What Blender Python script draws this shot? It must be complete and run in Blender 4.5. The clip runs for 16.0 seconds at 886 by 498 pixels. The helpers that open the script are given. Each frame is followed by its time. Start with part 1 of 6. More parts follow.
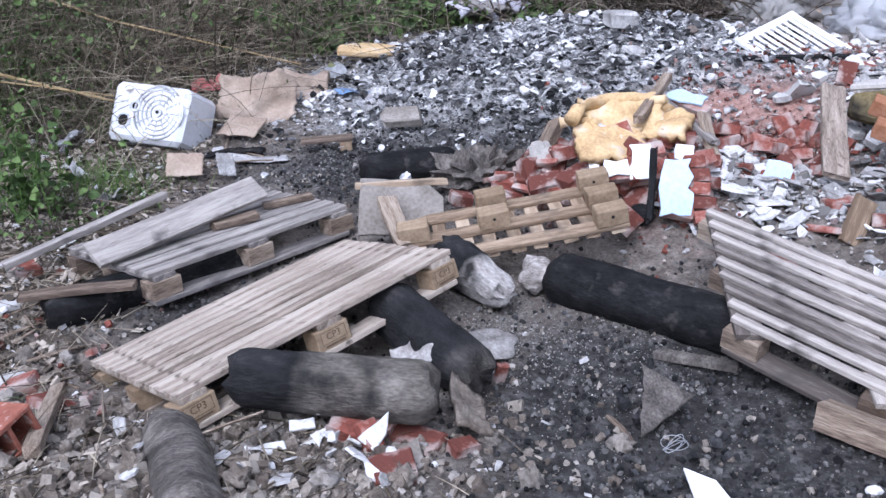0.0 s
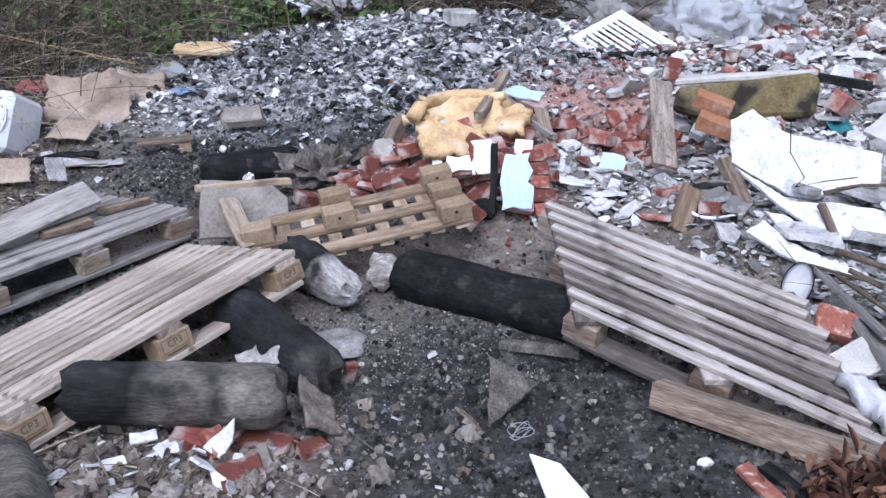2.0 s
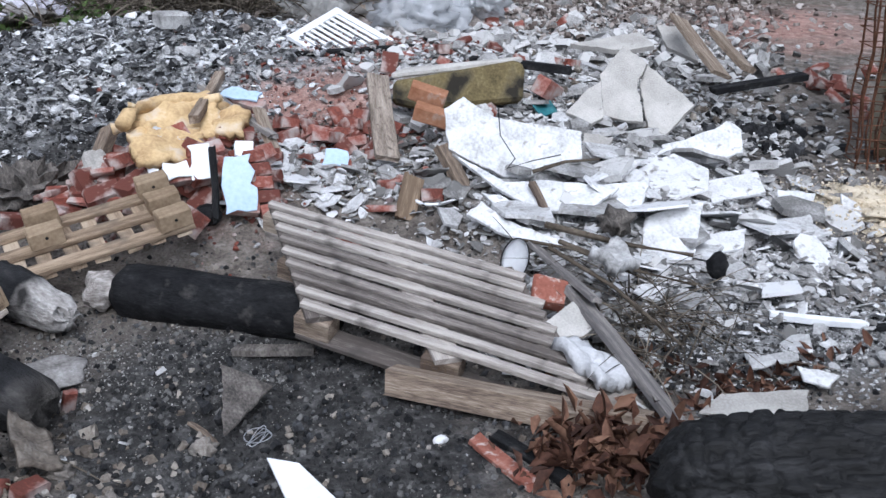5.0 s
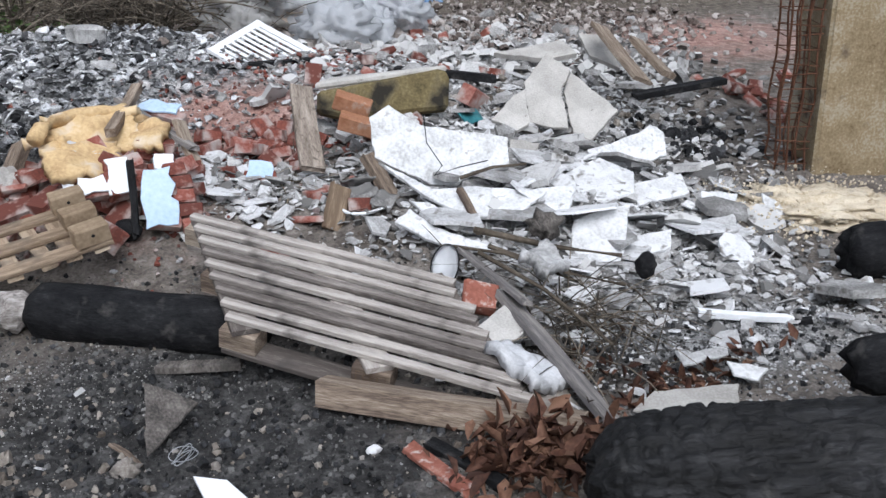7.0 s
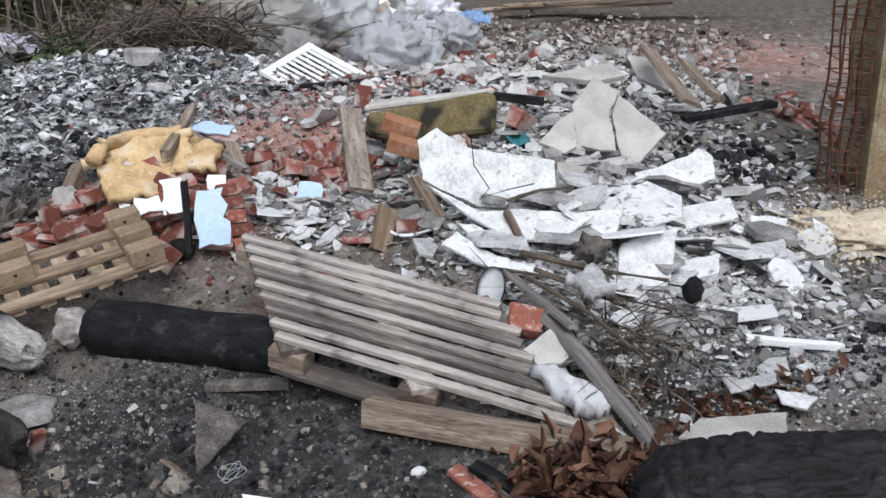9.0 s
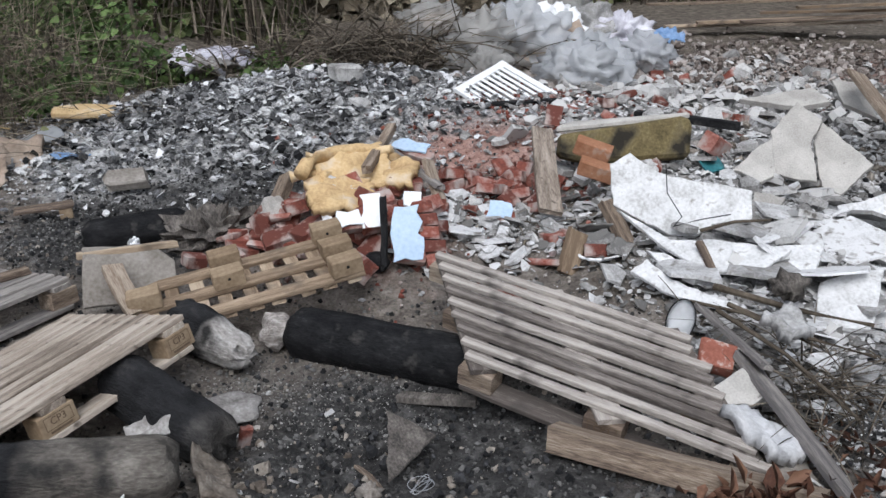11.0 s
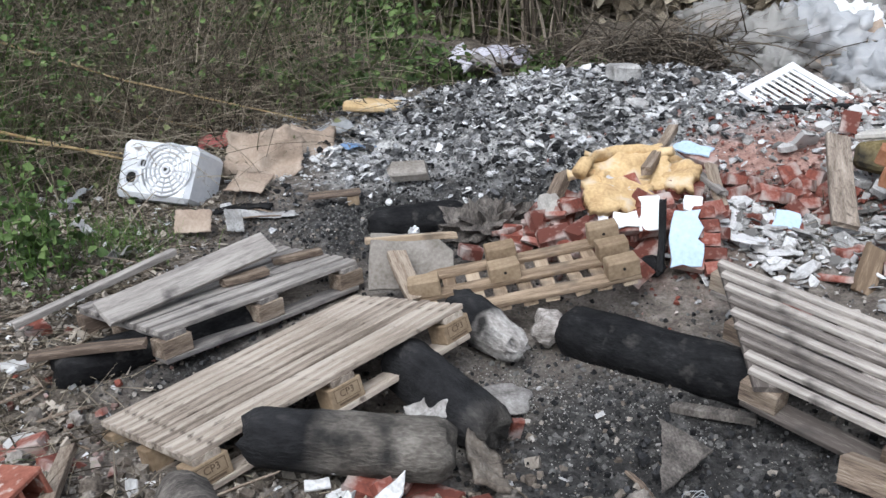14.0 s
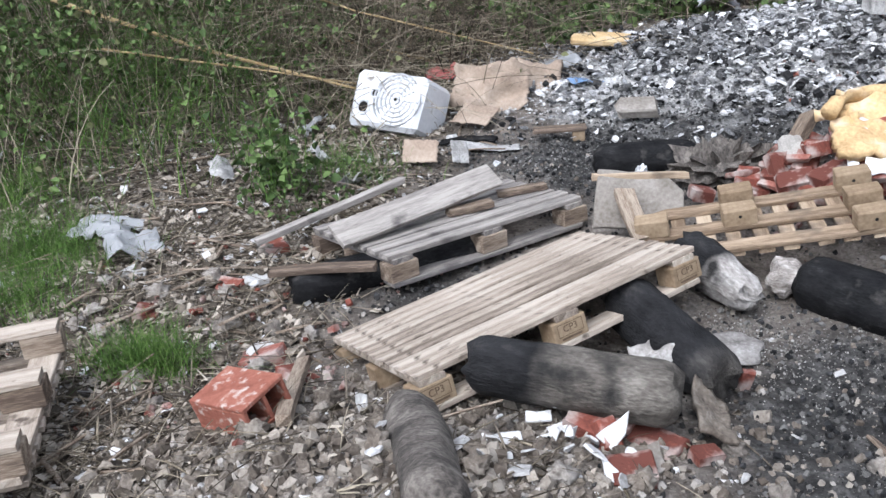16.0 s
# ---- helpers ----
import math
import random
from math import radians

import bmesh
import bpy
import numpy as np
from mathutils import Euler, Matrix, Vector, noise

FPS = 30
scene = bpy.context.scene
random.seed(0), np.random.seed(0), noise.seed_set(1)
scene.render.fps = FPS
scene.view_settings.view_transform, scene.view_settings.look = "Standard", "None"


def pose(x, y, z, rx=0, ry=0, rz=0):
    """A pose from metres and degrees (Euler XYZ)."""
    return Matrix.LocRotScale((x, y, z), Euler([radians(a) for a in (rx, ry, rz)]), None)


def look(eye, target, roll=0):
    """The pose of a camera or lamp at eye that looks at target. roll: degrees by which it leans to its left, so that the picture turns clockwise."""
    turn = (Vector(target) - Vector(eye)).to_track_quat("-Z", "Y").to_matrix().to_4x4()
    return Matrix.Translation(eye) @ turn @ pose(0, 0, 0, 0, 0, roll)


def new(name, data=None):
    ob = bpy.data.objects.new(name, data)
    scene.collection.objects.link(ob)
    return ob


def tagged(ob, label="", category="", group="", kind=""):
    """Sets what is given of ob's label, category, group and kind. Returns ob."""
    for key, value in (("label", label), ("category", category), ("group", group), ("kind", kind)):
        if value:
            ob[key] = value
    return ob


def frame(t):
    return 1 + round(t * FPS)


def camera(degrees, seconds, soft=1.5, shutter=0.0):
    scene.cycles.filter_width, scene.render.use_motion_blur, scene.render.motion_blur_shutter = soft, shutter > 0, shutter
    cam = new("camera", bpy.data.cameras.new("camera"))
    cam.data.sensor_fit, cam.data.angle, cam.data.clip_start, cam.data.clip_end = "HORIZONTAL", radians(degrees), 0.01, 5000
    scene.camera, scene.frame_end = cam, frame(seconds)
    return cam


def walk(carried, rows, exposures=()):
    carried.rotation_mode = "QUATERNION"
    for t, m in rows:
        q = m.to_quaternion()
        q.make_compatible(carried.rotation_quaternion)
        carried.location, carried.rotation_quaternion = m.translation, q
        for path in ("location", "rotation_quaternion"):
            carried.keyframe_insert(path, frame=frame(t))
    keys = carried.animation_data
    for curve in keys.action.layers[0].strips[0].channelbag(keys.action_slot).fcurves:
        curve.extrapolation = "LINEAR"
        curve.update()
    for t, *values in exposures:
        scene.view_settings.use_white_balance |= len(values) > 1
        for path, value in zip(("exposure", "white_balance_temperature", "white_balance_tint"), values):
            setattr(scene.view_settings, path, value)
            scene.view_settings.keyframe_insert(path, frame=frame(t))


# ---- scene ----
cam = camera(51.00, 16.0, soft=1.5)
# seconds, eye x y z, yaw, pitch, roll
PATH = [
    (0.0, 0.046, -0.000, 1.651, 0.72, -20.74, 1.64),
    (0.5, 0.055, -0.000, 1.649, -1.83, -20.60, 1.37),
    (1.0, 0.069, -0.002, 1.646, -4.02, -20.56, 1.10),
    (1.5, 0.080, -0.005, 1.649, -6.51, -20.88, 0.78),
    (2.0, 0.083, -0.002, 1.647, -8.38, -20.99, 0.44),
    (2.5, 0.092, -0.001, 1.652, -10.53, -21.11, 0.30),
    (3.0, 0.093, -0.010, 1.654, -13.00, -21.35, 0.51),
    (3.5, 0.117, -0.009, 1.642, -16.11, -21.46, 0.66),
    (4.0, 0.139, -0.005, 1.644, -19.91, -21.90, 0.34),
    (4.5, 0.182, -0.005, 1.621, -22.71, -21.18, 0.25),
    (5.0, 0.191, -0.018, 1.621, -24.48, -21.00, 0.32),
    (7.5, 0.223, 0.011, 1.558, -29.28, -19.78, 0.50),
    (8.0, 0.228, 0.007, 1.557, -28.68, -19.61, 0.74),
    (10.5, 0.132, -0.032, 1.670, -18.67, -18.05, 0.84),
    (11.0, 0.115, -0.017, 1.672, -15.19, -18.13, 1.17),
    (11.5, 0.093, -0.003, 1.664, -12.47, -17.95, 1.18),
    (12.0, 0.056, -0.001, 1.668, -8.94, -17.89, 1.24),
    (12.5, 0.041, 0.013, 1.662, -5.20, -17.85, 1.49),
    (13.0, 0.038, 0.012, 1.666, -3.33, -17.30, 1.73),
    (13.5, 0.026, 0.013, 1.663, -1.99, -17.34, 1.99),
    (14.0, 0.002, 0.014, 1.660, 0.54, -17.58, 2.29),
    (14.5, -0.029, 0.012, 1.663, 4.09, -18.09, 2.97),
    (15.0, -0.053, 0.025, 1.649, 7.07, -18.48, 2.98),
    (15.5, -0.064, 0.036, 1.646, 10.21, -19.78, 3.15),
    (16.0, -0.074, 0.038, 1.635, 13.64, -20.68, 3.64),
]
EXPOSURES = [(0.0, 0.70, 5450, 17), (3.5, 0.38, 5500, 14), (5.0, 0.32, 5650, 10), (8.0, 0.24, 6000, 9), (11.0, 0.11, 6050, 9), (12.5, 0.28, 6020, 9), (14.5, 0.56, 5980, 8), (16.0, 0.84, 5900, 10)]
walk(cam, [(t, pose(x, y, z, 90 + pitch, roll, yaw)) for t, x, y, z, yaw, pitch, roll in PATH], EXPOSURES)

# ---- sky and sun: a dull, overcast day ----
SUN_UP, SUN_ROUND = 52, 200
world = bpy.data.worlds.new("overcast_sky")
scene.world = world
world.use_nodes = True
wn = world.node_tree.nodes
sky = wn.new("ShaderNodeTexSky")
sky.sky_type, sky.sun_disc = "NISHITA", False
sky.sun_elevation, sky.sun_rotation = radians(SUN_UP), radians(SUN_ROUND)
sky.air_density, sky.dust_density = 1.0, 4.0
veil = wn.new("ShaderNodeHueSaturation")
veil.inputs["Saturation"].default_value = 0.30
world.node_tree.links.new(sky.outputs[0], veil.inputs["Color"])
world.node_tree.links.new(veil.outputs[0], wn["Background"].inputs["Color"])
wn["Background"].inputs["Strength"].default_value = 0.15
sun = new("sun", bpy.data.lights.new("sun", "SUN"))
sun.data.energy, sun.data.angle, sun.data.color = 1.1, radians(40), (1.0, 0.97, 0.93)
sun.matrix_world = look((0, 0, 8), (2.0 * math.sin(radians(20)), 2.0 * math.cos(radians(20)), 8 - 2.6))


# ---- materials ----
def ramp_of(nodes, stops):
    ramp = nodes.new("ShaderNodeValToRGB")
    while len(ramp.color_ramp.elements) < len(stops):
        ramp.color_ramp.elements.new(0.5)
    for el, (at, col) in zip(ramp.color_ramp.elements, stops):
        el.position, el.color = at, (*col, 1)
    return ramp


def material(name, stops, scale=8.0, rough=0.85, bump=0.3, grain=60.0, stretch=(1, 1, 1), island=0.0, thing=0.0, speck=None, metal=0.0, speck_at=(0.55, 0.75), speck_scale=None, rough_var=0.1, relief=0.01, gloss=0.2):
    """Colours from a two-scale noise, varied per piece, with specks of another colour and a fine relief."""
    m = bpy.data.materials.new(name)
    m.use_nodes = True
    nt, links = m.node_tree.nodes, m.node_tree.links
    bsdf = nt["Principled BSDF"]
    co = nt.new("ShaderNodeTexCoord")
    mp = nt.new("ShaderNodeMapping")
    mp.inputs["Scale"].default_value = stretch
    links.new(co.outputs["Object"], mp.inputs["Vector"])
    big = nt.new("ShaderNodeTexNoise")
    big.inputs["Scale"].default_value, big.inputs["Detail"].default_value, big.inputs["Roughness"].default_value = scale, 6, 0.65
    links.new(mp.outputs[0], big.inputs["Vector"])
    fine = nt.new("ShaderNodeTexNoise")
    fine.inputs["Scale"].default_value, fine.inputs["Detail"].default_value = grain, 4
    links.new(mp.outputs[0], fine.inputs["Vector"])
    mix = nt.new("ShaderNodeMath")
    mix.operation = "MULTIPLY_ADD"
    links.new(fine.outputs[0], mix.inputs[0])
    mix.inputs[1].default_value = 0.45
    links.new(big.outputs[0], mix.inputs[2])
    last = mix.outputs[0]
    off = nt.new("ShaderNodeMath")
    off.operation = "SUBTRACT"
    off.inputs[1].default_value = 0.225
    links.new(last, off.inputs[0])
    last = off.outputs[0]
    for amount, node, out in ((island, "ShaderNodeNewGeometry", "Random Per Island"), (thing, "ShaderNodeObjectInfo", "Random")):
        if amount:
            src = nt.new(node)
            ad = nt.new("ShaderNodeMath")
            ad.operation = "MULTIPLY_ADD"
            links.new(src.outputs[out], ad.inputs[0])
            ad.inputs[1].default_value = amount
            links.new(last, ad.inputs[2])
            sb = nt.new("ShaderNodeMath")
            sb.operation = "SUBTRACT"
            links.new(ad.outputs[0], sb.inputs[0])
            sb.inputs[1].default_value = amount / 2
            last = sb.outputs[0]
    ramp = ramp_of(nt, stops)
    links.new(last, ramp.inputs[0])
    colour = ramp.outputs[0]
    if speck:
        sp = nt.new("ShaderNodeTexNoise")
        sp.inputs["Scale"].default_value, sp.inputs["Detail"].default_value = speck_scale or scale * 2.7, 5
        links.new(co.outputs["Object"], sp.inputs["Vector"])
        sr = ramp_of(nt, [(speck_at[0], (0, 0, 0)), (speck_at[1], (1, 1, 1))])
        links.new(sp.outputs[0], sr.inputs[0])
        mx = nt.new("ShaderNodeMix")
        mx.data_type = "RGBA"
        links.new(sr.outputs[0], mx.inputs["Factor"])
        links.new(colour, mx.inputs[6])
        mx.inputs[7].default_value = (*speck, 1)
        colour = mx.outputs[2]
    links.new(colour, bsdf.inputs["Base Color"])
    rr = nt.new("ShaderNodeMapRange")
    rr.inputs["To Min"].default_value, rr.inputs["To Max"].default_value = rough - rough_var, min(1, rough + rough_var)
    links.new(fine.outputs[0], rr.inputs["Value"])
    links.new(rr.outputs[0], bsdf.inputs["Roughness"])
    bsdf.inputs["Metallic"].default_value = metal
    bsdf.inputs["Specular IOR Level"].default_value = gloss
    if bump:
        bp = nt.new("ShaderNodeBump")
        bp.inputs["Strength"].default_value, bp.inputs["Distance"].default_value = bump, relief
        links.new(mix.outputs[0], bp.inputs["Height"])
        links.new(bp.outputs[0], bsdf.inputs["Normal"])
    return m


NEW_WOOD = material("new_wood", [(0.27, (0.14, 0.112, 0.09)), (0.5, (0.355, 0.298, 0.248)), (0.73, (0.52, 0.458, 0.395))], 2.5, 0.8, 0.7, 30, (1, 9, 9), thing=0.3, speck=(0.11, 0.088, 0.072), speck_at=(0.60, 0.72), speck_scale=16)
CRATE_WOOD = material("crate_wood", [(0.28, (0.17, 0.122, 0.083)), (0.5, (0.34, 0.258, 0.183)), (0.72, (0.47, 0.38, 0.285))], 2.5, 0.8, 0.5, 26, (1, 9, 9), thing=0.5, speck=(0.12, 0.095, 0.075), speck_at=(0.56, 0.72), speck_scale=5)
BLOCK_WOOD = material("block_wood", [(0.3, (0.185, 0.13, 0.083)), (0.7, (0.35, 0.27, 0.185))], 9, 0.85, 0.4, 60, thing=0.2)
GREY_WOOD = material("grey_wood", [(0.3, (0.13, 0.12, 0.12)), (0.5, (0.25, 0.23, 0.215)), (0.72, (0.40, 0.37, 0.345))], 2.5, 0.85, 0.6, 24, (1, 10, 10), thing=0.25, speck=(0.09, 0.08, 0.08), speck_at=(0.62, 0.75), speck_scale=5)
OLD_WOOD = material("old_wood", [(0.3, (0.10, 0.075, 0.06)), (0.5, (0.22, 0.17, 0.13)), (0.72, (0.38, 0.32, 0.26))], 3, 0.88, 0.6, 24, (1, 9, 9), thing=0.35)
RIDGE_WOOD = material("ridge_wood", [(0.25, (0.10, 0.085, 0.077)), (0.5, (0.255, 0.226, 0.206)), (0.75, (0.46, 0.42, 0.385))], 2.5, 0.82, 0.7, 26, (1, 10, 10), thing=0.5, speck=(0.08, 0.07, 0.065), speck_at=(0.58, 0.72), speck_scale=6)
CHAR = material("charred_wood", [(0.35, (0.007, 0.007, 0.008)), (0.58, (0.017, 0.017, 0.018)), (0.8, (0.042, 0.042, 0.044))], 9, 0.75, 0.7, 45, (1, 2, 2), speck=(0.07, 0.066, 0.062), speck_at=(0.60, 0.8), speck_scale=14, relief=0.014, gloss=0.1)
HALF_CHAR = material("half_burnt_bark", [(0.34, (0.05, 0.045, 0.042)), (0.52, (0.115, 0.102, 0.092)), (0.72, (0.21, 0.19, 0.172))], 5, 0.88, 0.8, 40, (3, 1.5, 1.5), speck=(0.04, 0.037, 0.034), speck_at=(0.58, 0.74), speck_scale=6)
ASHEN_WOOD = material("ash_grey_wood", [(0.35, (0.17, 0.15, 0.135)), (0.6, (0.40, 0.37, 0.35)), (0.8, (0.62, 0.59, 0.57))], 10, 0.9, 0.8, 50, (1, 3, 3))
BRICK = material("red_brick", [(0.3, (0.12, 0.042, 0.032)), (0.55, (0.225, 0.072, 0.053)), (0.78, (0.35, 0.17, 0.142))], 9, 0.9, 0.5, 80, island=0.4, thing=0.45, speck=(0.42, 0.375, 0.35), speck_at=(0.47, 0.68), speck_scale=10)
ORANGE_BRICK = material("orange_brick", [(0.3, (0.25, 0.112, 0.06)), (0.7, (0.38, 0.20, 0.122))], 9, 0.9, 0.4, 80, speck=(0.42, 0.36, 0.31), speck_at=(0.58, 0.74), speck_scale=14)
HOLLOW_RED = material("hollow_brick_red", [(0.3, (0.19, 0.066, 0.046)), (0.6, (0.30, 0.118, 0.085)), (0.8, (0.40, 0.24, 0.195))], 9, 0.9, 0.5, 80, speck=(0.50, 0.42, 0.38), speck_at=(0.56, 0.70), speck_scale=30)
TILE_WHITE = material("white_tile", [(0.3, (0.72, 0.74, 0.78)), (0.7, (0.86, 0.87, 0.90))], 5, 0.25, 0.05, 50, speck=(0.45, 0.40, 0.36), speck_at=(0.66, 0.72), speck_scale=9)
TILE_BLUE = material("blue_tile", [(0.3, (0.38, 0.51, 0.68)), (0.55, (0.50, 0.62, 0.77)), (0.75, (0.64, 0.72, 0.82))], 4, 0.3, 0.05, 50, speck=(0.50, 0.45, 0.41), speck_at=(0.62, 0.68), speck_scale=9)
WHITE_WASH = material("whitewashed_plaster", [(0.28, (0.38, 0.375, 0.37)), (0.46, (0.60, 0.60, 0.605)), (0.66, (0.74, 0.74, 0.75))], 9, 0.88, 0.9, 60, thing=0.08, speck=(0.30, 0.285, 0.27), speck_at=(0.60, 0.72), speck_scale=18)
PLASTER = material("plaster_white", [(0.25, (0.22, 0.215, 0.21)), (0.5, (0.43, 0.425, 0.425)), (0.76, (0.66, 0.66, 0.67))], 8, 0.9, 0.6, 90, island=0.55, thing=0.35, speck=(0.22, 0.205, 0.19), speck_at=(0.58, 0.72), speck_scale=19)
PLASTER_GREY = material("plaster_grey", [(0.28, (0.15, 0.145, 0.14)), (0.5, (0.33, 0.322, 0.315)), (0.72, (0.53, 0.522, 0.515))], 6, 0.92, 0.5, 90, island=0.6, thing=0.3, speck=(0.11, 0.10, 0.09), speck_at=(0.60, 0.72), speck_scale=14)
CONCRETE = material("concrete", [(0.3, (0.30, 0.285, 0.265)), (0.55, (0.45, 0.43, 0.405)), (0.75, (0.56, 0.54, 0.51))], 4, 0.92, 0.5, 110, thing=0.15, speck=(0.2, 0.185, 0.17), speck_at=(0.66, 0.76), speck_scale=20)
STONE = material("stones", [(0.25, (0.10, 0.088, 0.078)), (0.5, (0.205, 0.183, 0.163)), (0.75, (0.37, 0.345, 0.32))], 12, 0.92, 0.5, 120, island=0.5, thing=0.3)
PALE_BITS = material("pale_gravel", [(0.25, (0.10, 0.096, 0.09)), (0.5, (0.19, 0.183, 0.172)), (0.78, (0.36, 0.352, 0.338))], 14, 0.92, 0.3, 120, island=0.6)
COAL = material("charcoal_bits", [(0.3, (0.008, 0.008, 0.009)), (0.6, (0.03, 0.03, 0.032)), (0.8, (0.075, 0.075, 0.08))], 20, 0.75, 0.5, 120, island=0.5)
ASHFLAKE = material("ash_flakes", [(0.34, (0.06, 0.06, 0.06)), (0.45, (0.20, 0.198, 0.198)), (0.55, (0.43, 0.428, 0.43)), (0.68, (0.72, 0.72, 0.725))], 2.4, 0.92, 0.3, 120, island=0.2)
ASHSHEET = material("ash_sheets", [(0.30, (0.03, 0.03, 0.032)), (0.44, (0.13, 0.13, 0.135)), (0.56, (0.36, 0.365, 0.38)), (0.70, (0.72, 0.725, 0.745))], 4.0, 0.92, 0.3, 120, island=0.38)
BURNT_PAPER = material("burnt_paper", [(0.3, (0.018, 0.018, 0.019)), (0.55, (0.06, 0.06, 0.062)), (0.8, (0.17, 0.17, 0.174))], 14, 0.9, 0.4, 90, island=0.6)
ASH_DULL = material("dull_ash", [(0.3, (0.05, 0.05, 0.05)), (0.55, (0.12, 0.118, 0.115)), (0.75, (0.26, 0.255, 0.25))], 3, 0.94, 0.3, 120, island=0.4)
RUBBLE = material("dusty_rubble", [(0.25, (0.10, 0.08, 0.07)), (0.5, (0.25, 0.215, 0.195)), (0.75, (0.42, 0.385, 0.36))], 5, 0.93, 0.4, 90, island=0.6)
LITTER = material("dead_litter", [(0.25, (0.065, 0.054, 0.043)), (0.5, (0.19, 0.162, 0.132)), (0.78, (0.42, 0.375, 0.32))], 14, 0.9, 0.3, 90, island=0.8)
DEADLEAF = material("dead_brown_leaf", [(0.25, (0.035, 0.016, 0.011)), (0.5, (0.095, 0.045, 0.030)), (0.75, (0.18, 0.10, 0.066))], 14, 0.75, 0.3, 60, island=0.7)
STRAW = material("dry_reed", [(0.25, (0.09, 0.075, 0.054)), (0.5, (0.21, 0.175, 0.128)), (0.75, (0.40, 0.35, 0.27))], 6, 0.85, 0.2, 60, island=0.7)
REED = material("yellow_reed", [(0.3, (0.26, 0.185, 0.09)), (0.55, (0.42, 0.32, 0.175)), (0.75, (0.54, 0.44, 0.27))], 9, 0.8, 0.2, 40)
TWIG = material("twig_bark", [(0.25, (0.045, 0.036, 0.027)), (0.5, (0.11, 0.09, 0.07)), (0.75, (0.23, 0.195, 0.155))], 8, 0.9, 0.3, 60, island=0.7)
LEAF = material("green_leaf", [(0.25, (0.034, 0.060, 0.018)), (0.5, (0.072, 0.118, 0.038)), (0.75, (0.135, 0.20, 0.068))], 8, 0.6, 0.1, 60, island=0.7)
DULL_LEAF = material("dull_olive_leaf", [(0.25, (0.036, 0.048, 0.017)), (0.5, (0.080, 0.098, 0.038)), (0.75, (0.165, 0.178, 0.085))], 8, 0.7, 0.1, 60, island=0.8)
GRASS = material("grass_blade", [(0.25, (0.05, 0.10, 0.02)), (0.5, (0.09, 0.18, 0.035)), (0.75, (0.17, 0.27, 0.07))], 8, 0.65, 0.0, 60, island=0.6)
FOAM = material("yellow_foam", [(0.28, (0.36, 0.235, 0.12)), (0.5, (0.56, 0.40, 0.215)), (0.72, (0.68, 0.53, 0.33))], 5, 0.95, 0.7, 60, thing=0.25, speck=(0.60, 0.52, 0.42), speck_at=(0.56, 0.70), speck_scale=7)
CARDBOARD = material("wet_cardboard", [(0.3, (0.27, 0.205, 0.16)), (0.55, (0.40, 0.325, 0.265)), (0.75, (0.50, 0.425, 0.36))], 2.5, 0.9, 0.15, 60, thing=0.2)
ENAMEL = material("white_enamel", [(0.3, (0.62, 0.64, 0.69)), (0.6, (0.78, 0.80, 0.84))], 3, 0.35, 0.05, 40, speck=(0.34, 0.32, 0.31), speck_at=(0.62, 0.70), speck_scale=11, gloss=0.5)
PLASTIC_WHITE = material("white_plastic", [(0.3, (0.70, 0.71, 0.73)), (0.7, (0.85, 0.86, 0.88))], 5, 0.45, 0.05, 40)
# near-black for solid discs that stand in for the shade in holes
DARK = material("hole_shade_black", [(0.3, (0.01, 0.01, 0.01)), (0.7, (0.025, 0.024, 0.023))], 10, 0.9, 0.2, 60)
# steel grey, also the painted shading of the tub's white rings and ribs
STEEL_AND_SHADE = material("galvanised_steel_and_shade", [(0.3, (0.42, 0.43, 0.45)), (0.7, (0.60, 0.61, 0.63))], 8, 0.5, 0.1, 60, metal=0.6)
RUST = material("rusty_rebar", [(0.3, (0.055, 0.026, 0.016)), (0.6, (0.13, 0.058, 0.034)), (0.8, (0.21, 0.11, 0.07))], 20, 0.9, 0.4, 90, island=0.3)
MOSSY = material("mossy_concrete", [(0.3, (0.065, 0.052, 0.026)), (0.5, (0.145, 0.115, 0.055)), (0.72, (0.25, 0.21, 0.125))], 4, 0.93, 0.5, 60, speck=(0.025, 0.022, 0.017), speck_at=(0.52, 0.66), speck_scale=4)
SAND = material("sawdust_sand", [(0.3, (0.44, 0.36, 0.25)), (0.55, (0.60, 0.52, 0.40)), (0.75, (0.70, 0.63, 0.51))], 14, 0.95, 0.8, 110, speck=(0.30, 0.26, 0.22), speck_at=(0.66, 0.76), speck_scale=16)
WET_WALL = material("stained_concrete", [(0.3, (0.15, 0.108, 0.06)), (0.5, (0.265, 0.205, 0.125)), (0.72, (0.40, 0.36, 0.285))], 2.2, 0.9, 0.4, 70, speck=(0.07, 0.05, 0.04), speck_at=(0.62, 0.72), speck_scale=5)
WOOL = material("glass_wool", [(0.3, (0.40, 0.40, 0.41)), (0.6, (0.60, 0.60, 0.62))], 12, 0.95, 0.9, 80)
GRIMY = material("grimy_board", [(0.3, (0.14, 0.122, 0.105)), (0.55, (0.26, 0.238, 0.215)), (0.75, (0.37, 0.345, 0.32))], 4, 0.9, 0.3, 60, speck=(0.10, 0.085, 0.07), speck_at=(0.62, 0.76), speck_scale=5)
INK = material("stamp_ink", [(0.3, (0.10, 0.068, 0.045)), (0.7, (0.16, 0.115, 0.08))], 20, 0.9, 0.0, 60)
CLOTH = material("dull_rags", [(0.3, (0.30, 0.29, 0.34)), (0.6, (0.55, 0.54, 0.60)), (0.8, (0.72, 0.72, 0.76))], 7, 0.9, 0.4, 60, thing=0.3)
BLUE_RAG = material("blue_rag", [(0.3, (0.10, 0.19, 0.36)), (0.7, (0.26, 0.38, 0.58))], 9, 0.8, 0.3, 60)
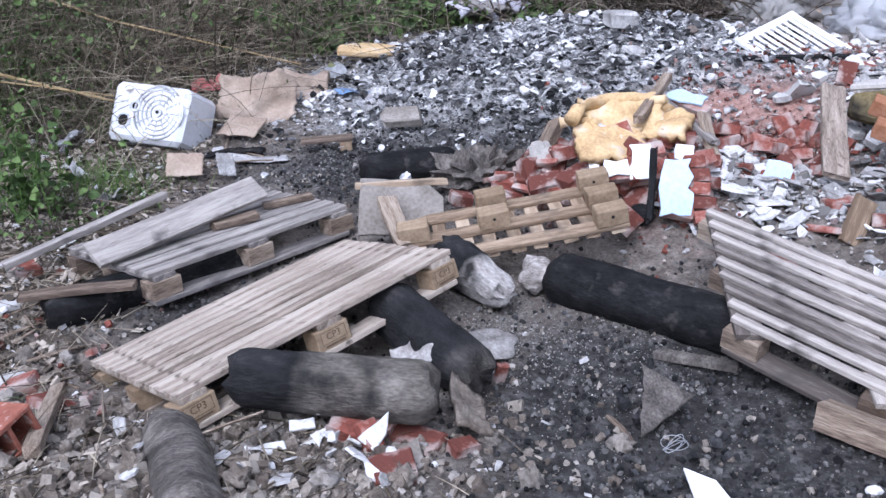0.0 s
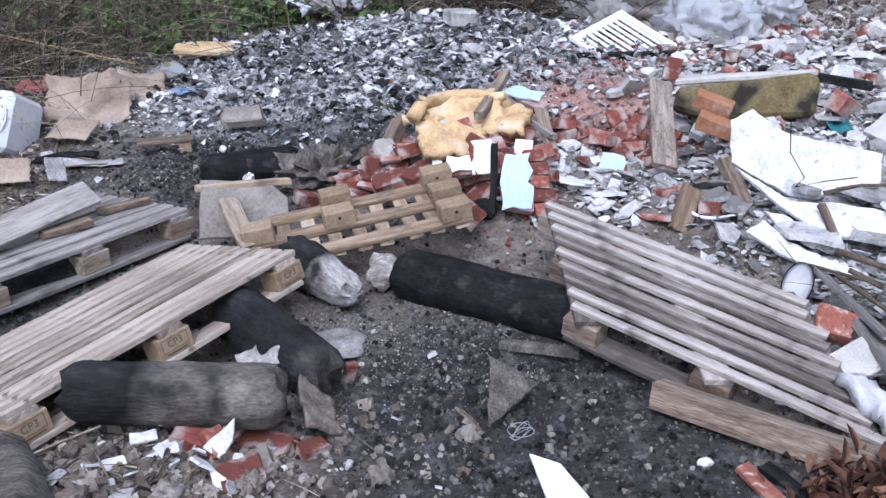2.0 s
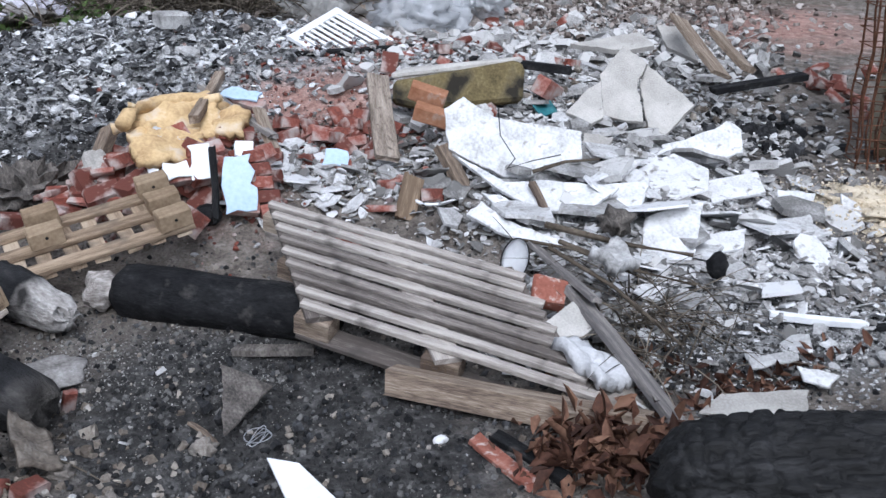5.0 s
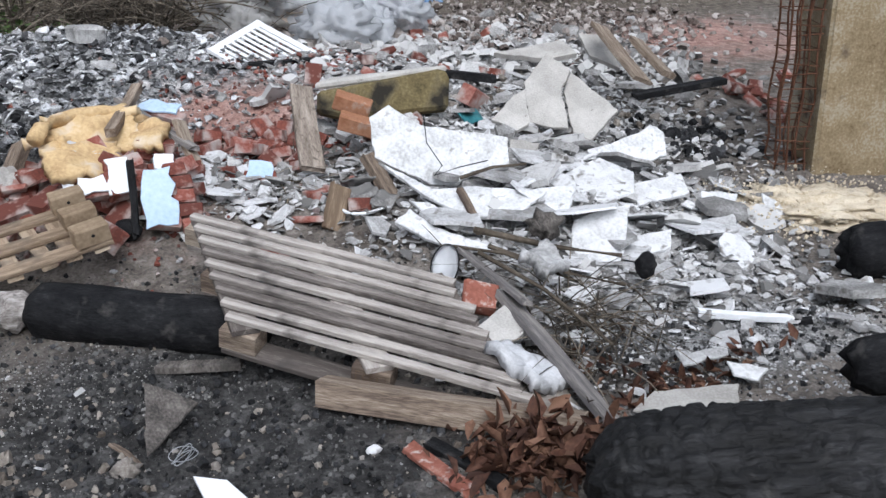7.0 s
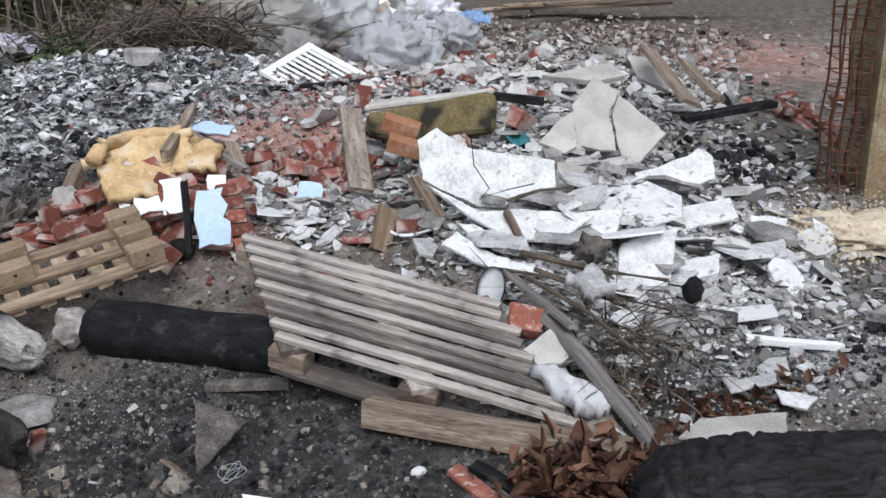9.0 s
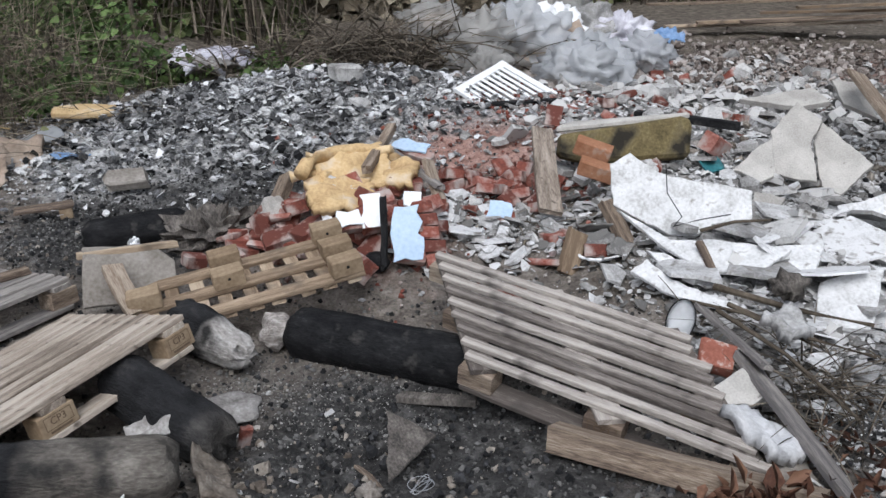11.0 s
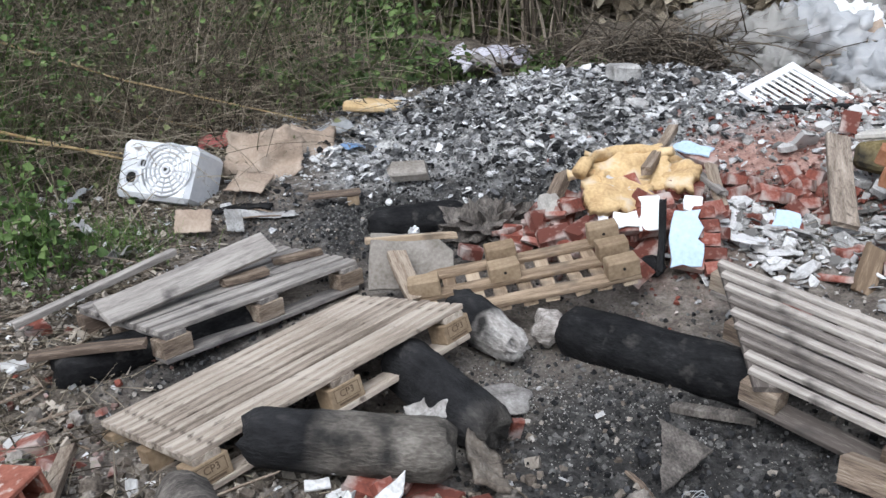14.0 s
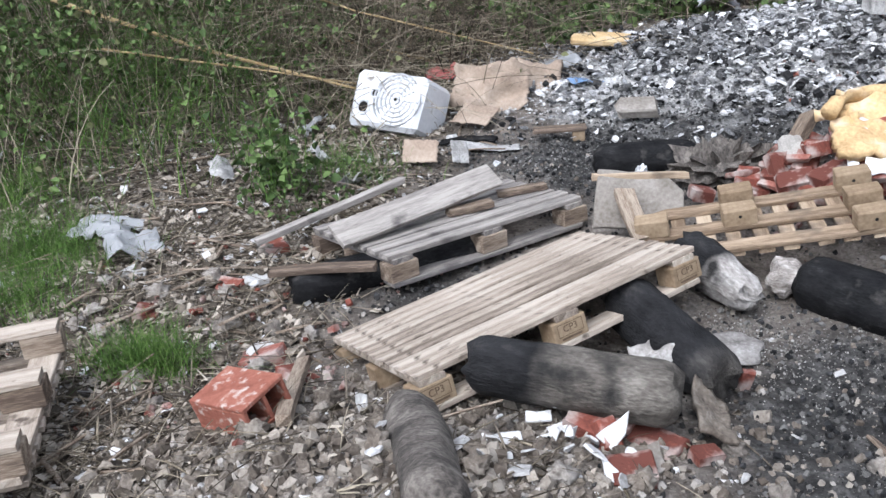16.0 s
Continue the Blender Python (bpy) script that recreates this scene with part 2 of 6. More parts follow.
TEAL = material("teal_plastic", [(0.3, (0.02, 0.10, 0.12)), (0.7, (0.05, 0.20, 0.22))], 9, 0.5, 0.1, 60)
RED_PLASTIC = material("red_plastic", [(0.3, (0.40, 0.09, 0.09)), (0.7, (0.52, 0.18, 0.17))], 6, 0.6, 0.1, 60)
ASH_GREY = material("ash_cake", [(0.3, (0.13, 0.12, 0.115)), (0.55, (0.29, 0.275, 0.265)), (0.75, (0.47, 0.455, 0.445))], 10, 0.95, 0.7, 90, thing=0.2)
DIRT = material("grey_brown_earth", [(0.28, (0.085, 0.07, 0.058)), (0.5, (0.17, 0.145, 0.122)), (0.75, (0.31, 0.28, 0.245))], 12, 0.95, 0.7, 90, island=0.5, thing=0.3)
BLACK_SOIL = material("black_soil_crumbs", [(0.25, (0.022, 0.022, 0.022)), (0.5, (0.06, 0.058, 0.057)), (0.78, (0.15, 0.146, 0.142))], 14, 0.95, 0.5, 110, island=0.6)


# deep burnt black of the trunk
CRACKED = material("cracked_char", [(0.35, (0.006, 0.006, 0.006)), (0.56, (0.014, 0.014, 0.015)), (0.78, (0.042, 0.042, 0.044))], 9, 0.62, 0.9, 50, (0.6, 2.2, 2.2), speck=(0.06, 0.058, 0.056), speck_at=(0.62, 0.8), speck_scale=12, relief=0.012, gloss=0.2)


def part_burnt(name, burnt_to, bare, blur=0.10, start=-1.0):
    """Bark that is charred along a log as far as burnt_to metres from its end, with a ragged limit."""
    m = material(name, bare, 6, 0.85, 0.9, 45, (1.1, 2.6, 2.6), speck=(0.025, 0.024, 0.023), speck_at=(0.54, 0.70), speck_scale=7, relief=0.02)
    n, l = m.node_tree.nodes, m.node_tree.links
    bsdf = n["Principled BSDF"]
    old = bsdf.inputs["Base Color"].links[0].from_socket
    sep = n.new("ShaderNodeSeparateXYZ")
    l.new(n["Texture Coordinate"].outputs["Object"], sep.inputs[0])
    wob = n.new("ShaderNodeTexNoise")
    wob.inputs["Scale"].default_value, wob.inputs["Detail"].default_value = 7, 6
    l.new(n["Texture Coordinate"].outputs["Object"], wob.inputs["Vector"])
    add = n.new("ShaderNodeMath")
    add.operation = "MULTIPLY_ADD"
    l.new(wob.outputs[0], add.inputs[0])
    add.inputs[1].default_value = 0.22
    l.new(sep.outputs["X"], add.inputs[2])
    lim = n.new("ShaderNodeMapRange")
    lim.inputs["From Min"].default_value, lim.inputs["From Max"].default_value = burnt_to + 0.11 - blur / 2, burnt_to + 0.11 + blur / 2
    l.new(add.outputs[0], lim.inputs["Value"])
    char = ramp_of(n, [(0.35, (0.008, 0.008, 0.009)), (0.58, (0.024, 0.024, 0.026)), (0.8, (0.075, 0.072, 0.07))])
    l.new(n["Noise Texture"].outputs[0], char.inputs[0])
    mx = n.new("ShaderNodeMix")
    mx.data_type = "RGBA"
    l.new(lim.outputs[0], mx.inputs["Factor"])
    l.new(char.outputs[0], mx.inputs[6])
    l.new(old, mx.inputs[7])
    l.new(mx.outputs[2], bsdf.inputs["Base Color"])
    return m


GREY_BARK = [(0.32, (0.055, 0.05, 0.045)), (0.52, (0.125, 0.113, 0.10)), (0.74, (0.24, 0.222, 0.20))]
WHITE_ASH = [(0.3, (0.16, 0.145, 0.135)), (0.52, (0.36, 0.34, 0.325)), (0.75, (0.60, 0.58, 0.565))]
LOG_A_BARK = part_burnt("log_bark_burnt_end", 0.25, GREY_BARK)
LOG_B_BARK = part_burnt("log_bark_mostly_burnt", 0.60, GREY_BARK, 0.2)
LOG_C_BARK = part_burnt("log_bark_ashen_end", 0.24, WHITE_ASH, 0.06)


def film_material(name, colour, alpha):
    m = bpy.data.materials.new(name)
    m.use_nodes = True
    b = m.node_tree.nodes["Principled BSDF"]
    b.inputs["Base Color"].default_value = (*colour, 1)
    b.inputs["Roughness"].default_value = 0.28
    b.inputs["Alpha"].default_value = alpha
    n = m.node_tree.nodes.new("ShaderNodeTexNoise")
    n.inputs["Scale"].default_value, n.inputs["Detail"].default_value = 18, 5
    bp = m.node_tree.nodes.new("ShaderNodeBump")
    bp.inputs["Strength"].default_value, bp.inputs["Distance"].default_value = 0.8, 0.02
    m.node_tree.links.new(n.outputs[0], bp.inputs["Height"])
    m.node_tree.links.new(bp.outputs[0], b.inputs["Normal"])
    return m


FILM = film_material("plastic_film", (0.50, 0.515, 0.54), 0.62)
FILM_CLEAR = film_material("clear_plastic_film", (0.46, 0.45, 0.435), 0.45)


# ---- the lie of the land ----
def soft(a, b, x):
    k = np.clip((x - a) / (b - a), 0, 1)
    return k * k * (3 - 2 * k)


def lattice(ix, iy, seed):
    h = (ix * 374761393 + iy * 668265263 + seed * 1442695041) & 0x7FFFFFFF
    h = ((h ^ (h >> 13)) * 1274126177) & 0x7FFFFFFF
    return ((h ^ (h >> 16)) & 0xFFFF) / 65535.0


def value_noise(x, y, seed=0):
    x, y = np.asarray(x, float), np.asarray(y, float)
    ix, iy = np.floor(x).astype(np.int64), np.floor(y).astype(np.int64)
    fx, fy = x - ix, y - iy
    fx, fy = fx * fx * (3 - 2 * fx), fy * fy * (3 - 2 * fy)
    a, b = lattice(ix, iy, seed), lattice(ix + 1, iy, seed)
    c, d = lattice(ix, iy + 1, seed), lattice(ix + 1, iy + 1, seed)
    return (a * (1 - fx) + b * fx) * (1 - fy) + (c * (1 - fx) + d * fx) * fy


def fbm(x, y, size, octaves=4, seed=0):
    total, amp, norm = 0, 1.0, 0.0
    for k in range(octaves):
        total = total + amp * value_noise(np.asarray(x) / size * 2 ** k + 17.3 * k, np.asarray(y) / size * 2 ** k - 9.1 * k, seed + k)
        norm += amp
        amp *= 0.55
    return total / norm - 0.5


def bell(x, y, cx, cy, sx, sy):
    return np.exp(-((x - cx) / sx) ** 2 - ((y - cy) / sy) ** 2)


def land(x, y):
    x, y = np.asarray(x, float), np.asarray(y, float)
    z = 0.10 * np.clip(y - 3.0, 0, 3.5) + 0.06 * np.clip(y - 6.5, 0, 12)
    z = z + 0.36 * bell(x, y, 1.2, 7.0, 1.9, 1.1) + 0.25 * bell(x, y, 1.05, 4.6, 0.55, 0.5)
    z = z + 0.22 * bell(x, y, 2.6, 4.0, 0.8, 0.9) + 0.25 * bell(x, y, 3.0, 5.6, 1.0, 0.9)
    z = z + 0.20 * bell(x, y, -0.9, 2.0, 0.75, 0.55)
    z = z + 0.55 * soft(7, 11, y) * soft(1.5, -2.5, x) + 0.5 * soft(-2.2, -4.5, x) * soft(3, 6, y)
    return z


# plan of the surfaces: burnt black soil, white ash, brick dust, brown litter
def burnt(x, y):
    return np.clip(1.2 * bell(x, y, 0.75, 2.6, 0.75, 0.95) + 1.1 * bell(x, y, -0.3, 5.1, 0.9, 0.55) + 0.8 * bell(x, y, 0.6, 5.6, 0.7, 0.5) + 0.8 * bell(x, y, 2.6, 2.35, 0.8, 0.4) + 0.7 * bell(x, y, -1.0, 3.6, 0.7, 0.35) + 0.8 * bell(x, y, 4.3, 4.4, 0.6, 0.6), 0, 1)


def ashy(x, y):
    return np.clip(1.0 * bell(x, y, 0.9, 6.7, 1.5, 0.95) + 0.9 * bell(x, y, 2.9, 3.4, 0.8, 0.9) + 0.7 * bell(x, y, 3.2, 5.6, 1.2, 1.2) + 0.5 * bell(x, y, -0.4, 6.2, 0.7, 0.6) + 0.4 * bell(x, y, 3.1, 2.2, 0.6, 0.35), 0, 1)


def reddish(x, y):
    return np.clip(0.9 * bell(x, y, 1.9, 5.6, 0.55, 0.45) + 0.45 * bell(x, y, 1.1, 4.4, 0.6, 0.6) + 0.7 * bell(x, y, 7.0, 7.0, 1.6, 1.4) + 0.5 * bell(x, y, 3.0, 6.6, 1.2, 0.5), 0, 1)


def littered(x, y):
    return np.clip(soft(-1.15, -2.0, x) * soft(1.0, 2.4, y) + 0.8 * soft(7.2, 8.6, y), 0, 1)


def ground_z(x, y):
    rough = 0.022 + 0.05 * ashy(x, y) + 0.03 * littered(x, y) + 0.03 * bell(x, y, -0.6, 2.1, 0.8, 0.5)
    near = soft(30, 12, np.abs(np.asarray(x, float))) * soft(30, 12, np.abs(np.asarray(y, float)))
    return land(x, y) + near * (rough * 2.2 * fbm(x, y, 0.35, 4, 3) + 0.02 * fbm(x, y, 0.07, 2, 9))


def gz(x, y):
    return float(ground_z(np.array([x]), np.array([y]))[0])


def axis(lo, hi, step, reach):
    out = list(np.arange(lo, hi + step / 2, step))
    d, a, b = step, lo, hi
    while b < reach:
        d *= 1.22
        a, b = a - d, b + d
        out = [a] + out + [b]
    return np.array(out)


gx, gy = axis(-4.2, 5.6, 0.026, 400), axis(1.0, 9.6, 0.026, 400)
mx, my = np.meshgrid(gx, gy)
verts = np.stack([mx.ravel(), my.ravel(), ground_z(mx.ravel(), my.ravel())], 1)
nx, ny = len(gx), len(gy)
ii = (np.arange(ny - 1)[:, None] * nx + np.arange(nx - 1)[None, :]).ravel()
quads = np.stack([ii, ii + 1, ii + 1 + nx, ii + nx], 1)


def mesh_from(name, v, faces, smooth=True):
    me = bpy.data.meshes.new(name)
    v, faces = np.asarray(v, np.float32), np.asarray(faces, np.int32)
    me.vertices.add(len(v))
    me.vertices.foreach_set("co", v.ravel())
    k = faces.shape[1]
    me.loops.add(faces.size)
    me.loops.foreach_set("vertex_index", faces.ravel())
    me.polygons.add(len(faces))
    me.polygons.foreach_set("loop_start", np.arange(0, faces.size, k, dtype=np.int32))
    me.polygons.foreach_set("use_smooth", np.full(len(faces), smooth))
    me.update(calc_edges=True)
    return me


ground_mesh = mesh_from("ground", verts, quads)
for key, fn in (("burnt", burnt), ("ashy", ashy), ("reddish", reddish), ("littered", littered)):
    lay = ground_mesh.attributes.new(key, "FLOAT", "POINT")
    lay.data.foreach_set("value", fn(verts[:, 0], verts[:, 1]).astype(np.float32))

soil = bpy.data.materials.new("burnt_soil")
soil.use_nodes = True
sn, sl = soil.node_tree.nodes, soil.node_tree.links
sb = sn["Principled BSDF"]
sb.inputs["Roughness"].default_value = 0.95
sb.inputs["Specular IOR Level"].default_value = 0.2
geo = sn.new("ShaderNodeNewGeometry")


def soil_noise(scale, detail=6, rough=0.65):
    n = sn.new("ShaderNodeTexNoise")
    n.inputs["Scale"].default_value, n.inputs["Detail"].default_value, n.inputs["Roughness"].default_value = scale, detail, rough
    sl.new(geo.outputs["Position"], n.inputs["Vector"])
    return n


n_big, n_mid, n_fine = soil_noise(2.2), soil_noise(11), soil_noise(70, 4)


def soil_mix(a, b, fac):
    m = sn.new("ShaderNodeMix")
    m.data_type = "RGBA"
    sl.new(fac, m.inputs["Factor"])
    sl.new(a, m.inputs[6])
    sl.new(b, m.inputs[7])
    return m.outputs[2]


def zone(key, noise_node, gain=2.2):
    at = sn.new("ShaderNodeAttribute")
    at.attribute_name = key
    s = sn.new("ShaderNodeMath")
    s.operation = "MULTIPLY_ADD"
    sl.new(at.outputs["Fac"], s.inputs[0])
    s.inputs[1].default_value = gain
    t = sn.new("ShaderNodeMath")
    t.operation = "MULTIPLY_ADD"
    sl.new(noise_node.outputs[0], t.inputs[0])
    t.inputs[1].default_value, t.inputs[2].default_value = 2.4, -1.75
    sl.new(t.outputs[0], s.inputs[2])
    s.use_clamp = True
    return s.outputs[0]


def soil_ramp(noise_node, stops):
    r = ramp_of(sn, stops)
    sl.new(noise_node.outputs[0], r.inputs[0])
    return r.outputs[0]


c = soil_ramp(n_mid, [(0.3, (0.085, 0.072, 0.062)), (0.5, (0.17, 0.148, 0.13)), (0.7, (0.29, 0.262, 0.235))])
c = soil_mix(c, soil_ramp(n_mid, [(0.3, (0.06, 0.05, 0.04)), (0.5, (0.13, 0.11, 0.09)), (0.7, (0.24, 0.21, 0.178))]), zone("littered", n_big))
c = soil_mix(c, soil_ramp(n_mid, [(0.32, (0.019, 0.018, 0.018)), (0.52, (0.052, 0.050, 0.049)), (0.7, (0.13, 0.126, 0.123))]), zone("burnt", n_big))
c = soil_mix(c, soil_ramp(n_mid, [(0.3, (0.15, 0.148, 0.147)), (0.5, (0.40, 0.397, 0.395)), (0.66, (0.66, 0.658, 0.655))]), zone("ashy", n_big))
c = soil_mix(c, soil_ramp(n_mid, [(0.3, (0.22, 0.12, 0.10)), (0.5, (0.36, 0.22, 0.185)), (0.7, (0.48, 0.33, 0.29))]), zone("reddish", n_big))
fineness = sn.new("ShaderNodeMix")
fineness.data_type, fineness.blend_type = "RGBA", "OVERLAY"
fineness.inputs["Factor"].default_value = 0.9
sl.new(c, fineness.inputs[6])
sl.new(n_fine.outputs[0], fineness.inputs[7])
sl.new(fineness.outputs[2], sb.inputs["Base Color"])
bump = sn.new("ShaderNodeBump")
bump.inputs["Strength"].default_value, bump.inputs["Distance"].default_value = 0.9, 0.02
sl.new(n_fine.outputs[0], bump.inputs["Height"])
sl.new(bump.outputs[0], sb.inputs["Normal"])
ground_mesh.materials.append(soil)
ground = tagged(new("ground", ground_mesh), "uneven burnt soil with black and white ash", "ground", kind="structure")


# ---- building blocks ----
rng = np.random.default_rng(7)


def finish(name, bm, mat, parent=None, m=None, label="", smooth=False):
    me = bpy.data.meshes.new(name)
    bm.normal_update()
    bm.to_mesh(me)
    bm.free()
    me.materials.append(mat)
    if smooth:
        me.polygons.foreach_set("use_smooth", np.full(len(me.polygons), True))
    ob = new(name, me)
    if parent is not None:
        ob.parent = parent
    if m is not None:
        ob.matrix_basis = m
    if label:
        ob["label"] = label
    return ob


def part(name, bm, mat, parent, label="", m=None, smooth=False):
    return finish(name, bm, mat, parent, m, label, smooth)


def thing(name, m, label, category, group=""):
    e = new(name)
    e.empty_display_size = 0.05
    e.matrix_basis = m
    return tagged(e, label, category, group)


def axes(o, u, v):
    """A frame at o with x along u and y as near to v as a right angle allows."""
    x = Vector(u).normalized()
    zz = x.cross(Vector(v)).normalized()
    yy = zz.cross(x)
    return Matrix(((x.x, yy.x, zz.x, o[0]), (x.y, yy.y, zz.y, o[1]), (x.z, yy.z, zz.z, o[2]), (0, 0, 0, 1)))


def slab_bm(lx, ly, lz, bevel=0.004, cuts=4, warp=0.004, chew=0.0):
    """A board or slab from 0 to lx, centred in y, its top at z = 0, with eased edges, a slight warp and chewed ends."""
    bm = bmesh.new()
    b = min(bevel, lz * 0.3, ly * 0.3)
    ring = [(-ly / 2 + b, 0), (ly / 2 - b, 0), (ly / 2, -b), (ly / 2, -lz + b), (ly / 2 - b, -lz), (-ly / 2 + b, -lz), (-ly / 2, -lz + b), (-ly / 2, -b)]
    rings = []
    bow, cup = random.uniform(-warp, warp), random.uniform(-warp, warp)
    for k in range(cuts + 1):
        s = k / cuts
        row = []
        for y, z in ring:
            x = s * lx
            if k in (0, cuts) and chew:
                x += random.uniform(-chew, chew)
            row.append(bm.verts.new((x, y + random.uniform(-1, 1) * warp * 0.3 + cup * math.sin(3.1 * s), z + bow * math.sin(math.pi * s) + random.uniform(-1, 1) * warp * 0.15)))
        rings.append(row)
    for a, c in zip(rings, rings[1:]):
        for k in range(8):
            bm.faces.new((a[k], a[(k + 1) % 8], c[(k + 1) % 8], c[k]))
    bm.faces.new(rings[0][::-1])
    bm.faces.new(rings[-1])
    bmesh.ops.recalc_face_normals(bm, faces=bm.faces)
    return bm


def box_bm(x, y, z, bevel=0.005, wobble=0.0):
    bm = bmesh.new()
    bmesh.ops.create_cube(bm, size=1)
    for w in bm.verts:
        w.co = Vector((w.co.x * x, w.co.y * y, w.co.z * z))
    if bevel:
        bmesh.ops.bevel(bm, geom=bm.edges[:], offset=bevel, segments=1, affect="EDGES")
    for w in bm.verts:
        w.co += Vector([random.uniform(-wobble, wobble) for _ in range(3)])
    return bm


def rod_bm(points, radius, sides=6, tip=1.0):
    bm = bmesh.new()
    pts = [Vector(p) for p in points]
    rings = []
    for k, p in enumerate(pts):
        d = (pts[min(k + 1, len(pts) - 1)] - pts[max(k - 1, 0)]).normalized()
        a = d.orthogonal().normalized()
        b = d.cross(a)
        r = radius * (1 + (tip - 1) * k / max(1, len(pts) - 1))
        rings.append([bm.verts.new(p + (a * math.cos(q) + b * math.sin(q)) * r) for q in (2 * math.pi * s / sides for s in range(sides))])
    for r0, r1 in zip(rings, rings[1:]):
        for s in range(sides):
            bm.faces.new((r0[s], r0[(s + 1) % sides], r1[(s + 1) % sides], r1[s]))
    bm.faces.new(rings[0][::-1])
    bm.faces.new(rings[-1])
    bmesh.ops.recalc_face_normals(bm, faces=bm.faces)
    return bm


def log_bm(a, b, r0, r1, lumps=0.06, sides=28, cuts=26, start=0.0, end=1.0, seed=0, ragged=0.0):
    """A stretch of a log in local coordinates along x, with an uneven surface and closed ends."""
    bm = bmesh.new()
    length = (Vector(b) - Vector(a)).length
    rings = []
    for k in range(cuts + 1):
        s = start + (end - start) * k / cuts
        row = []
        for q in range(sides):
            t = 2 * math.pi * q / sides
            n = noise.noise(Vector((s * length * 4 + seed * 7.7, math.cos(t) * 1.6, math.sin(t) * 1.6)))
            n2 = noise.noise(Vector((s * length * 18 + seed, math.cos(t) * 6, math.sin(t) * 6)))
            r = (r0 + (r1 - r0) * s) * (1 + lumps * n * 1.8 + lumps * 0.5 * n2)
            x = s * length
            edge = min(s, 1 - s) * length
            if edge < 0.06:
                r *= math.sqrt(1 - 0.55 * (1 - edge / 0.06) ** 2)
            if k in (0, cuts):
                x += ragged * noise.noise(Vector((seed + k, math.cos(t) * 2, math.sin(t) * 2)))
            row.append(bm.verts.new((x, r * math.cos(t), r * math.sin(t))))
        rings.append(row)
    for c, d in zip(rings, rings[1:]):
        for q in range(sides):
            bm.faces.new((c[q], c[(q + 1) % sides], d[(q + 1) % sides], d[q]))
    for row, flip in ((rings[0], True), (rings[-1], False)):
        mid = bm.verts.new(sum((w.co for w in row), Vector()) / sides + Vector((random.uniform(-1, 1) * ragged * 0.4, 0, 0)))
        for q in range(sides):
            f = (row[q], row[(q + 1) % sides], mid)
            bm.faces.new(f[::-1] if flip else f)
    bmesh.ops.recalc_face_normals(bm, faces=bm.faces)
    return bm


def log_thing(name, a, b, r0, r1, label, pieces, seed=0, lumps=0.06, ragged=0.02, group="logs"):
    """A log from a to b; pieces: part name, material, from, to along its length."""
    m = axes(a, Vector(b) - Vector(a), (0.3, 0.2, 1))
    t = thing(name, m, label, "log", group)
    for pname, mat, s, e, lab in pieces:
        part(pname, log_bm(a, b, r0, r1, lumps, 28, 24, s, e, seed, ragged), mat, t, lab, smooth=True)
    return t


def words(text, size, mat, parent, m, name="stamp", label=""):
    cu = bpy.data.curves.new(name, "FONT")
    cu.body, cu.size, cu.extrude, cu.align_x, cu.align_y = text, size, 0.0008, "CENTER", "CENTER"
    tmp = new("tmp_text", cu)
    me = bpy.data.meshes.new_from_object(tmp.evaluated_get(bpy.context.evaluated_depsgraph_get()))
    bpy.data.objects.remove(tmp)
    me.materials.clear()
    me.materials.append(mat)
    ob = new(name, me)
    ob.parent, ob.matrix_basis = parent, m
    if label:
        ob["label"] = label
    return ob


def shard_bm(size, thick, corners=6, rough=0.25):
    """A flat broken piece: an uneven polygon with thickness, its underside at z = 0."""
    bm = bmesh.new()
    low, top = [], []
    for k in range(corners):
        t = 2 * math.pi * (k + random.uniform(-0.3, 0.3)) / corners
        r = size * random.uniform(1 - rough * 1.6, 1 + rough) / 2
        low.append(bm.verts.new((r * math.cos(t), r * math.sin(t), 0)))
        top.append(bm.verts.new((r * 0.97 * math.cos(t), r * 0.97 * math.sin(t), thick * random.uniform(0.9, 1.1))))
    bm.faces.new(low[::-1])
    bm.faces.new(top)
    for k in range(corners):
        bm.faces.new((low[k], low[(k + 1) % corners], top[(k + 1) % corners], top[k]))
    bmesh.ops.recalc_face_normals(bm, faces=bm.faces)
    return bm


def lump_bm(size, squash=(1, 1, 0.7), rough=0.35, level=2, seed=0, freq=1.6):
    bm = bmesh.new()
    bmesh.ops.create_icosphere(bm, subdivisions=level, radius=size / 2)
    for w in bm.verts:
        d = w.co.normalized()
        k = 1 + rough * noise.noise(d * freq + Vector((seed * 3.3, seed, 0))) + rough * 0.4 * noise.noise(d * freq * 3.1 + Vector((seed, 0, 5)))
        w.co = Vector((w.co.x * squash[0], w.co.y * squash[1], w.co.z * squash[2])) * k
    return bm


def on_ground(x, y, up=0.0, rx=0, ry=0, rz=0):
    return pose(x, y, gz(x, y) + up, rx, ry, rz)


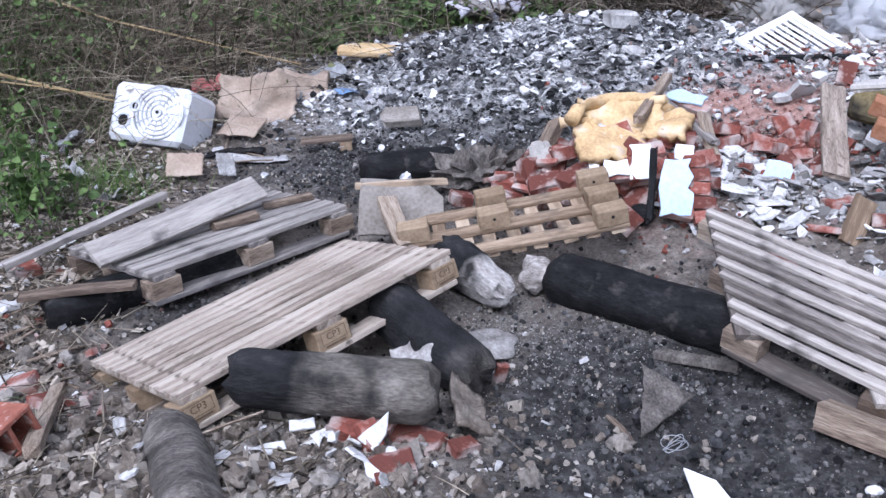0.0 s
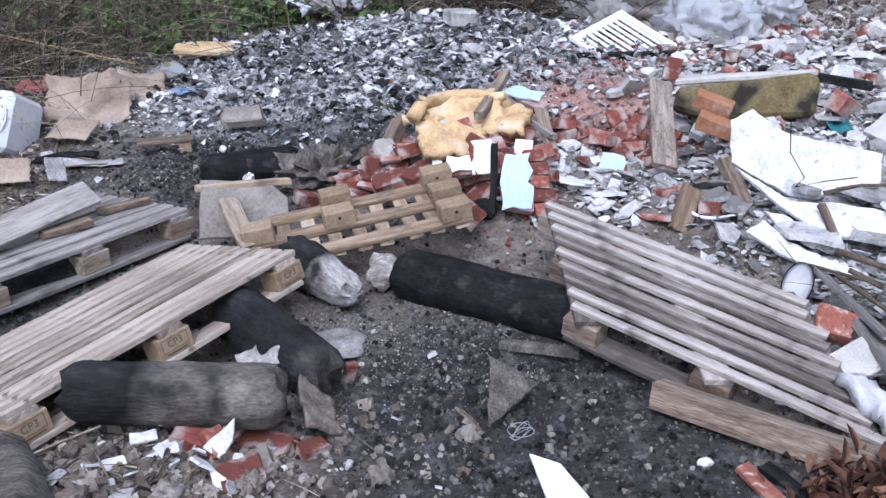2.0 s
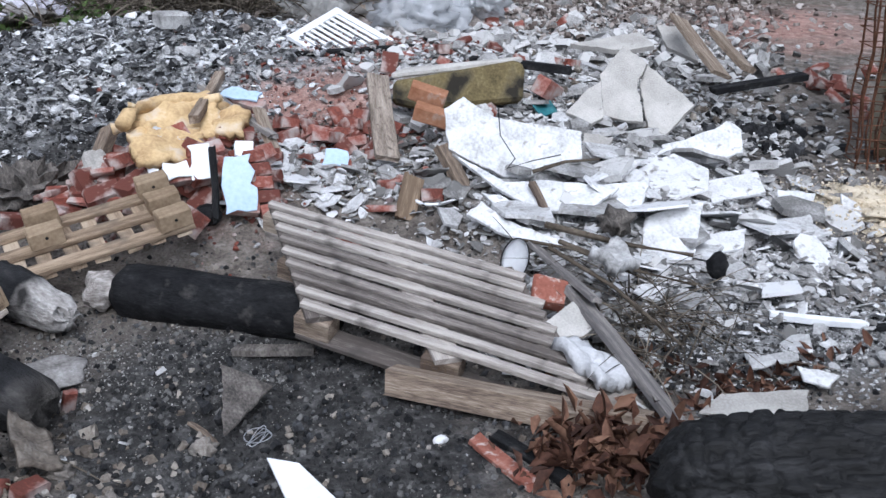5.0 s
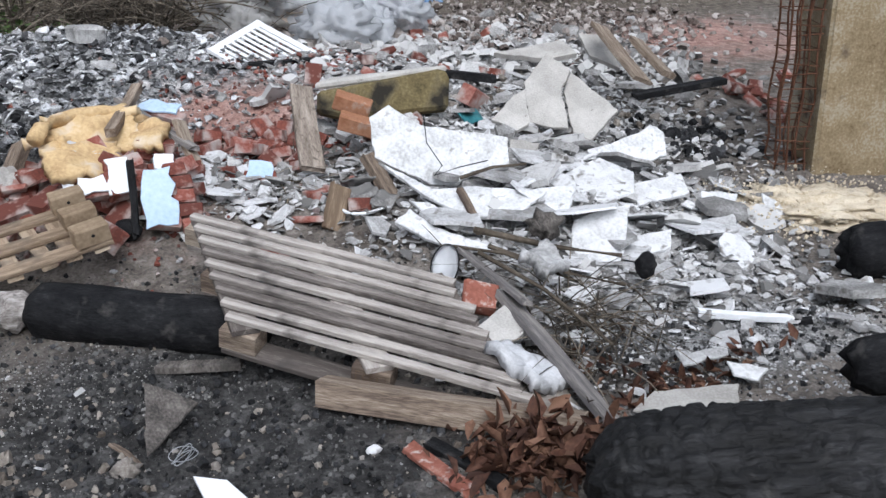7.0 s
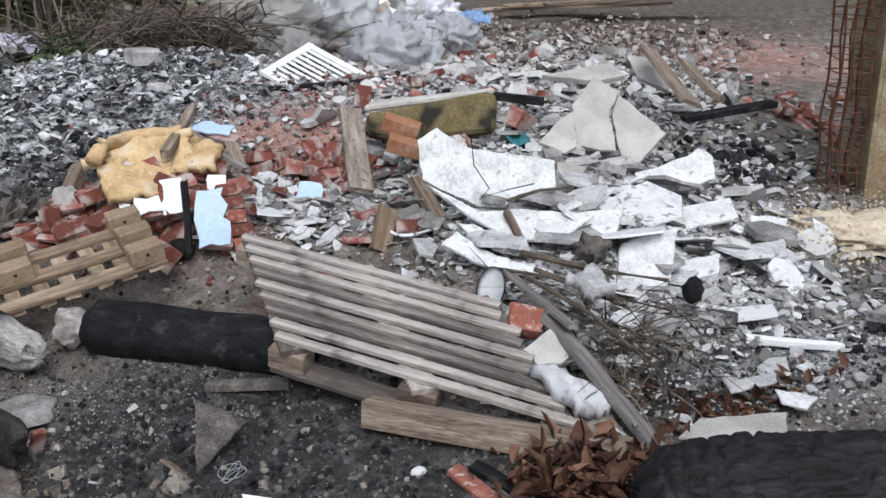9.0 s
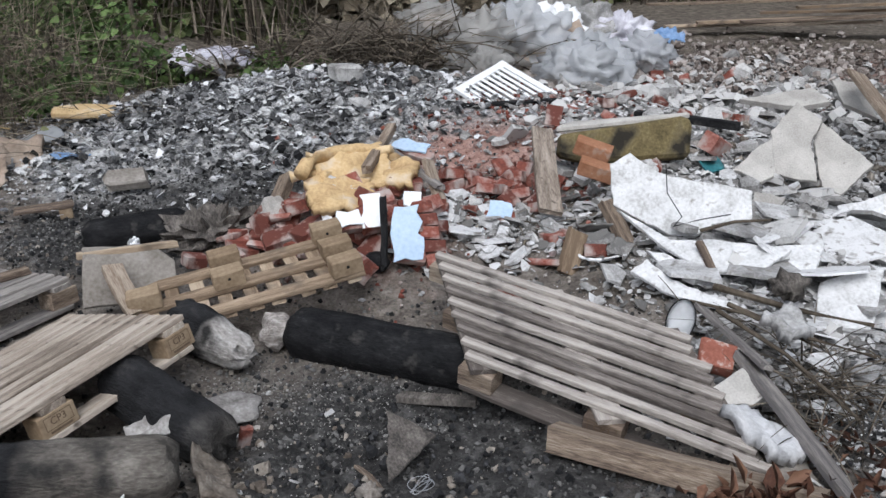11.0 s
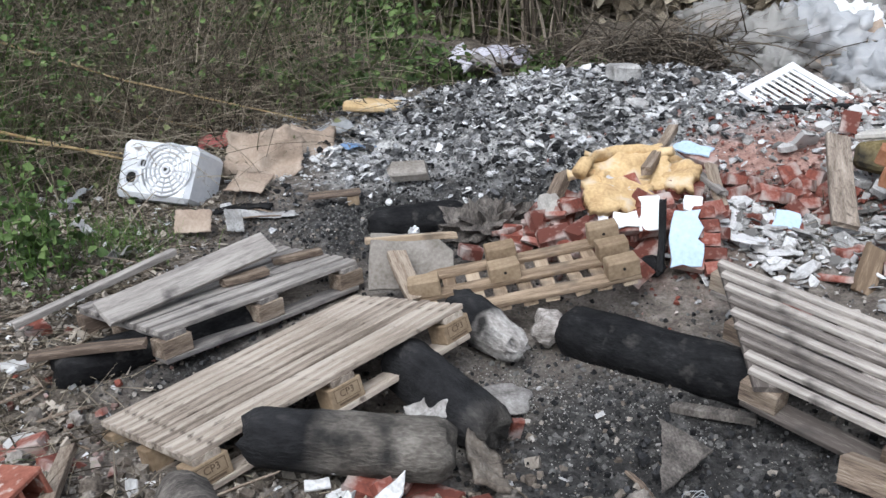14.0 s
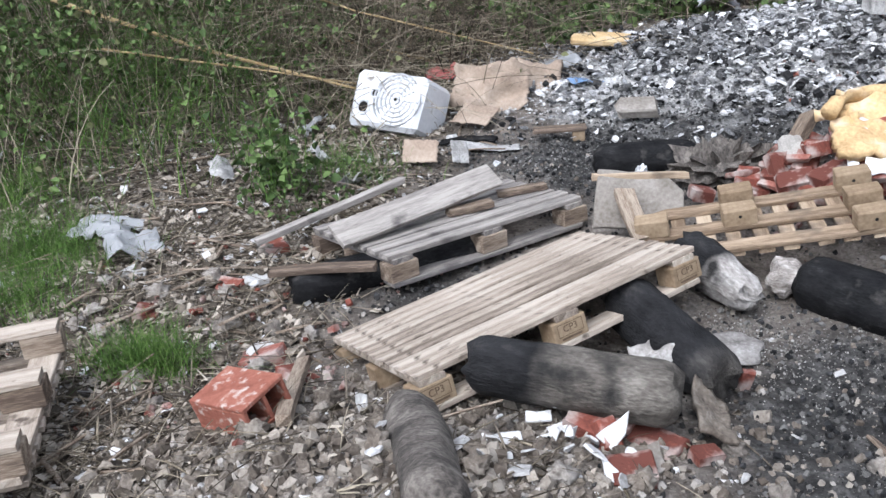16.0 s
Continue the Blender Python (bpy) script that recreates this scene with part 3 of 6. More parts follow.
# ---- pallets ----
def pallet(label, o, u, v, boards, wood, block_wood, length, gap=0.012, upside=False, stamps=(), skew_ends=0.0, thick=0.022, name="pallet", skip=()):
    """Deck corner o, boards along u, side by side along v; stringers, blocks and skids hang below the deck."""
    m = axes(o, u, v)
    t = thing(name, m, label, "pallet", "wooden pallets")
    inv = m.to_3x3().inverted()
    vl = inv @ Vector(v)
    step = vl / boards
    bw = abs(step.y) - gap
    side = 1 if vl.y > 0 else -1
    for k in range(boards):
        if k in skip:
            continue
        p = step * (k + 0.5)
        end = length + random.uniform(-1, 1) * (skew_ends + 0.004)
        bm = slab_bm(end, bw, thick, 0.003, 6, 0.003, 0.003)
        part("deck_board", bm, wood, t, m=Matrix.Translation((p.x + random.uniform(-1, 1) * 0.004, p.y, random.uniform(-0.0015, 0.0015))))
    dirv = axes((0, 0, 0), (vl.x, vl.y, 0), (-vl.y, vl.x, 0))
    span = math.hypot(vl.x, vl.y)
    for k in range(3):
        x = (0.06, length / 2, length - 0.06)[k]
        bm = slab_bm(span, 0.10, thick, 0.003, 4, 0.002)
        part("stringer", bm, wood, t, m=Matrix.Translation((x, 0, -thick)) @ dirv)
        for q in range(3):
            s = (0.06, 0.5, 0.94)[q] if span > 0.3 else 0.5
            c = Vector((x, 0, -2 * thick - 0.039)) + vl * s
            blk = part("block", box_bm(0.14, 0.095, 0.078, 0.003, 0.001), block_wood, t, m=Matrix.Translation(c) @ pose(0, 0, 0, 0, 0, random.uniform(-3, 3)))
            if (k, q) in stamps:
                f = pose(0, -side * 0.0485, 0.008, 90, 0, 0 if side > 0 else 180)
                words("CP3", 0.036, INK, blk, f)
                bars = bmesh.new()
                for bx, by, bw2, bh in ((0, 0.02, 0.105, 0.0025), (0, -0.024, 0.105, 0.0025), (-0.052, -0.002, 0.0025, 0.046), (0.052, -0.002, 0.0025, 0.046), (0, -0.034, 0.085, 0.008)):
                    vs = [bars.verts.new((bx + sx * bw2 / 2, by + sy * bh / 2, 0.0005)) for sx, sy in ((-1, -1), (1, -1), (1, 1), (-1, 1))]
                    bars.faces.new(vs)
                part("stamp_frame", bars, INK, blk, m=f)
    for q in range(3):
        s = (0.06, 0.5, 0.94)[q]
        bm = slab_bm(length * random.uniform(0.97, 1.0), 0.10, thick, 0.003, 5, 0.004)
        part("skid", bm, wood, t, m=Matrix.Translation((vl.x * s, vl.y * s, -2 * thick - 0.078)))
    return t


PALLET_A = pallet("pale new wooden pallet with close deck boards, tilted on logs", (-0.872, 2.544, 0.215), (0.868, 0.866, 0.145), (-0.488, 0.539, -0.145), 11, NEW_WOOD, BLOCK_WOOD, 1.23, 0.012, stamps=((0, 0), (1, 0), (2, 0)))
PALLET_B = pallet("weathered grey wooden pallet resting on a black log", (-1.23, 3.49, 0.25), (0.73, 0.76, 0.03), (-0.52, 0.42, -0.03), 7, GREY_WOOD, OLD_WOOD, 1.06, 0.024)
PALLET_C = pallet("racked grey wooden pallet with ridged narrow boards", (0.985, 2.93, 0.245), (0.77, -0.765, -0.175), (0.085, 0.79, 0.175), 9, RIDGE_WOOD, OLD_WOOD, 1.11, 0.032, stamps=((1, 0),), skew_ends=0.02)

log_thing("log", (-0.71, 2.63, 0.24), (-0.05, 2.60, 0.175), 0.092, 0.108, "grey half-burnt log with a black rounded end", (("trunk", LOG_A_BARK, 0.0, 1.0, ""),), 1, 0.08, ragged=0.03)
log_thing("log", (-0.26, 3.30, 0.17), (0.09, 2.84, 0.10), 0.115, 0.095, "charred black log beside the pale pallet", (("trunk", LOG_B_BARK, 0.0, 1.0, ""),), 2, 0.10, ragged=0.05)
log_thing("log", (-0.04, 3.78, 0.20), (0.21, 3.44, 0.14), 0.10, 0.07, "short burnt log with an ash white end", (("trunk", LOG_C_BARK, 0.0, 1.0, ""),), 3, 0.18, 0.06)
log_thing("log", (0.42, 3.66, 0.13), (1.16, 3.12, 0.09), 0.115, 0.115, "long black charred log under the ridged pallet", (("trunk", CHAR, 0.0, 1.0, ""),), 4, 0.05)
log_thing("log", (-1.66, 3.42, 0.11), (-0.95, 3.95, 0.12), 0.09, 0.09, "black charred log under the grey pallet", (("trunk", CHAR, 0.0, 1.0, ""),), 5, 0.05)
log_thing("log", (-0.50, 4.85, 0.27), (0.02, 4.95, 0.28), 0.10, 0.10, "black burnt log lying in dark ash", (("trunk", CHAR, 0.0, 1.0, ""),), 6, 0.06)


def burnt_trunk_bm(length, r0, r1):
    """A thick burnt trunk: long ridges and hollows, with char cracked into blocks towards its end."""
    bm = bmesh.new()
    sides, cuts, rings = 150, 280, []
    for k in range(cuts + 1):
        s = k / cuts
        x = s * length
        row = []
        for q in range(sides):
            t = 2 * math.pi * q / sides
            c, d = math.cos(t), math.sin(t)
            r = r0 + (r1 - r0) * min(1, s * 1.25)
            r *= 1 + 0.16 * noise.noise(Vector((x * 1.6, c * 1.1, d * 1.1))) + 0.05 * noise.noise(Vector((x * 3, c * 5, d * 5)))
            along = 3.0 * x + 10.0 * (1 - math.exp(-x / 0.38))
            near, nodes = noise.voronoi(Vector((along, t * 0.2 * 26 + 0.6 * noise.noise(Vector((x * 7, c * 3, d * 3))), 0.4)))
            r -= 0.016 * (1 - min(1.0, (near[1] - near[0]) / 0.30)) ** 1.4
            r += 0.010 * noise.noise(Vector((x * 5, c * 9, d * 9))) + 0.004 * noise.noise(Vector((x * 34, c * 16, d * 16)))
            if x < 0.10:
                r *= 1 - 0.45 * (1 - x / 0.10) ** 2
            row.append(bm.verts.new((x + 0.05 * noise.noise(Vector((c * 2, d * 2, 3))) * (k == 0), r * c, r * d)))
        rings.append(row)
    for a, b in zip(rings, rings[1:]):
        for q in range(sides):
            bm.faces.new((a[q], a[(q + 1) % sides], b[(q + 1) % sides], b[q]))
    bm.faces.new(rings[0][::-1])
    bm.faces.new(rings[-1])
    return bm


trunk_from, trunk_to = Vector((1.52, 1.60, 0.16)), Vector((3.1, 0.80, 0.20))
big_trunk = thing("burnt_log", axes(trunk_from, trunk_to - trunk_from, (0.3, 0.2, 1)), "massive charred black tree trunk with cracked surface", "log", "logs")
part("trunk", burnt_trunk_bm((trunk_to - trunk_from).length, 0.17, 0.27), CRACKED, big_trunk, smooth=True)



# ---- upturned crate pallet ----
def prism_bm(points, thick, bevel=0.004, wobble=0.0):
    """An extruded outline: its top at z = 0, its underside at -thick."""
    bm = bmesh.new()
    top = [bm.verts.new((x + random.uniform(-wobble, wobble), y + random.uniform(-wobble, wobble), 0)) for x, y in points]
    low = [bm.verts.new((w.co.x, w.co.y, -thick)) for w in top]
    bm.faces.new(top)
    bm.faces.new(low[::-1])
    n = len(top)
    for k in range(n):
        bm.faces.new((top[k], low[k], low[(k + 1) % n], top[(k + 1) % n]))
    bmesh.ops.recalc_face_normals(bm, faces=bm.faces)
    if bevel:
        bmesh.ops.bevel(bm, geom=bm.edges[:], offset=min(bevel, thick * 0.25), segments=1, affect="EDGES")
    return bm


def jagged(points, seed, amount=0.012, step=0.05):
    """The outline with its straight runs broken into small uneven steps, as a fracture leaves them."""
    r = random.Random(seed)
    out = []
    for (x0, y0), (x1, y1) in zip(points, points[1:] + points[:1]):
        n = max(1, int(math.hypot(x1 - x0, y1 - y0) / step))
        for k in range(n):
            s = k / n
            j = amount if k else amount * 0.3
            out.append((x0 + (x1 - x0) * s + r.uniform(-j, j), y0 + (y1 - y0) * s + r.uniform(-j, j)))
    return out


def one(name, bm, mat, m, label, category, group="", smooth=False):
    return tagged(finish(name, bm, mat, None, m, "", smooth), label, category, group)


def plank(a, b, width, thick, mat, label, up=(0, 0, 1), name="plank", category="plank", group="loose planks", chew=0.01, roll=0):
    """A board whose top runs from a to b."""
    d = Vector(b) - Vector(a)
    m = axes(a, d, Vector(up).cross(d)) @ pose(0, 0, 0, roll, 0, 0)
    return one(name, slab_bm(d.length, width, thick, 0.003, 6, 0.006, chew), mat, m, label, category, group)


crate = thing("upturned_pallet", axes((0.72, 4.16, 0.39), (-0.93, -0.07, -0.14), (-0.10, -0.37, -0.07)), "light wooden pallet lying upside down with bare blocks", "pallet", "wooden pallets")
CW = 0.40
for k in range(9):
    part("slat", slab_bm(CW + 0.03, 0.062, 0.018, 0.003, 4, 0.003, 0.004), CRATE_WOOD, crate, m=pose(0.05 + 0.108 * k, -0.015, -0.024, 0, 0, 90 + random.uniform(-2, 2)))
for y in (0.02, CW / 2, CW - 0.02):
    part("runner", slab_bm(0.98, 0.075, 0.022, 0.003, 5, 0.003, 0.004), CRATE_WOOD, crate, m=pose(0, y, 0, 0, 0, random.uniform(-0.6, 0.6)))
for x, y in ((0.07, 0.02), (0.07, CW / 2), (0.075, CW - 0.02), (0.55, 0.02), (0.56, CW / 2), (0.92, CW / 2)):
    block = part("block", box_bm(0.14, 0.085, 0.078, 0.005, 0.002), BLOCK_WOOD, crate, m=pose(x, y, 0.0395, 0, 0, random.uniform(-4, 4)))
    # black disc painted for the shade in a nail hole
    part("nail_hole", rod_bm([(0.0, 0.041, 0.005), (0.0, 0.0434, 0.005)], 0.007, 10), DARK, block)

plate = one("plywood_sheet", prism_bm(jagged([(0, 0), (0.40, -0.02), (0.43, 0.14), (0.34, 0.24), (0.05, 0.27)], 3, 0.006, 0.06), 0.025), GRIMY, axes((-0.43, 3.98, 0.22), (0.95, 0.30, -0.02), (-0.05, 0.5, 0.75)), "grimy broken plywood sheet leaning on a pallet", "sheet")
plank((-0.20, 3.84, 0.23), (-0.30, 4.06, 0.38), 0.09, 0.03, OLD_WOOD, "short wooden brace against the plywood sheet", group="")

# strip added to show the plywood sheet's pale upper rim
plank((-0.44, 4.13, 0.425), (-0.03, 4.24, 0.405), 0.03, 0.03, CRATE_WOOD, "pale strip added for the upper rim of the plywood sheet", group="")

# ---- boards on and round the grey pallet ----
plank((-1.50, 3.60, 0.30), (-0.93, 4.26, 0.385), 0.14, 0.022, GREY_WOOD, "wide weathered grey board lying across a pallet", up=(0.35, -0.5, 1))
plank((-1.97, 3.75, 0.21), (-1.42, 4.36, 0.335), 0.05, 0.03, GREY_WOOD, "long thin grey batten on the rubbish")
plank((-1.75, 3.42, 0.20), (-1.30, 3.48, 0.22), 0.07, 0.025, OLD_WOOD, "twisted dark batten at the pallet corner")
plank((-1.1, 4.0, 0.29), (-0.92, 4.12, 0.30), 0.07, 0.03, OLD_WOOD, "short dark offcut lying on pallet boards")
plank((-0.92, 4.28, 0.29), (-0.70, 4.40, 0.30), 0.05, 0.03, OLD_WOOD, "short dark offcut lying on pallet boards")
plank((1.20, 2.64, 0.10), (1.83, 2.03, 0.085), 0.10, 0.09, OLD_WOOD, "thick brown beam under the ridged pallet", up=(0.2, 0.2, 1))
plank((0.76, 3.12, 0.05), (1.02, 2.98, 0.06), 0.05, 0.03, HALF_CHAR, "short grey stick in burnt soil")
plank((1.93, 2.00, 0.05), (1.99, 2.74, 0.21), 0.085, 0.03, GREY_WOOD, "grey board leaning out of the rubble", up=(0.5, 0, 1))
plank((1.995, 2.60, 0.225), (2.03, 3.12, 0.255), 0.06, 0.02, GREY_WOOD, "splintered grey board on the rubble", up=(0.5, 0, 1), chew=0.03)
plank((1.84, 4.30, 0.36), (2.12, 5.16, 0.62), 0.13, 0.03, NEW_WOOD, "upright weathered plank stained at its side", up=(0.1, -0.6, 1))
plank((2.27, 3.38, 0.21), (2.29, 3.60, 0.36), 0.035, 0.025, OLD_WOOD, "short thin batten stuck in plaster rubble")
plank((2.12, 3.88, 0.20), (2.06, 4.10, 0.45), 0.075, 0.05, OLD_WOOD, "stub of brown timber standing in rubble", up=(0.3, -1, 0.3))
plank((1.76, 3.86, 0.17), (1.86, 3.97, 0.34), 0.10, 0.04, CRATE_WOOD, "short chopped timber end leaning in rubble", up=(0.2, -1, 0.3))
plank((0.92, 4.52, 0.62), (1.16, 5.0, 0.74), 0.05, 0.045, OLD_WOOD, "dark pointed stake sticking out of foam")
plank((1.06, 4.98, 0.68), (1.30, 4.46, 0.50), 0.06, 0.025, GREY_WOOD, "grey lath lying on the brick heap", up=(0.3, 0, 1))
plank((1.30, 4.44, 0.42), (1.28, 4.62, 0.60), 0.07, 0.03, OLD_WOOD, "short brown lath on the brick heap", up=(0.5, -0.6, 0.4))
plank((1.93, 6.28, 0.60), (3.12, 6.18, 0.60), 0.09, 0.09, CHAR, "charred black beam under a white grille", name="charred_batten")
plank((2.95, 5.60, 0.60), (3.45, 5.15, 0.56), 0.06, 0.05, CHAR, "charred stick on brick rubble", name="charred_batten")
plank((4.45, 5.35, 0.80), (4.32, 4.70, 0.52), 0.16, 0.03, OLD_WOOD, "dark plank leaning on the rubble", up=(0.4, -0.3, 1))
plank((4.62, 5.15, 0.72), (4.56, 4.72, 0.54), 0.12, 0.04, OLD_WOOD, "brown plank leaning on the rubble", up=(0.4, -0.3, 1))
plank((4.16, 4.60, 0.46), (4.72, 4.40, 0.54), 0.10, 0.04, CHAR, "charred curved board on the rubble", name="charred_batten")
plank((2.76, 2.50, 0.06), (3.04, 2.28, 0.055), 0.035, 0.03, PLASTIC_WHITE, "pale wooden stick with a burnt end lying on ash", name="stick", category="stick")
plank((3.03, 2.285, 0.053), (3.10, 2.235, 0.05), 0.03, 0.025, CHAR, "burnt tip of a pale stick", name="stick", category="stick")
plank((-1.45, 3.00, 0.03), (-1.22, 2.30, 0.20), 0.05, 0.04, OLD_WOOD, "rotten grey stick leaning on a hollow brick", name="stick", category="stick")
plank((1.31, 2.22, 0.035), (1.36, 1.93, 0.03), 0.055, 0.02, HOLLOW_RED, "reddish brown slat on dark soil")
plank((1.38, 2.22, 0.03), (1.46, 1.92, 0.03), 0.05, 0.04, CHAR, "charred slat on dark soil", name="charred_batten")
plank((0.52, 2.72, 0.012), (0.57, 2.56, 0.012), 0.018, 0.012, OLD_WOOD, "small splinter of wood in burnt soil", name="stick", category="stick")
for k, (x, y, a, n) in enumerate([(6.6, 10.1, 5, 1.9), (6.9, 9.8, -8, 2.2), (7.2, 9.7, 3, 2.6), (7.4, 9.3, 8, 2.4), (7.6, 9.5, -14, 2.0), (6.8, 10.3, -3, 2.5), (7.9, 9.2, 4, 2.1)]):
    c, s_ = math.cos(radians(a - 22)), math.sin(radians(a - 22))
    z = gz(x, y) + 0.10 + 0.05 * k
    plank((x - c * n / 2, y - s_ * n / 2, z), (x + c * n / 2, y + s_ * n / 2, z + 0.05), 0.14, 0.03, OLD_WOOD if k % 2 else CRATE_WOOD, "long brown plank in a far stack of timber", group="far timber stack")

# ---- pallet at the path's edge ----
PALLET_D = pallet("weathered slatted pallet lying flat among weeds", (-1.81, 1.87, 0.165), (-0.72, -0.40, -0.03), (-0.42, 0.80, 0.0), 9, NEW_WOOD, OLD_WOOD, 0.9, 0.03)

# ---- white washing machine tub ----
tub = thing("washing_machine", pose(-1.83, 5.66, 0.235, -27, 4, -17), "white enamelled washing machine part lying on its side", "washing machine")
body = part("body", box_bm(0.52, 0.36, 0.36, 0.03, 0.004), ENAMEL, tub, m=pose(0, -0.05, 0.16))
# rings and ribs are white enamel; their grey is shading put into the colour
for k, r in enumerate((0.05, 0.08, 0.11, 0.14, 0.165)):
    ring = [(0.08 + r * math.cos(t), -0.233, 0.17 + r * math.sin(t)) for t in (2 * math.pi * q / 28 for q in range(29))]
    part("ring", rod_bm(ring, 0.007, 5), STEEL_AND_SHADE, tub)
for k in range(12):
    t = 2 * math.pi * k / 12
    part("rib", rod_bm([(0.08 + r * math.cos(t), -0.232, 0.17 + r * math.sin(t)) for r in (0.045, 0.165)], 0.006, 5), STEEL_AND_SHADE, tub)
part("hub", rod_bm([(0.08, -0.22, 0.17), (0.08, -0.245, 0.17)], 0.028, 16), STEEL_AND_SHADE, tub, "grey bearing hub")
# hub hole and ports are closed: solid black discs show their inner shade
part("hub_hole", rod_bm([(0.08, -0.23, 0.17), (0.08, -0.248, 0.17)], 0.011, 12), DARK, tub)
for x, z, r in ((-0.15, 0.10, 0.038), (-0.085, 0.195, 0.026)):
    rim = [(x + r * 1.15 * math.cos(t), -0.234, z + r * 1.15 * math.sin(t)) for t in (2 * math.pi * q / 20 for q in range(21))]
    part("port_rim", rod_bm(rim, 0.010, 6), ENAMEL, tub)
    part("port", rod_bm([(x, -0.20, z), (x, -0.2335, z)], r, 18), DARK, tub, "black disc for the shade inside a port")
for x, y in ((-0.10, -0.10), (-0.06, -0.07), (-0.10, -0.03), (-0.02, -0.05)):
    part("bracket", box_bm(0.035, 0.025, 0.02, 0.003), STEEL_AND_SHADE, tub, "small dark metal bracket", m=pose(x, y, 0.346, 0, 0, 20))
for z in (0.10, 0.20, 0.30):
    part("side_groove", box_bm(0.012, 0.30, 0.012, 0.003), ENAMEL, tub, m=pose(0.25, -0.05, z))


# ---- crumpled sheets, bags, foam ----
def sheet_bm(lx, ly, thick, n, crumple, seed, freq=3.0, rag=0.05, sag=0.0):
    """A crumpled sheet with thickness and a ragged rim."""
    bm = bmesh.new()
    rows = {}
    for lay in (0, 1):
        for i in range(n + 1):
            for j in range(n + 1):
                x, y = (i / n - 0.5) * lx, (j / n - 0.5) * ly
                if i in (0, n):
                    x += rag * lx * noise.noise(Vector((seed, y * 9 / ly, i)))
                if j in (0, n):
                    y += rag * ly * noise.noise(Vector((seed + 4, x * 9 / lx, j)))
                z = crumple * (noise.noise(Vector((x * freq, y * freq, seed * 2.1))) + 0.45 * noise.noise(Vector((x * freq * 3, y * freq * 3, seed)))) - sag * (x * x + y * y)
                rows[lay, i, j] = bm.verts.new((x, y, z - lay * thick))
    for i in range(n):
        for j in range(n):
            for lay in (0, 1):
                f = (rows[lay, i, j], rows[lay, i + 1, j], rows[lay, i + 1, j + 1], rows[lay, i, j + 1])
                bm.faces.new(f if lay == 0 else f[::-1])
    rim = [(i, 0) for i in range(n)] + [(n, j) for j in range(n)] + [(i, n) for i in range(n, 0, -1)] + [(0, j) for j in range(n, 0, -1)]
    for a, b in zip(rim, rim[1:] + rim[:1]):
        bm.faces.new((rows[0, *a], rows[1, *a], rows[1, *b], rows[0, *b]))
    bmesh.ops.recalc_face_normals(bm, faces=bm.faces)
    return bm


def crumpled(name, x, y, z, lx, ly, mat, label, category, crumple=0.06, seed=1, rot=(0, 0, 0), thick=0.006, n=14, freq=3.0, rag=0.08, sag=0.0, group=""):
    return one(name, sheet_bm(lx, ly, thick, n, crumple, seed, freq, rag, sag), mat, pose(x, y, z, *rot), label, category, group, True)


crumpled("cardboard_box", -1.28, 6.02, 0.46, 0.50, 0.36, CARDBOARD, "wet brown cardboard draped beside the white machine", "cardboard", 0.16, 2, (38, 5, 6), 0.008, 20, 3.6)
crumpled("cardboard_box", -1.32, 5.68, 0.36, 0.26, 0.20, CARDBOARD, "torn brown cardboard flap on ash", "cardboard", 0.05, 3, (30, 0, -20), 0.008)
crumpled("cardboard_box", -1.50, 5.00, 0.30, 0.20, 0.14, CARDBOARD, "small torn beige cardboard piece", "cardboard", 0.04, 5, (50, 0, 5), 0.006)
crumpled("white_paper", -1.28, 5.02, 0.28, 0.10, 0.14, PLASTER, "torn white paper sheet standing on rubbish", "paper", 0.05, 6, (50, 10, 30), 0.003)
crumpled("white_paper", -1.14, 5.26, 0.27, 0.34, 0.12, PLASTER, "torn white paper strip on ash", "paper", 0.03, 7, (3, 3, 10), 0.003)
crumpled("black_cloth", -1.30, 5.36, 0.28, 0.34, 0.12, CHAR, "burnt black cloth beside the white machine", "cloth", 0.05, 8, (3, 3, 0), 0.01)
crumpled("red_rag", -1.72, 6.45, 0.50, 0.22, 0.16, RED_PLASTIC, "faded red plastic rag behind the white machine", "rag", 0.10, 9, (20, 0, 20), 0.006)
crumpled("blue_rag", -0.66, 6.25, 0.44, 0.26, 0.14, BLUE_RAG, "crumpled blue plastic rag in ash", "rag", 0.08, 10, (5, 0, 30), 0.004)
crumpled("plastic_sack", -1.0, 6.28, 0.50, 0.30, 0.26, CARDBOARD, "beige sack of plaster slumped on the ground", "sack", 0.14, 11, (25, 0, 0), 0.06, 12, 4)
crumpled("plastic_sack", -0.88, 6.50, 0.54, 0.22, 0.22, FILM, "crumpled clear plastic bag on ash", "bag", 0.14, 12, (20, 0, 30), 0.004)
one("foam_slab", prism_bm(jagged([(-0.26, -0.09), (0.05, -0.12), (0.26, -0.03), (0.22, 0.07), (-0.05, 0.12), (-0.24, 0.05)], 8, 0.01, 0.06), 0.05, 0.012), FOAM, pose(-0.60, 6.95, gz(-0.60, 6.95) + 0.10, 8, 4, 12), "flat yellow foam slab lying on ash", "foam")
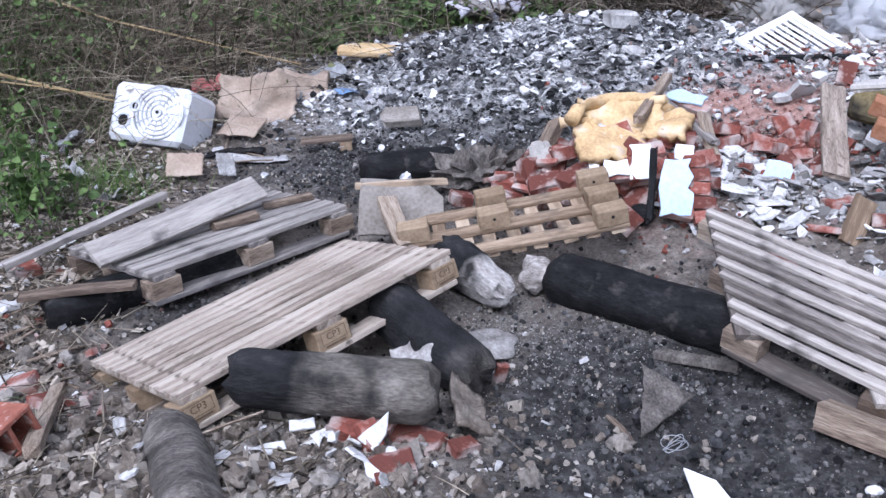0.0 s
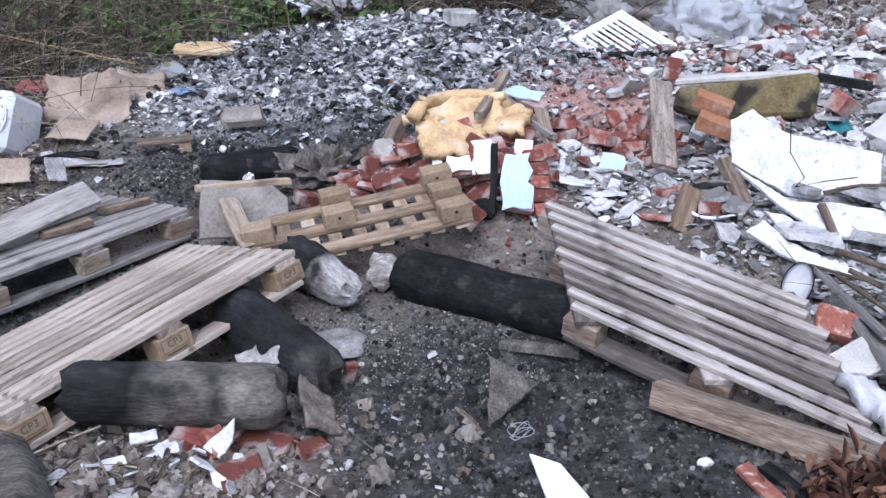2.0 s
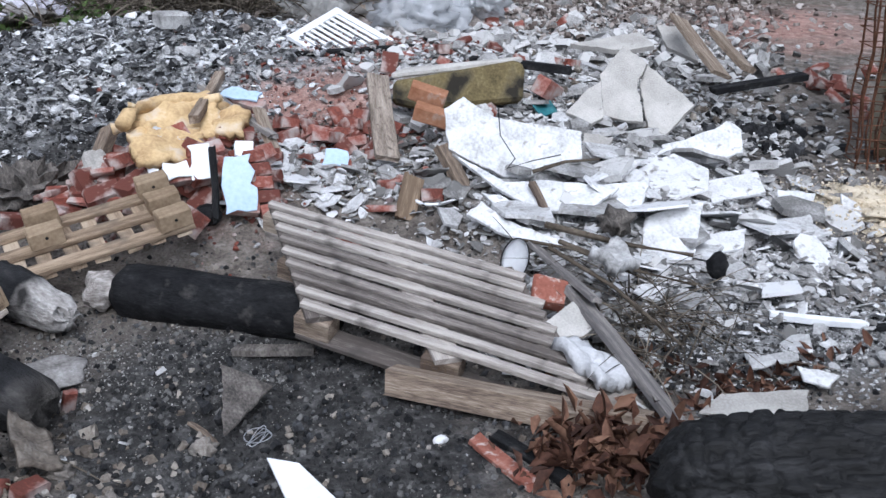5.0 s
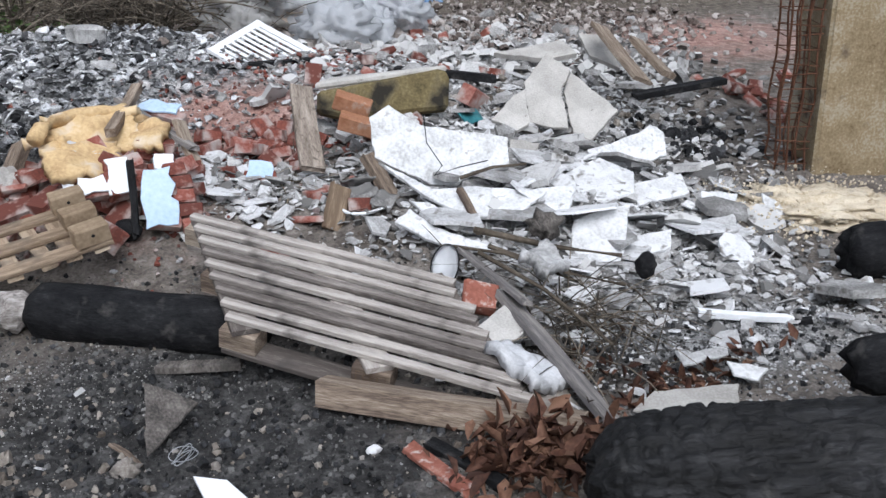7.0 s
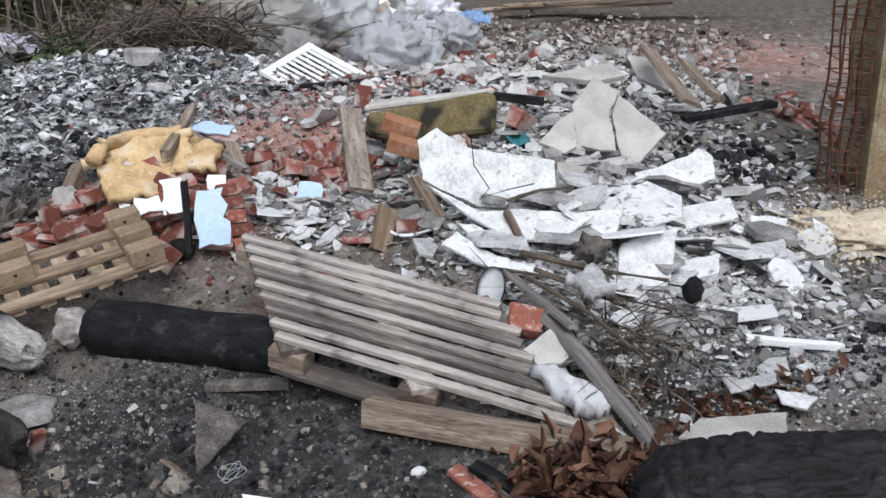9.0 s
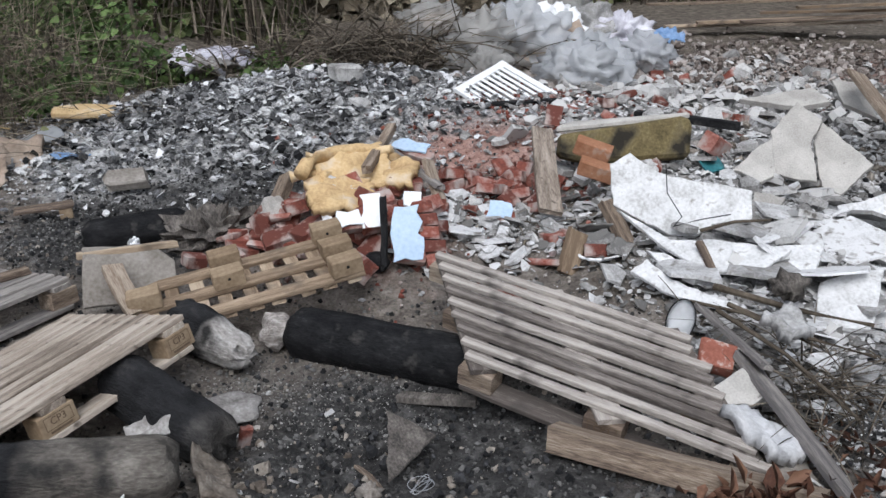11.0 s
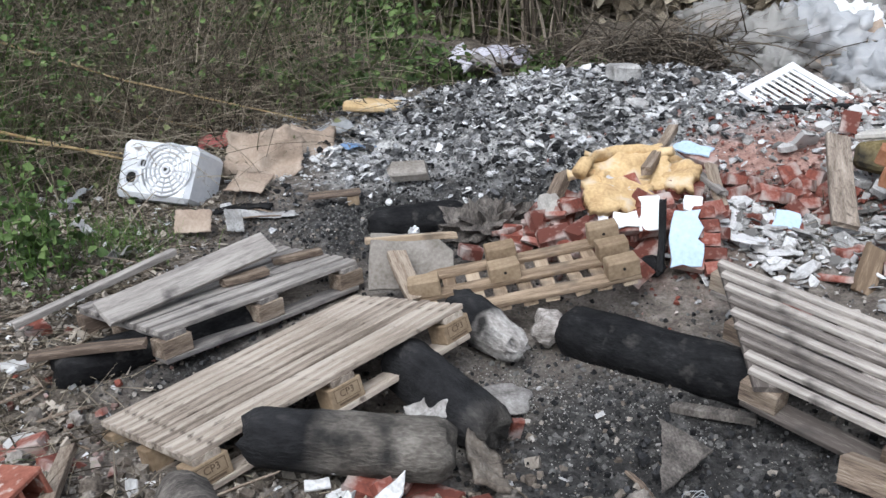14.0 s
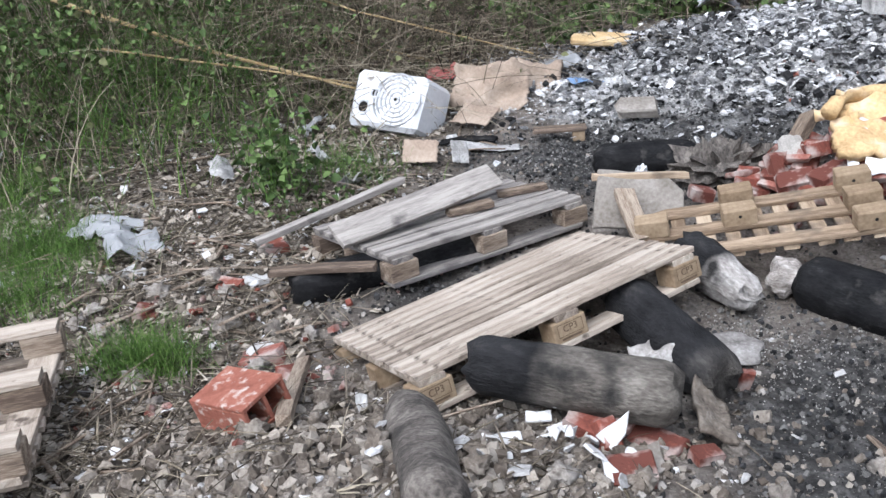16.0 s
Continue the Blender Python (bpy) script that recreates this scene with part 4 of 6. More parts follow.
for k, (x, y, z, s, rx, rz) in enumerate([(0.88, 4.62, 0.60, 0.40, 25, 10), (0.72, 4.72, 0.60, 0.30, -10, 50), (1.06, 4.58, 0.56, 0.26, 25, -30), (0.78, 4.44, 0.51, 0.34, 25, 5), (0.98, 4.82, 0.63, 0.30, -15, -20)]):
    crumpled("insulation_foam", x, y, z, s, s * 0.75, FOAM, "crumpled yellow insulation foam on brick rubble", "foam", 0.055, 20 + k, (rx, 0, rz), 0.04, 16, 5.5, 0.10, group="yellow foam")
roll = [(0.59, 4.50, 0.61), (0.63, 4.58, 0.64), (0.70, 4.66, 0.65), (0.81, 4.72, 0.66), (0.93, 4.74, 0.66), (1.05, 4.74, 0.64), (1.13, 4.70, 0.59)]
one("foam_roll", rod_bm(roll, 0.038, 12, 0.8), FOAM, Matrix(), "rolled edge of yellow insulation foam", "foam", "yellow foam", True)
crumpled("insulation_foam", 0.76, 4.55, 0.555, 0.2, 0.16, WOOL, "dirty pinkish insulation wool among yellow foam", "foam", 0.03, 27, (25, 0, 0), 0.02, 12, 6, 0.10)
crumpled("glass_wool", 1.83, 2.35, 0.125, 0.17, 0.25, WOOL, "white glass wool bundle beside the ridged pallet", "glass wool", 0.045, 30, (12, 12, 10), 0.05, 16, 7)
crumpled("white_cloth", 2.19, 2.76, 0.31, 0.18, 0.14, PLASTER, "white crumpled cloth bundle on plaster rubble", "cloth", 0.07, 32, (20, 0, 20), 0.05, 14, 6)
for k, (x, y, z, s, rx, rz, mat, lab) in enumerate([
        (3.28, 6.95, 0.76, 0.56, 38, 0, FILM, "large crumpled clear plastic bag behind a grille"), (2.50, 7.75, 0.76, 0.6, 35, 30, FILM_CLEAR, "heap of dirty clear plastic sheeting"),
        (2.90, 8.05, 0.84, 0.85, 40, -10, FILM_CLEAR, "heap of greyish plastic sheeting"), (2.60, 8.6, 0.86, 0.8, 35, 50, CARDBOARD, "heap of beige sheeting under plastic"),
        (3.40, 8.5, 0.92, 0.9, 40, 20, FILM, "pale plastic sheet on a rubbish heap"), (3.82, 8.25, 0.98, 0.42, 55, 0, PLASTER, "white crumpled plastic bag on a heap"),
        (3.55, 7.45, 0.80, 0.6, 36, 40, FILM, "crumpled clear bag on rubble"), (3.35, 8.0, 1.0, 0.5, 50, 15, PLASTIC_WHITE, "white crumpled plastic bag behind a grille"), (4.10, 7.9, 0.75, 0.35, 25, 10, CLOTH, "grey rag on rubble"), (3.20, 7.9, 0.84, 0.6, 30, -30, CARDBOARD, "beige paper sack on a rubbish heap"), (4.8, 8.7, 0.76, 0.35, 20, 0, BLUE_RAG, "blue plastic scrap on rubble")]):
    crumpled("plastic_sheeting", x, y, z, s, s * 0.8, mat, lab, "plastic sheet", 0.20 * s, 40 + k, (rx, 0, rz), 0.008, 18, 3.6 / s, 0.15, group="plastic heap")
for k, (at, size, mat, lab) in enumerate([
        ((2.28, 8.40, 0.98), 0.55, FILM_CLEAR, "heap of dirty crumpled plastic sheeting"),
        ((2.64, 7.90, 0.81), 0.75, FILM_CLEAR, "large bag of greyish clear plastic"),
        ((3.08, 8.10, 0.87), 0.80, FILM, "pale crumpled plastic wrapping on a heap"),
        ((3.12, 7.00, 0.69), 0.58, FILM, "bulging clear plastic bag behind a grille"),
        ((3.58, 8.60, 0.99), 0.70, FILM_CLEAR, "greyish plastic sheeting on a heap"),
        ((2.49, 7.40, 0.71), 0.42, FILM_CLEAR, "dark clear plastic bag behind a grille"),
        ((4.04, 7.60, 0.72), 0.45, FILM, "grey-blue plastic bag on rubble"),
        ((4.12, 8.30, 0.83), 0.50, CLOTH, "grey crumpled rags on a rubbish heap")]):
    one("plastic_bag", lump_bm(size, (1.0, 0.8, 0.72), 0.65, 4, 60 + k, 3.4), mat, pose(*at, 0, 0, 50 * k), lab, "plastic bag", "plastic heap", True)
    z = at[2] - 0.3 * size
    one("rubbish_mound", lump_bm(size * 1.15, (1.0, 0.8, 0.5), 0.6, 3, 80 + k, 2.6), RUBBLE, pose(at[0], at[1] + 0.05, (z + gz(at[0], at[1])) / 2, 0, 0, 30 * k), "grey mound of rubbish under plastic bags", "rubbish", "rubbish mounds")
for k, (x, y, s, mat) in enumerate([(0.15, 8.9, 0.5, CLOTH), (0.45, 9.2, 0.45, CLOTH), (-0.1, 8.6, 0.4, CHAR), (0.3, 8.6, 0.4, ASH_GREY), (0.6, 9.5, 0.3, CLOTH)]):
    crumpled("crumpled_rag", x, y, gz(x, y) + 0.14, s, s * 0.8, mat, "crumpled grey and white rags on the bank", "rags", 0.2 * s * 1.3, 60 + k, (20, 0, 40 * k), 0.02, 14, 6, 0.15, group="rags on the bank")
for k, (x, y, s) in enumerate([(-2.9, 3.95, 0.34), (-2.65, 3.80, 0.26), (-2.4, 5.6, 0.2), (-2.6, 4.7, 0.2), (-2.1, 4.95, 0.12), (-1.85, 4.75, 0.14)]):
    crumpled("plastic_bag", x, y, gz(x, y) + 0.07, s, s * 0.7, FILM if k < 3 else PLASTER, "crumpled pale plastic bag among weeds", "bag", 0.10, 70 + k, (10, 0, 40 * k), 0.004, 12, 7, 0.12, group="bags in the weeds")

crumpled("grey_sheet", -0.12, 2.95, 0.15, 0.18, 0.12, ASH_GREY, "crumpled ash grey sheet between the logs", "sheet", 0.09, 130, (20, 0, 20), 0.012, 14, 7, 0.03)
crumpled("grey_sheet", 0.06, 2.68, 0.09, 0.12, 0.26, DIRT, "crumpled brown paper sack scrap in the soil", "sheet", 0.06, 132, (0, 20, 8), 0.02, 14, 6, 0.03)
# ---- masonry ----
wire_on_slab = one("wire", rod_bm([(2.25, 3.88, 0.66), (2.26, 3.87, 0.52), (2.30, 3.79, 0.42), (2.22, 3.72, 0.40), (2.32, 3.66, 0.44), (2.44, 3.60, 0.47)], 0.0028, 5), CHAR, Matrix(), "bent black wire on a white slab", "wire")


def broken_sheet(name, at, tilt, turn, outline, mat, thick, label, category):
    """A flat broken piece with fractured edges, its middle at the given place, leaning back by tilt."""
    k = int(1000 * (at[0] + at[1]))
    return one(name, prism_bm(jagged(outline, k, 0.006, 0.035), thick, 0.003), mat, pose(*at, 0, 0, turn) @ pose(0, 0, 0, tilt), label, category, "broken sheets")


broken_sheet("concrete_slab", (3.52, 4.62, 0.50), 48, -36, [(-0.13, -0.18), (-0.02, -0.21), (0.11, -0.22), (0.08, -0.04), (0.06, 0.04), (0.11, 0.19), (-0.04, 0.32), (-0.17, 0.1)], CONCRETE, 0.030, "upper half of a cracked grey concrete slab", "slab")
broken_sheet("concrete_slab", (3.70, 4.56, 0.42), 45, -37, [(-0.11, 0.12), (-0.09, 0.04), (-0.04, -0.18), (0.07, -0.23), (0.23, -0.01), (-0.07, 0.27)], CONCRETE, 0.030, "fallen half of a cracked grey concrete slab", "slab")
broken_sheet("concrete_slab", (3.17, 4.50, 0.45), 42, -33, [(-0.05, -0.08), (0.02, -0.12), (0.09, -0.07), (0.07, 0.19), (-0.0, 0.14), (-0.13, -0.04)], CONCRETE, 0.030, "broken corner of a grey concrete slab", "slab")
broken_sheet("concrete_slab", (4.48, 5.40, 0.63), 40, -38, [(-0.06, -0.07), (0.16, -0.19), (0.04, 0.13), (-0.15, 0.14)], CONCRETE, 0.040, "grey concrete slab lying on far rubble", "slab")
broken_sheet("concrete_slab", (3.94, 5.30, 0.66), 25, -35, [(0.02, -0.09), (0.22, -0.02), (0.11, 0.14), (-0.35, -0.02)], CONCRETE, 0.040, "flat grey concrete slab on rubble", "slab")
broken_sheet("plaster_slab", (2.35, 3.95, 0.47), 50, -28, [(-0.3, -0.05), (-0.17, -0.12), (-0.02, -0.2), (0.1, -0.2), (0.2, -0.13), (0.36, -0.11), (0.36, 0.05), (0.21, 0.08), (-0.06, 0.12), (-0.13, 0.17), (-0.23, 0.24), (-0.33, 0.17)], WHITE_WASH, 0.035, "large broken white plaster slab leaning on rubble", "slab")
broken_sheet("plaster_slab", (2.89, 3.98, 0.37), 45, -34, [(-0.07, -0.09), (0.04, -0.06), (0.09, 0.06), (-0.07, 0.08)], CONCRETE, 0.030, "grey broken end beside a white plaster slab", "slab")
broken_sheet("white_sheet", (2.32, 3.62, 0.32), 22, -30, [(-0.17, -0.02), (0.03, -0.17), (0.24, -0.16), (0.39, 0.02), (0.05, 0.06), (-0.15, 0.04), (-0.42, 0.26)], WHITE_WASH, 0.020, "bent white sheet under a plaster slab", "sheet")
broken_sheet("plaster_sheet", (2.73, 3.10, 0.18), 30, -39, [(-0.13, -0.05), (-0.03, -0.21), (0.06, -0.23), (0.11, 0.01), (0.12, 0.22), (0.01, 0.19), (-0.13, 0.1)], WHITE_WASH, 0.018, "large white plaster sheet lying on rubble", "plaster")
broken_sheet("plaster_sheet", (3.00, 3.10, 0.11), 22, -42, [(-0.11, -0.14), (0.11, -0.01), (0.11, 0.12), (-0.1, 0.03)], PLASTER, 0.018, "broken white plaster sheet on rubble", "plaster")
broken_sheet("plaster_sheet", (3.58, 3.95, 0.32), 45, -40, [(-0.17, -0.14), (-0.02, -0.13), (0.21, -0.05), (0.19, 0.1), (0.11, 0.15), (0.05, 0.09), (-0.14, 0.0), (-0.23, -0.03)], WHITE_WASH, 0.020, "jagged white plaster piece standing in rubble", "plaster")
broken_sheet("plaster_piece", (3.60, 2.95, 0.06), 35, -49, [(-0.03, -0.05), (0.05, -0.03), (0.04, 0.05), (-0.05, 0.03)], WHITE_WASH, 0.020, "small clean white block on grey rubble", "plaster")
broken_sheet("plaster_sheet", (2.80, 2.85, 0.07), 18, -42, [(-0.06, -0.1), (0.12, 0.03), (0.08, 0.13), (-0.14, -0.06)], PLASTER, 0.015, "pale plaster sheet in dark ash", "plaster")
broken_sheet("plaster_sheet", (2.66, 3.45, 0.27), 25, -35, [(-0.12, -0.14), (0.12, -0.06), (0.15, 0.14), (-0.15, 0.07)], WHITE_WASH, 0.020, "white plaster sheet on rubble", "plaster")
broken_sheet("plaster_sheet", (3.46, 3.55, 0.19), 25, -42, [(-0.1, -0.13), (0.16, -0.02), (0.11, 0.14), (-0.17, 0.02)], PLASTER, 0.020, "broken white plaster sheet on rubble", "plaster")
broken_sheet("plaster_sheet", (3.45, 3.15, 0.10), 22, -46, [(-0.09, -0.12), (0.13, -0.0), (0.1, 0.12), (-0.14, 0.0)], PLASTER, 0.020, "broken white plaster sheet on rubble", "plaster")
broken_sheet("plaster_piece", (3.75, 3.40, 0.12), 28, -46, [(-0.07, -0.09), (0.07, -0.05), (0.09, 0.07), (-0.1, 0.07)], WHITE_WASH, 0.020, "white plaster piece on rubble", "plaster")
broken_sheet("curved_panel", (2.11, 3.40, 0.22), 30, -29, [(-0.1, -0.02), (0.04, -0.08), (0.21, -0.1), (0.23, -0.07), (0.09, -0.02), (-0.06, 0.05), (-0.17, 0.16), (-0.24, 0.08)], WHITE_WASH, 0.020, "bent white panel edge curving over rubble", "panel")
broken_sheet("curved_panel", (2.22, 3.52, 0.23), 34, -30, [(-0.09, 0.0), (0.05, -0.06), (0.19, -0.11), (0.15, -0.05), (0.0, -0.0), (-0.1, 0.1), (-0.22, 0.13)], WHITE_WASH, 0.020, "bent white inner panel curving over rubble", "panel")
broken_sheet("white_strip", (2.51, 2.01, 0.07), 15, -49, [(-0.04, -0.03), (0.04, -0.04), (0.07, 0.03), (-0.07, 0.04)], WHITE_WASH, 0.012, "white plastic strip lying on dead leaves", "strip")
broken_sheet("white_strip", (2.44, 2.14, 0.09), 20, -46, [(-0.07, -0.06), (0.08, 0.02), (0.07, 0.07), (-0.09, -0.02)], PLASTER, 0.012, "pale crushed strip lying on ash", "strip")
broken_sheet("pale_board", (2.22, 1.97, 0.06), 8, -45, [(-0.02, -0.1), (0.15, -0.01), (0.15, 0.12), (0.02, 0.07), (-0.12, 0.02), (-0.18, -0.1)], CONCRETE, 0.012, "pale board lying behind the charred trunk", "board")
broken_sheet("cement_board", (1.87, 2.58, 0.15), 28, -33, [(-0.07, -0.06), (0.05, -0.05), (0.11, 0.01), (0.01, 0.11), (-0.11, -0.01)], CONCRETE, 0.020, "pale grey cement board piece beside a pallet", "board")
broken_sheet("dirty_board", (1.89, 2.15, 0.04), 5, -38, [(-0.09, -0.05), (0.12, -0.12), (0.2, -0.03), (0.05, -0.07), (-0.1, 0.22), (-0.2, 0.08)], GRIMY, 0.012, "pale dirty board under the pallet end", "board")
broken_sheet("plaster_piece", (-0.39, 2.57, 0.16), 25, 10, [(-0.04, -0.03), (0.08, -0.02), (0.06, 0.01), (-0.01, 0.02), (-0.08, 0.01)], PLASTER, 0.012, "white plaster flake before a grey log", "plaster")
broken_sheet("plaster_piece", (-0.47, 2.51, 0.13), 30, 12, [(-0.04, -0.02), (0.04, -0.02), (0.04, 0.02), (-0.04, 0.02)], WHITE_WASH, 0.012, "white tile piece before a grey log", "plaster")
broken_sheet("plaster_piece", (-0.41, 2.45, 0.11), 25, 11, [(0.02, -0.02), (0.04, 0.03), (-0.06, -0.01)], WHITE_WASH, 0.010, "white tile splinter on rubble", "plaster")
broken_sheet("plaster_piece", (-0.23, 2.44, 0.13), 45, 6, [(-0.01, -0.05), (0.03, -0.0), (0.04, 0.07), (-0.06, -0.01)], WHITE_WASH, 0.012, "white tile fragment standing on edge", "plaster")
broken_sheet("brick_slab", (-0.26, 2.56, 0.10), 20, 7, [(-0.05, -0.05), (0.06, -0.04), (0.09, 0.02), (-0.0, 0.05), (-0.09, 0.02)], BRICK, 0.040, "flat broken red brick under white tiles", "brick")
broken_sheet("plaster_piece", (-0.22, 2.29, 0.09), 30, 7, [(-0.03, -0.01), (0.02, -0.05), (0.05, -0.02), (-0.05, 0.08)], PLASTER, 0.012, "grey-white tile fragment on rubble", "plaster")
broken_sheet("grey_sheet", (-0.39, 2.31, 0.09), 35, 11, [(-0.01, -0.03), (0.06, -0.07), (0.06, 0.02), (-0.0, 0.05), (-0.1, 0.03)], PLASTER_GREY, 0.012, "curled grey sheet on rubble", "sheet")
broken_sheet("plaster_piece", (-0.55, 2.41, 0.10), 25, 14, [(-0.03, -0.03), (0.05, -0.02), (0.04, 0.03), (-0.06, 0.02)], PLASTER, 0.012, "pale broken tile in rubble", "plaster")
broken_sheet("plaster_piece", (-0.12, 2.41, 0.07), 15, 4, [(-0.01, -0.07), (0.04, -0.03), (0.02, 0.08), (-0.06, 0.02)], GRIMY, 0.015, "dark grey tile lying in rubble", "plaster")
one("concrete_gutter", prism_bm([(0, 0), (0.74, 0.05), (0.78, 0.0), (0.74, -0.20), (0.40, -0.19), (0.1, -0.16), (-0.02, -0.12)], 0.10, 0.02, 0.004), MOSSY, axes((2.16, 5.02, 0.60), (0.70, -0.22, 0.06), (0.03, 0.28, 0.55)), "mossy yellow-brown concrete kerb piece on rubble", "kerb")
one("concrete_gutter", prism_bm([(0, 0), (0.76, 0.03), (0.80, 0.07), (0.1, 0.12)], 0.04, 0.01, 0.004), CONCRETE, axes((2.16, 5.06, 0.64), (0.70, -0.22, 0.06), (0.2, 0.6, 0.0)), "pale top of a broken concrete kerb", "kerb")
for k, (x, y, z, rz) in enumerate([(2.18, 4.56, 0.60, 25), (2.16, 4.46, 0.51, 30)]):
    one("orange_brick", box_bm(0.20, 0.09, 0.085, 0.006, 0.003), ORANGE_BRICK, pose(x, y, z, 12, 18, rz - 55), "orange brick lying on another in rubble", "brick", "orange bricks")
one("red_block", box_bm(0.22, 0.10, 0.12, 0.008, 0.004), BRICK, pose(3.16, 4.95, 0.47, 20, 25, 30), "dark red brick standing in grey rubble", "brick", "loose bricks")

# fragments of tiled brick wall on the heap
for k, (o, u, v, w, h, mat, lab) in enumerate([
        ((0.94, 4.00, 0.27), (1, -0.06, -0.05), (0.10, 0.35, 0.65), 0.14, 0.28, TILE_BLUE, "pale blue tile on a leaning wall fragment"),
        ((0.83, 4.17, 0.40), (1, -0.02, 0.0), (0.15, 0.55, 0.55), 0.12, 0.19, TILE_WHITE, "white tile on a leaning wall fragment"),
        ((0.71, 4.16, 0.41), (1, 0.05, 0.0), (0.05, 0.5, 0.5), 0.12, 0.10, TILE_WHITE, "white tile on broken brick"),
        ((0.66, 4.30, 0.40), (1, 0.1, 0.0), (0.0, 0.5, 0.6), 0.055, 0.08, TILE_WHITE, "small white tile on broken brick"),
        ((1.06, 4.30, 0.46), (1, 0.0, -0.2), (0.1, 0.6, 0.4), 0.11, 0.10, TILE_WHITE, "white tile on broken brick"),
        ((1.52, 4.40, 0.33), (1, -0.3, -0.2), (0.2, 0.6, 0.4), 0.13, 0.12, TILE_BLUE, "pale blue tile shard on rubble"),
        ((1.12, 4.88, 0.64), (0.6, -0.6, -0.1), (0.4, 0.5, 0.2), 0.22, 0.10, TILE_BLUE, "pale blue tile lying behind foam")]):
    m = axes(o, u, v)
    t = thing("wall_fragment", m, lab, "wall fragment", "tiled wall fragments")
    part("tile", prism_bm(jagged([(0, 0), (w, 0.01), (w * 0.95, h), (w * 0.1, h * 0.97)], 80 + k, 0.016, 0.045), 0.012, 0.002), mat, t, lab.split(" on ")[0].split(" lying")[0])
    for r in range(max(1, int(h / 0.075))):
        part("brick", box_bm(w * random.uniform(1.0, 1.35), 0.066, 0.06, 0.006, 0.004), BRICK, t, m=pose(w * random.uniform(0.45, 0.62), 0.036 + 0.074 * r, -0.045, random.uniform(-10, 10), random.uniform(-12, 12), random.uniform(-14, 14)))
wf = thing("wall_fragment", axes((1.10, 3.99, 0.24), (1, -0.08, 0.0), (0.06, 0.40, 0.65)), "leaning red brick wall fragment with mortar", "wall fragment", "tiled wall fragments")
for r in range(5):
    part("brick", box_bm(0.10 + 0.02 * (r % 2), 0.058, 0.07, 0.006, 0.004), BRICK, wf, m=pose(0.05 - 0.012 * r, 0.03 + 0.065 * r, -0.03, 0, 0, random.uniform(-5, 5)))
one("charred_batten", slab_bm(0.34, 0.032, 0.02, 0.006, 5, 0.01, 0.02), CHAR, axes((0.895, 4.03, 0.24), (0.07, 0.30, 0.55), (1, 0, 0)), "charred board leaning beside a blue tile", "board")
one("black_ball", lump_bm(0.13, (1, 1, 0.8), 0.2, 2, 4), CHAR, on_ground(0.87, 4.10, 0.05), "burnt black lump beside the brick heap", "lump")
one("black_ball", lump_bm(0.11, (0.8, 0.8, 1), 0.25, 3, 14), CHAR, pose(2.66, 2.72, 0.19), "burnt black lump on plaster sheets", "lump", smooth=True)
one("burnt_rag", lump_bm(0.15, (1, 0.8, 0.7), 0.8, 3, 15, 4.0), HALF_CHAR, pose(2.43, 3.12, 0.29), "dark brown burnt rag bundle in plaster rubble", "rag", smooth=True)
one("mortar_lump", lump_bm(0.26, (0.55, 0.9, 0.7), 0.3, 3, 6), CONCRETE, pose(0.46, 4.66, 0.36, 30, 20, 30), "grey mortar lump on the brick heap", "masonry lump")
plank((0.40, 4.62, 0.36), (0.55, 4.92, 0.52), 0.09, 0.05, OLD_WOOD, "weathered board end on the brick heap", up=(-0.6, -0.3, 0.6))

# bricks that can be counted
def brick_mesh(k):
    bm = box_bm(random.choice((0.24, 0.17, 0.13, 0.10, 0.08)), 0.11, random.choice((0.06, 0.06, 0.03)), 0.006, 0.007)
    me = bpy.data.meshes.new("brick")
    bm.to_mesh(me)
    bm.free()
    me.materials.append(BRICK)
    return me


BRICKS = [brick_mesh(k) for k in range(10)]


def strew(name, meshes, spots, label, category, group, lift=0.02, tilt=25):
    for x, y, up in spots:
        if 1.9 < x < 2.9 and 6.0 < y < 7.2:  # the grille lies here
            continue
        ob = new(name, random.choice(meshes))
        ob.matrix_basis = pose(x, y, gz(x, y) + lift + up, random.gauss(0, tilt), random.gauss(0, tilt), random.uniform(0, 360))
        tagged(ob, label, category, group)


def cloud(n, cx, cy, sx, sy, up=0.0):
    return [(random.gauss(cx, sx), random.gauss(cy, sy), random.uniform(0, up)) for _ in range(n)]


strew("brick", BRICKS, cloud(50, 0.80, 4.50, 0.24, 0.20, 0.12) + cloud(20, 0.42, 4.58, 0.12, 0.15, 0.08) + cloud(10, 1.12, 4.2, 0.08, 0.10, 0.05), "broken red brick on the tiled rubble heap", "brick", "loose bricks")
strew("brick", BRICKS[2:], cloud(18, 1.80, 4.98, 0.18, 0.18, 0.06), "broken red brick in plaster rubble", "brick", "loose bricks")
strew("brick", BRICKS, cloud(16, 3.0, 6.0, 0.6, 0.3, 0.04) + cloud(20, 4.2, 7.5, 0.4, 0.3, 0.1) + cloud(8, 2.0, 4.75, 0.3, 0.3), "dusty broken red brick in a strip of rubble", "brick", "loose bricks")
strew("brick", BRICKS[5:], cloud(5, 1.55, 4.05, 0.25, 0.15) + cloud(5, -0.28, 2.5, 0.12, 0.1) + [(-0.25, 2.62, 0.03), (-0.33, 2.55, 0.03)], "small red brick chip on dark soil", "brick", "loose bricks", 0.012)
strew("brick", BRICKS[4:], [(-1.62, 3.0, -0.01), (-1.42, 2.85, -0.01), (-2.0, 3.5, -0.01), (-2.3, 3.3, -0.01), (-1.95, 3.9, -0.01)], "broken red brick half buried in litter", "brick", "loose bricks", 0.01, 10)
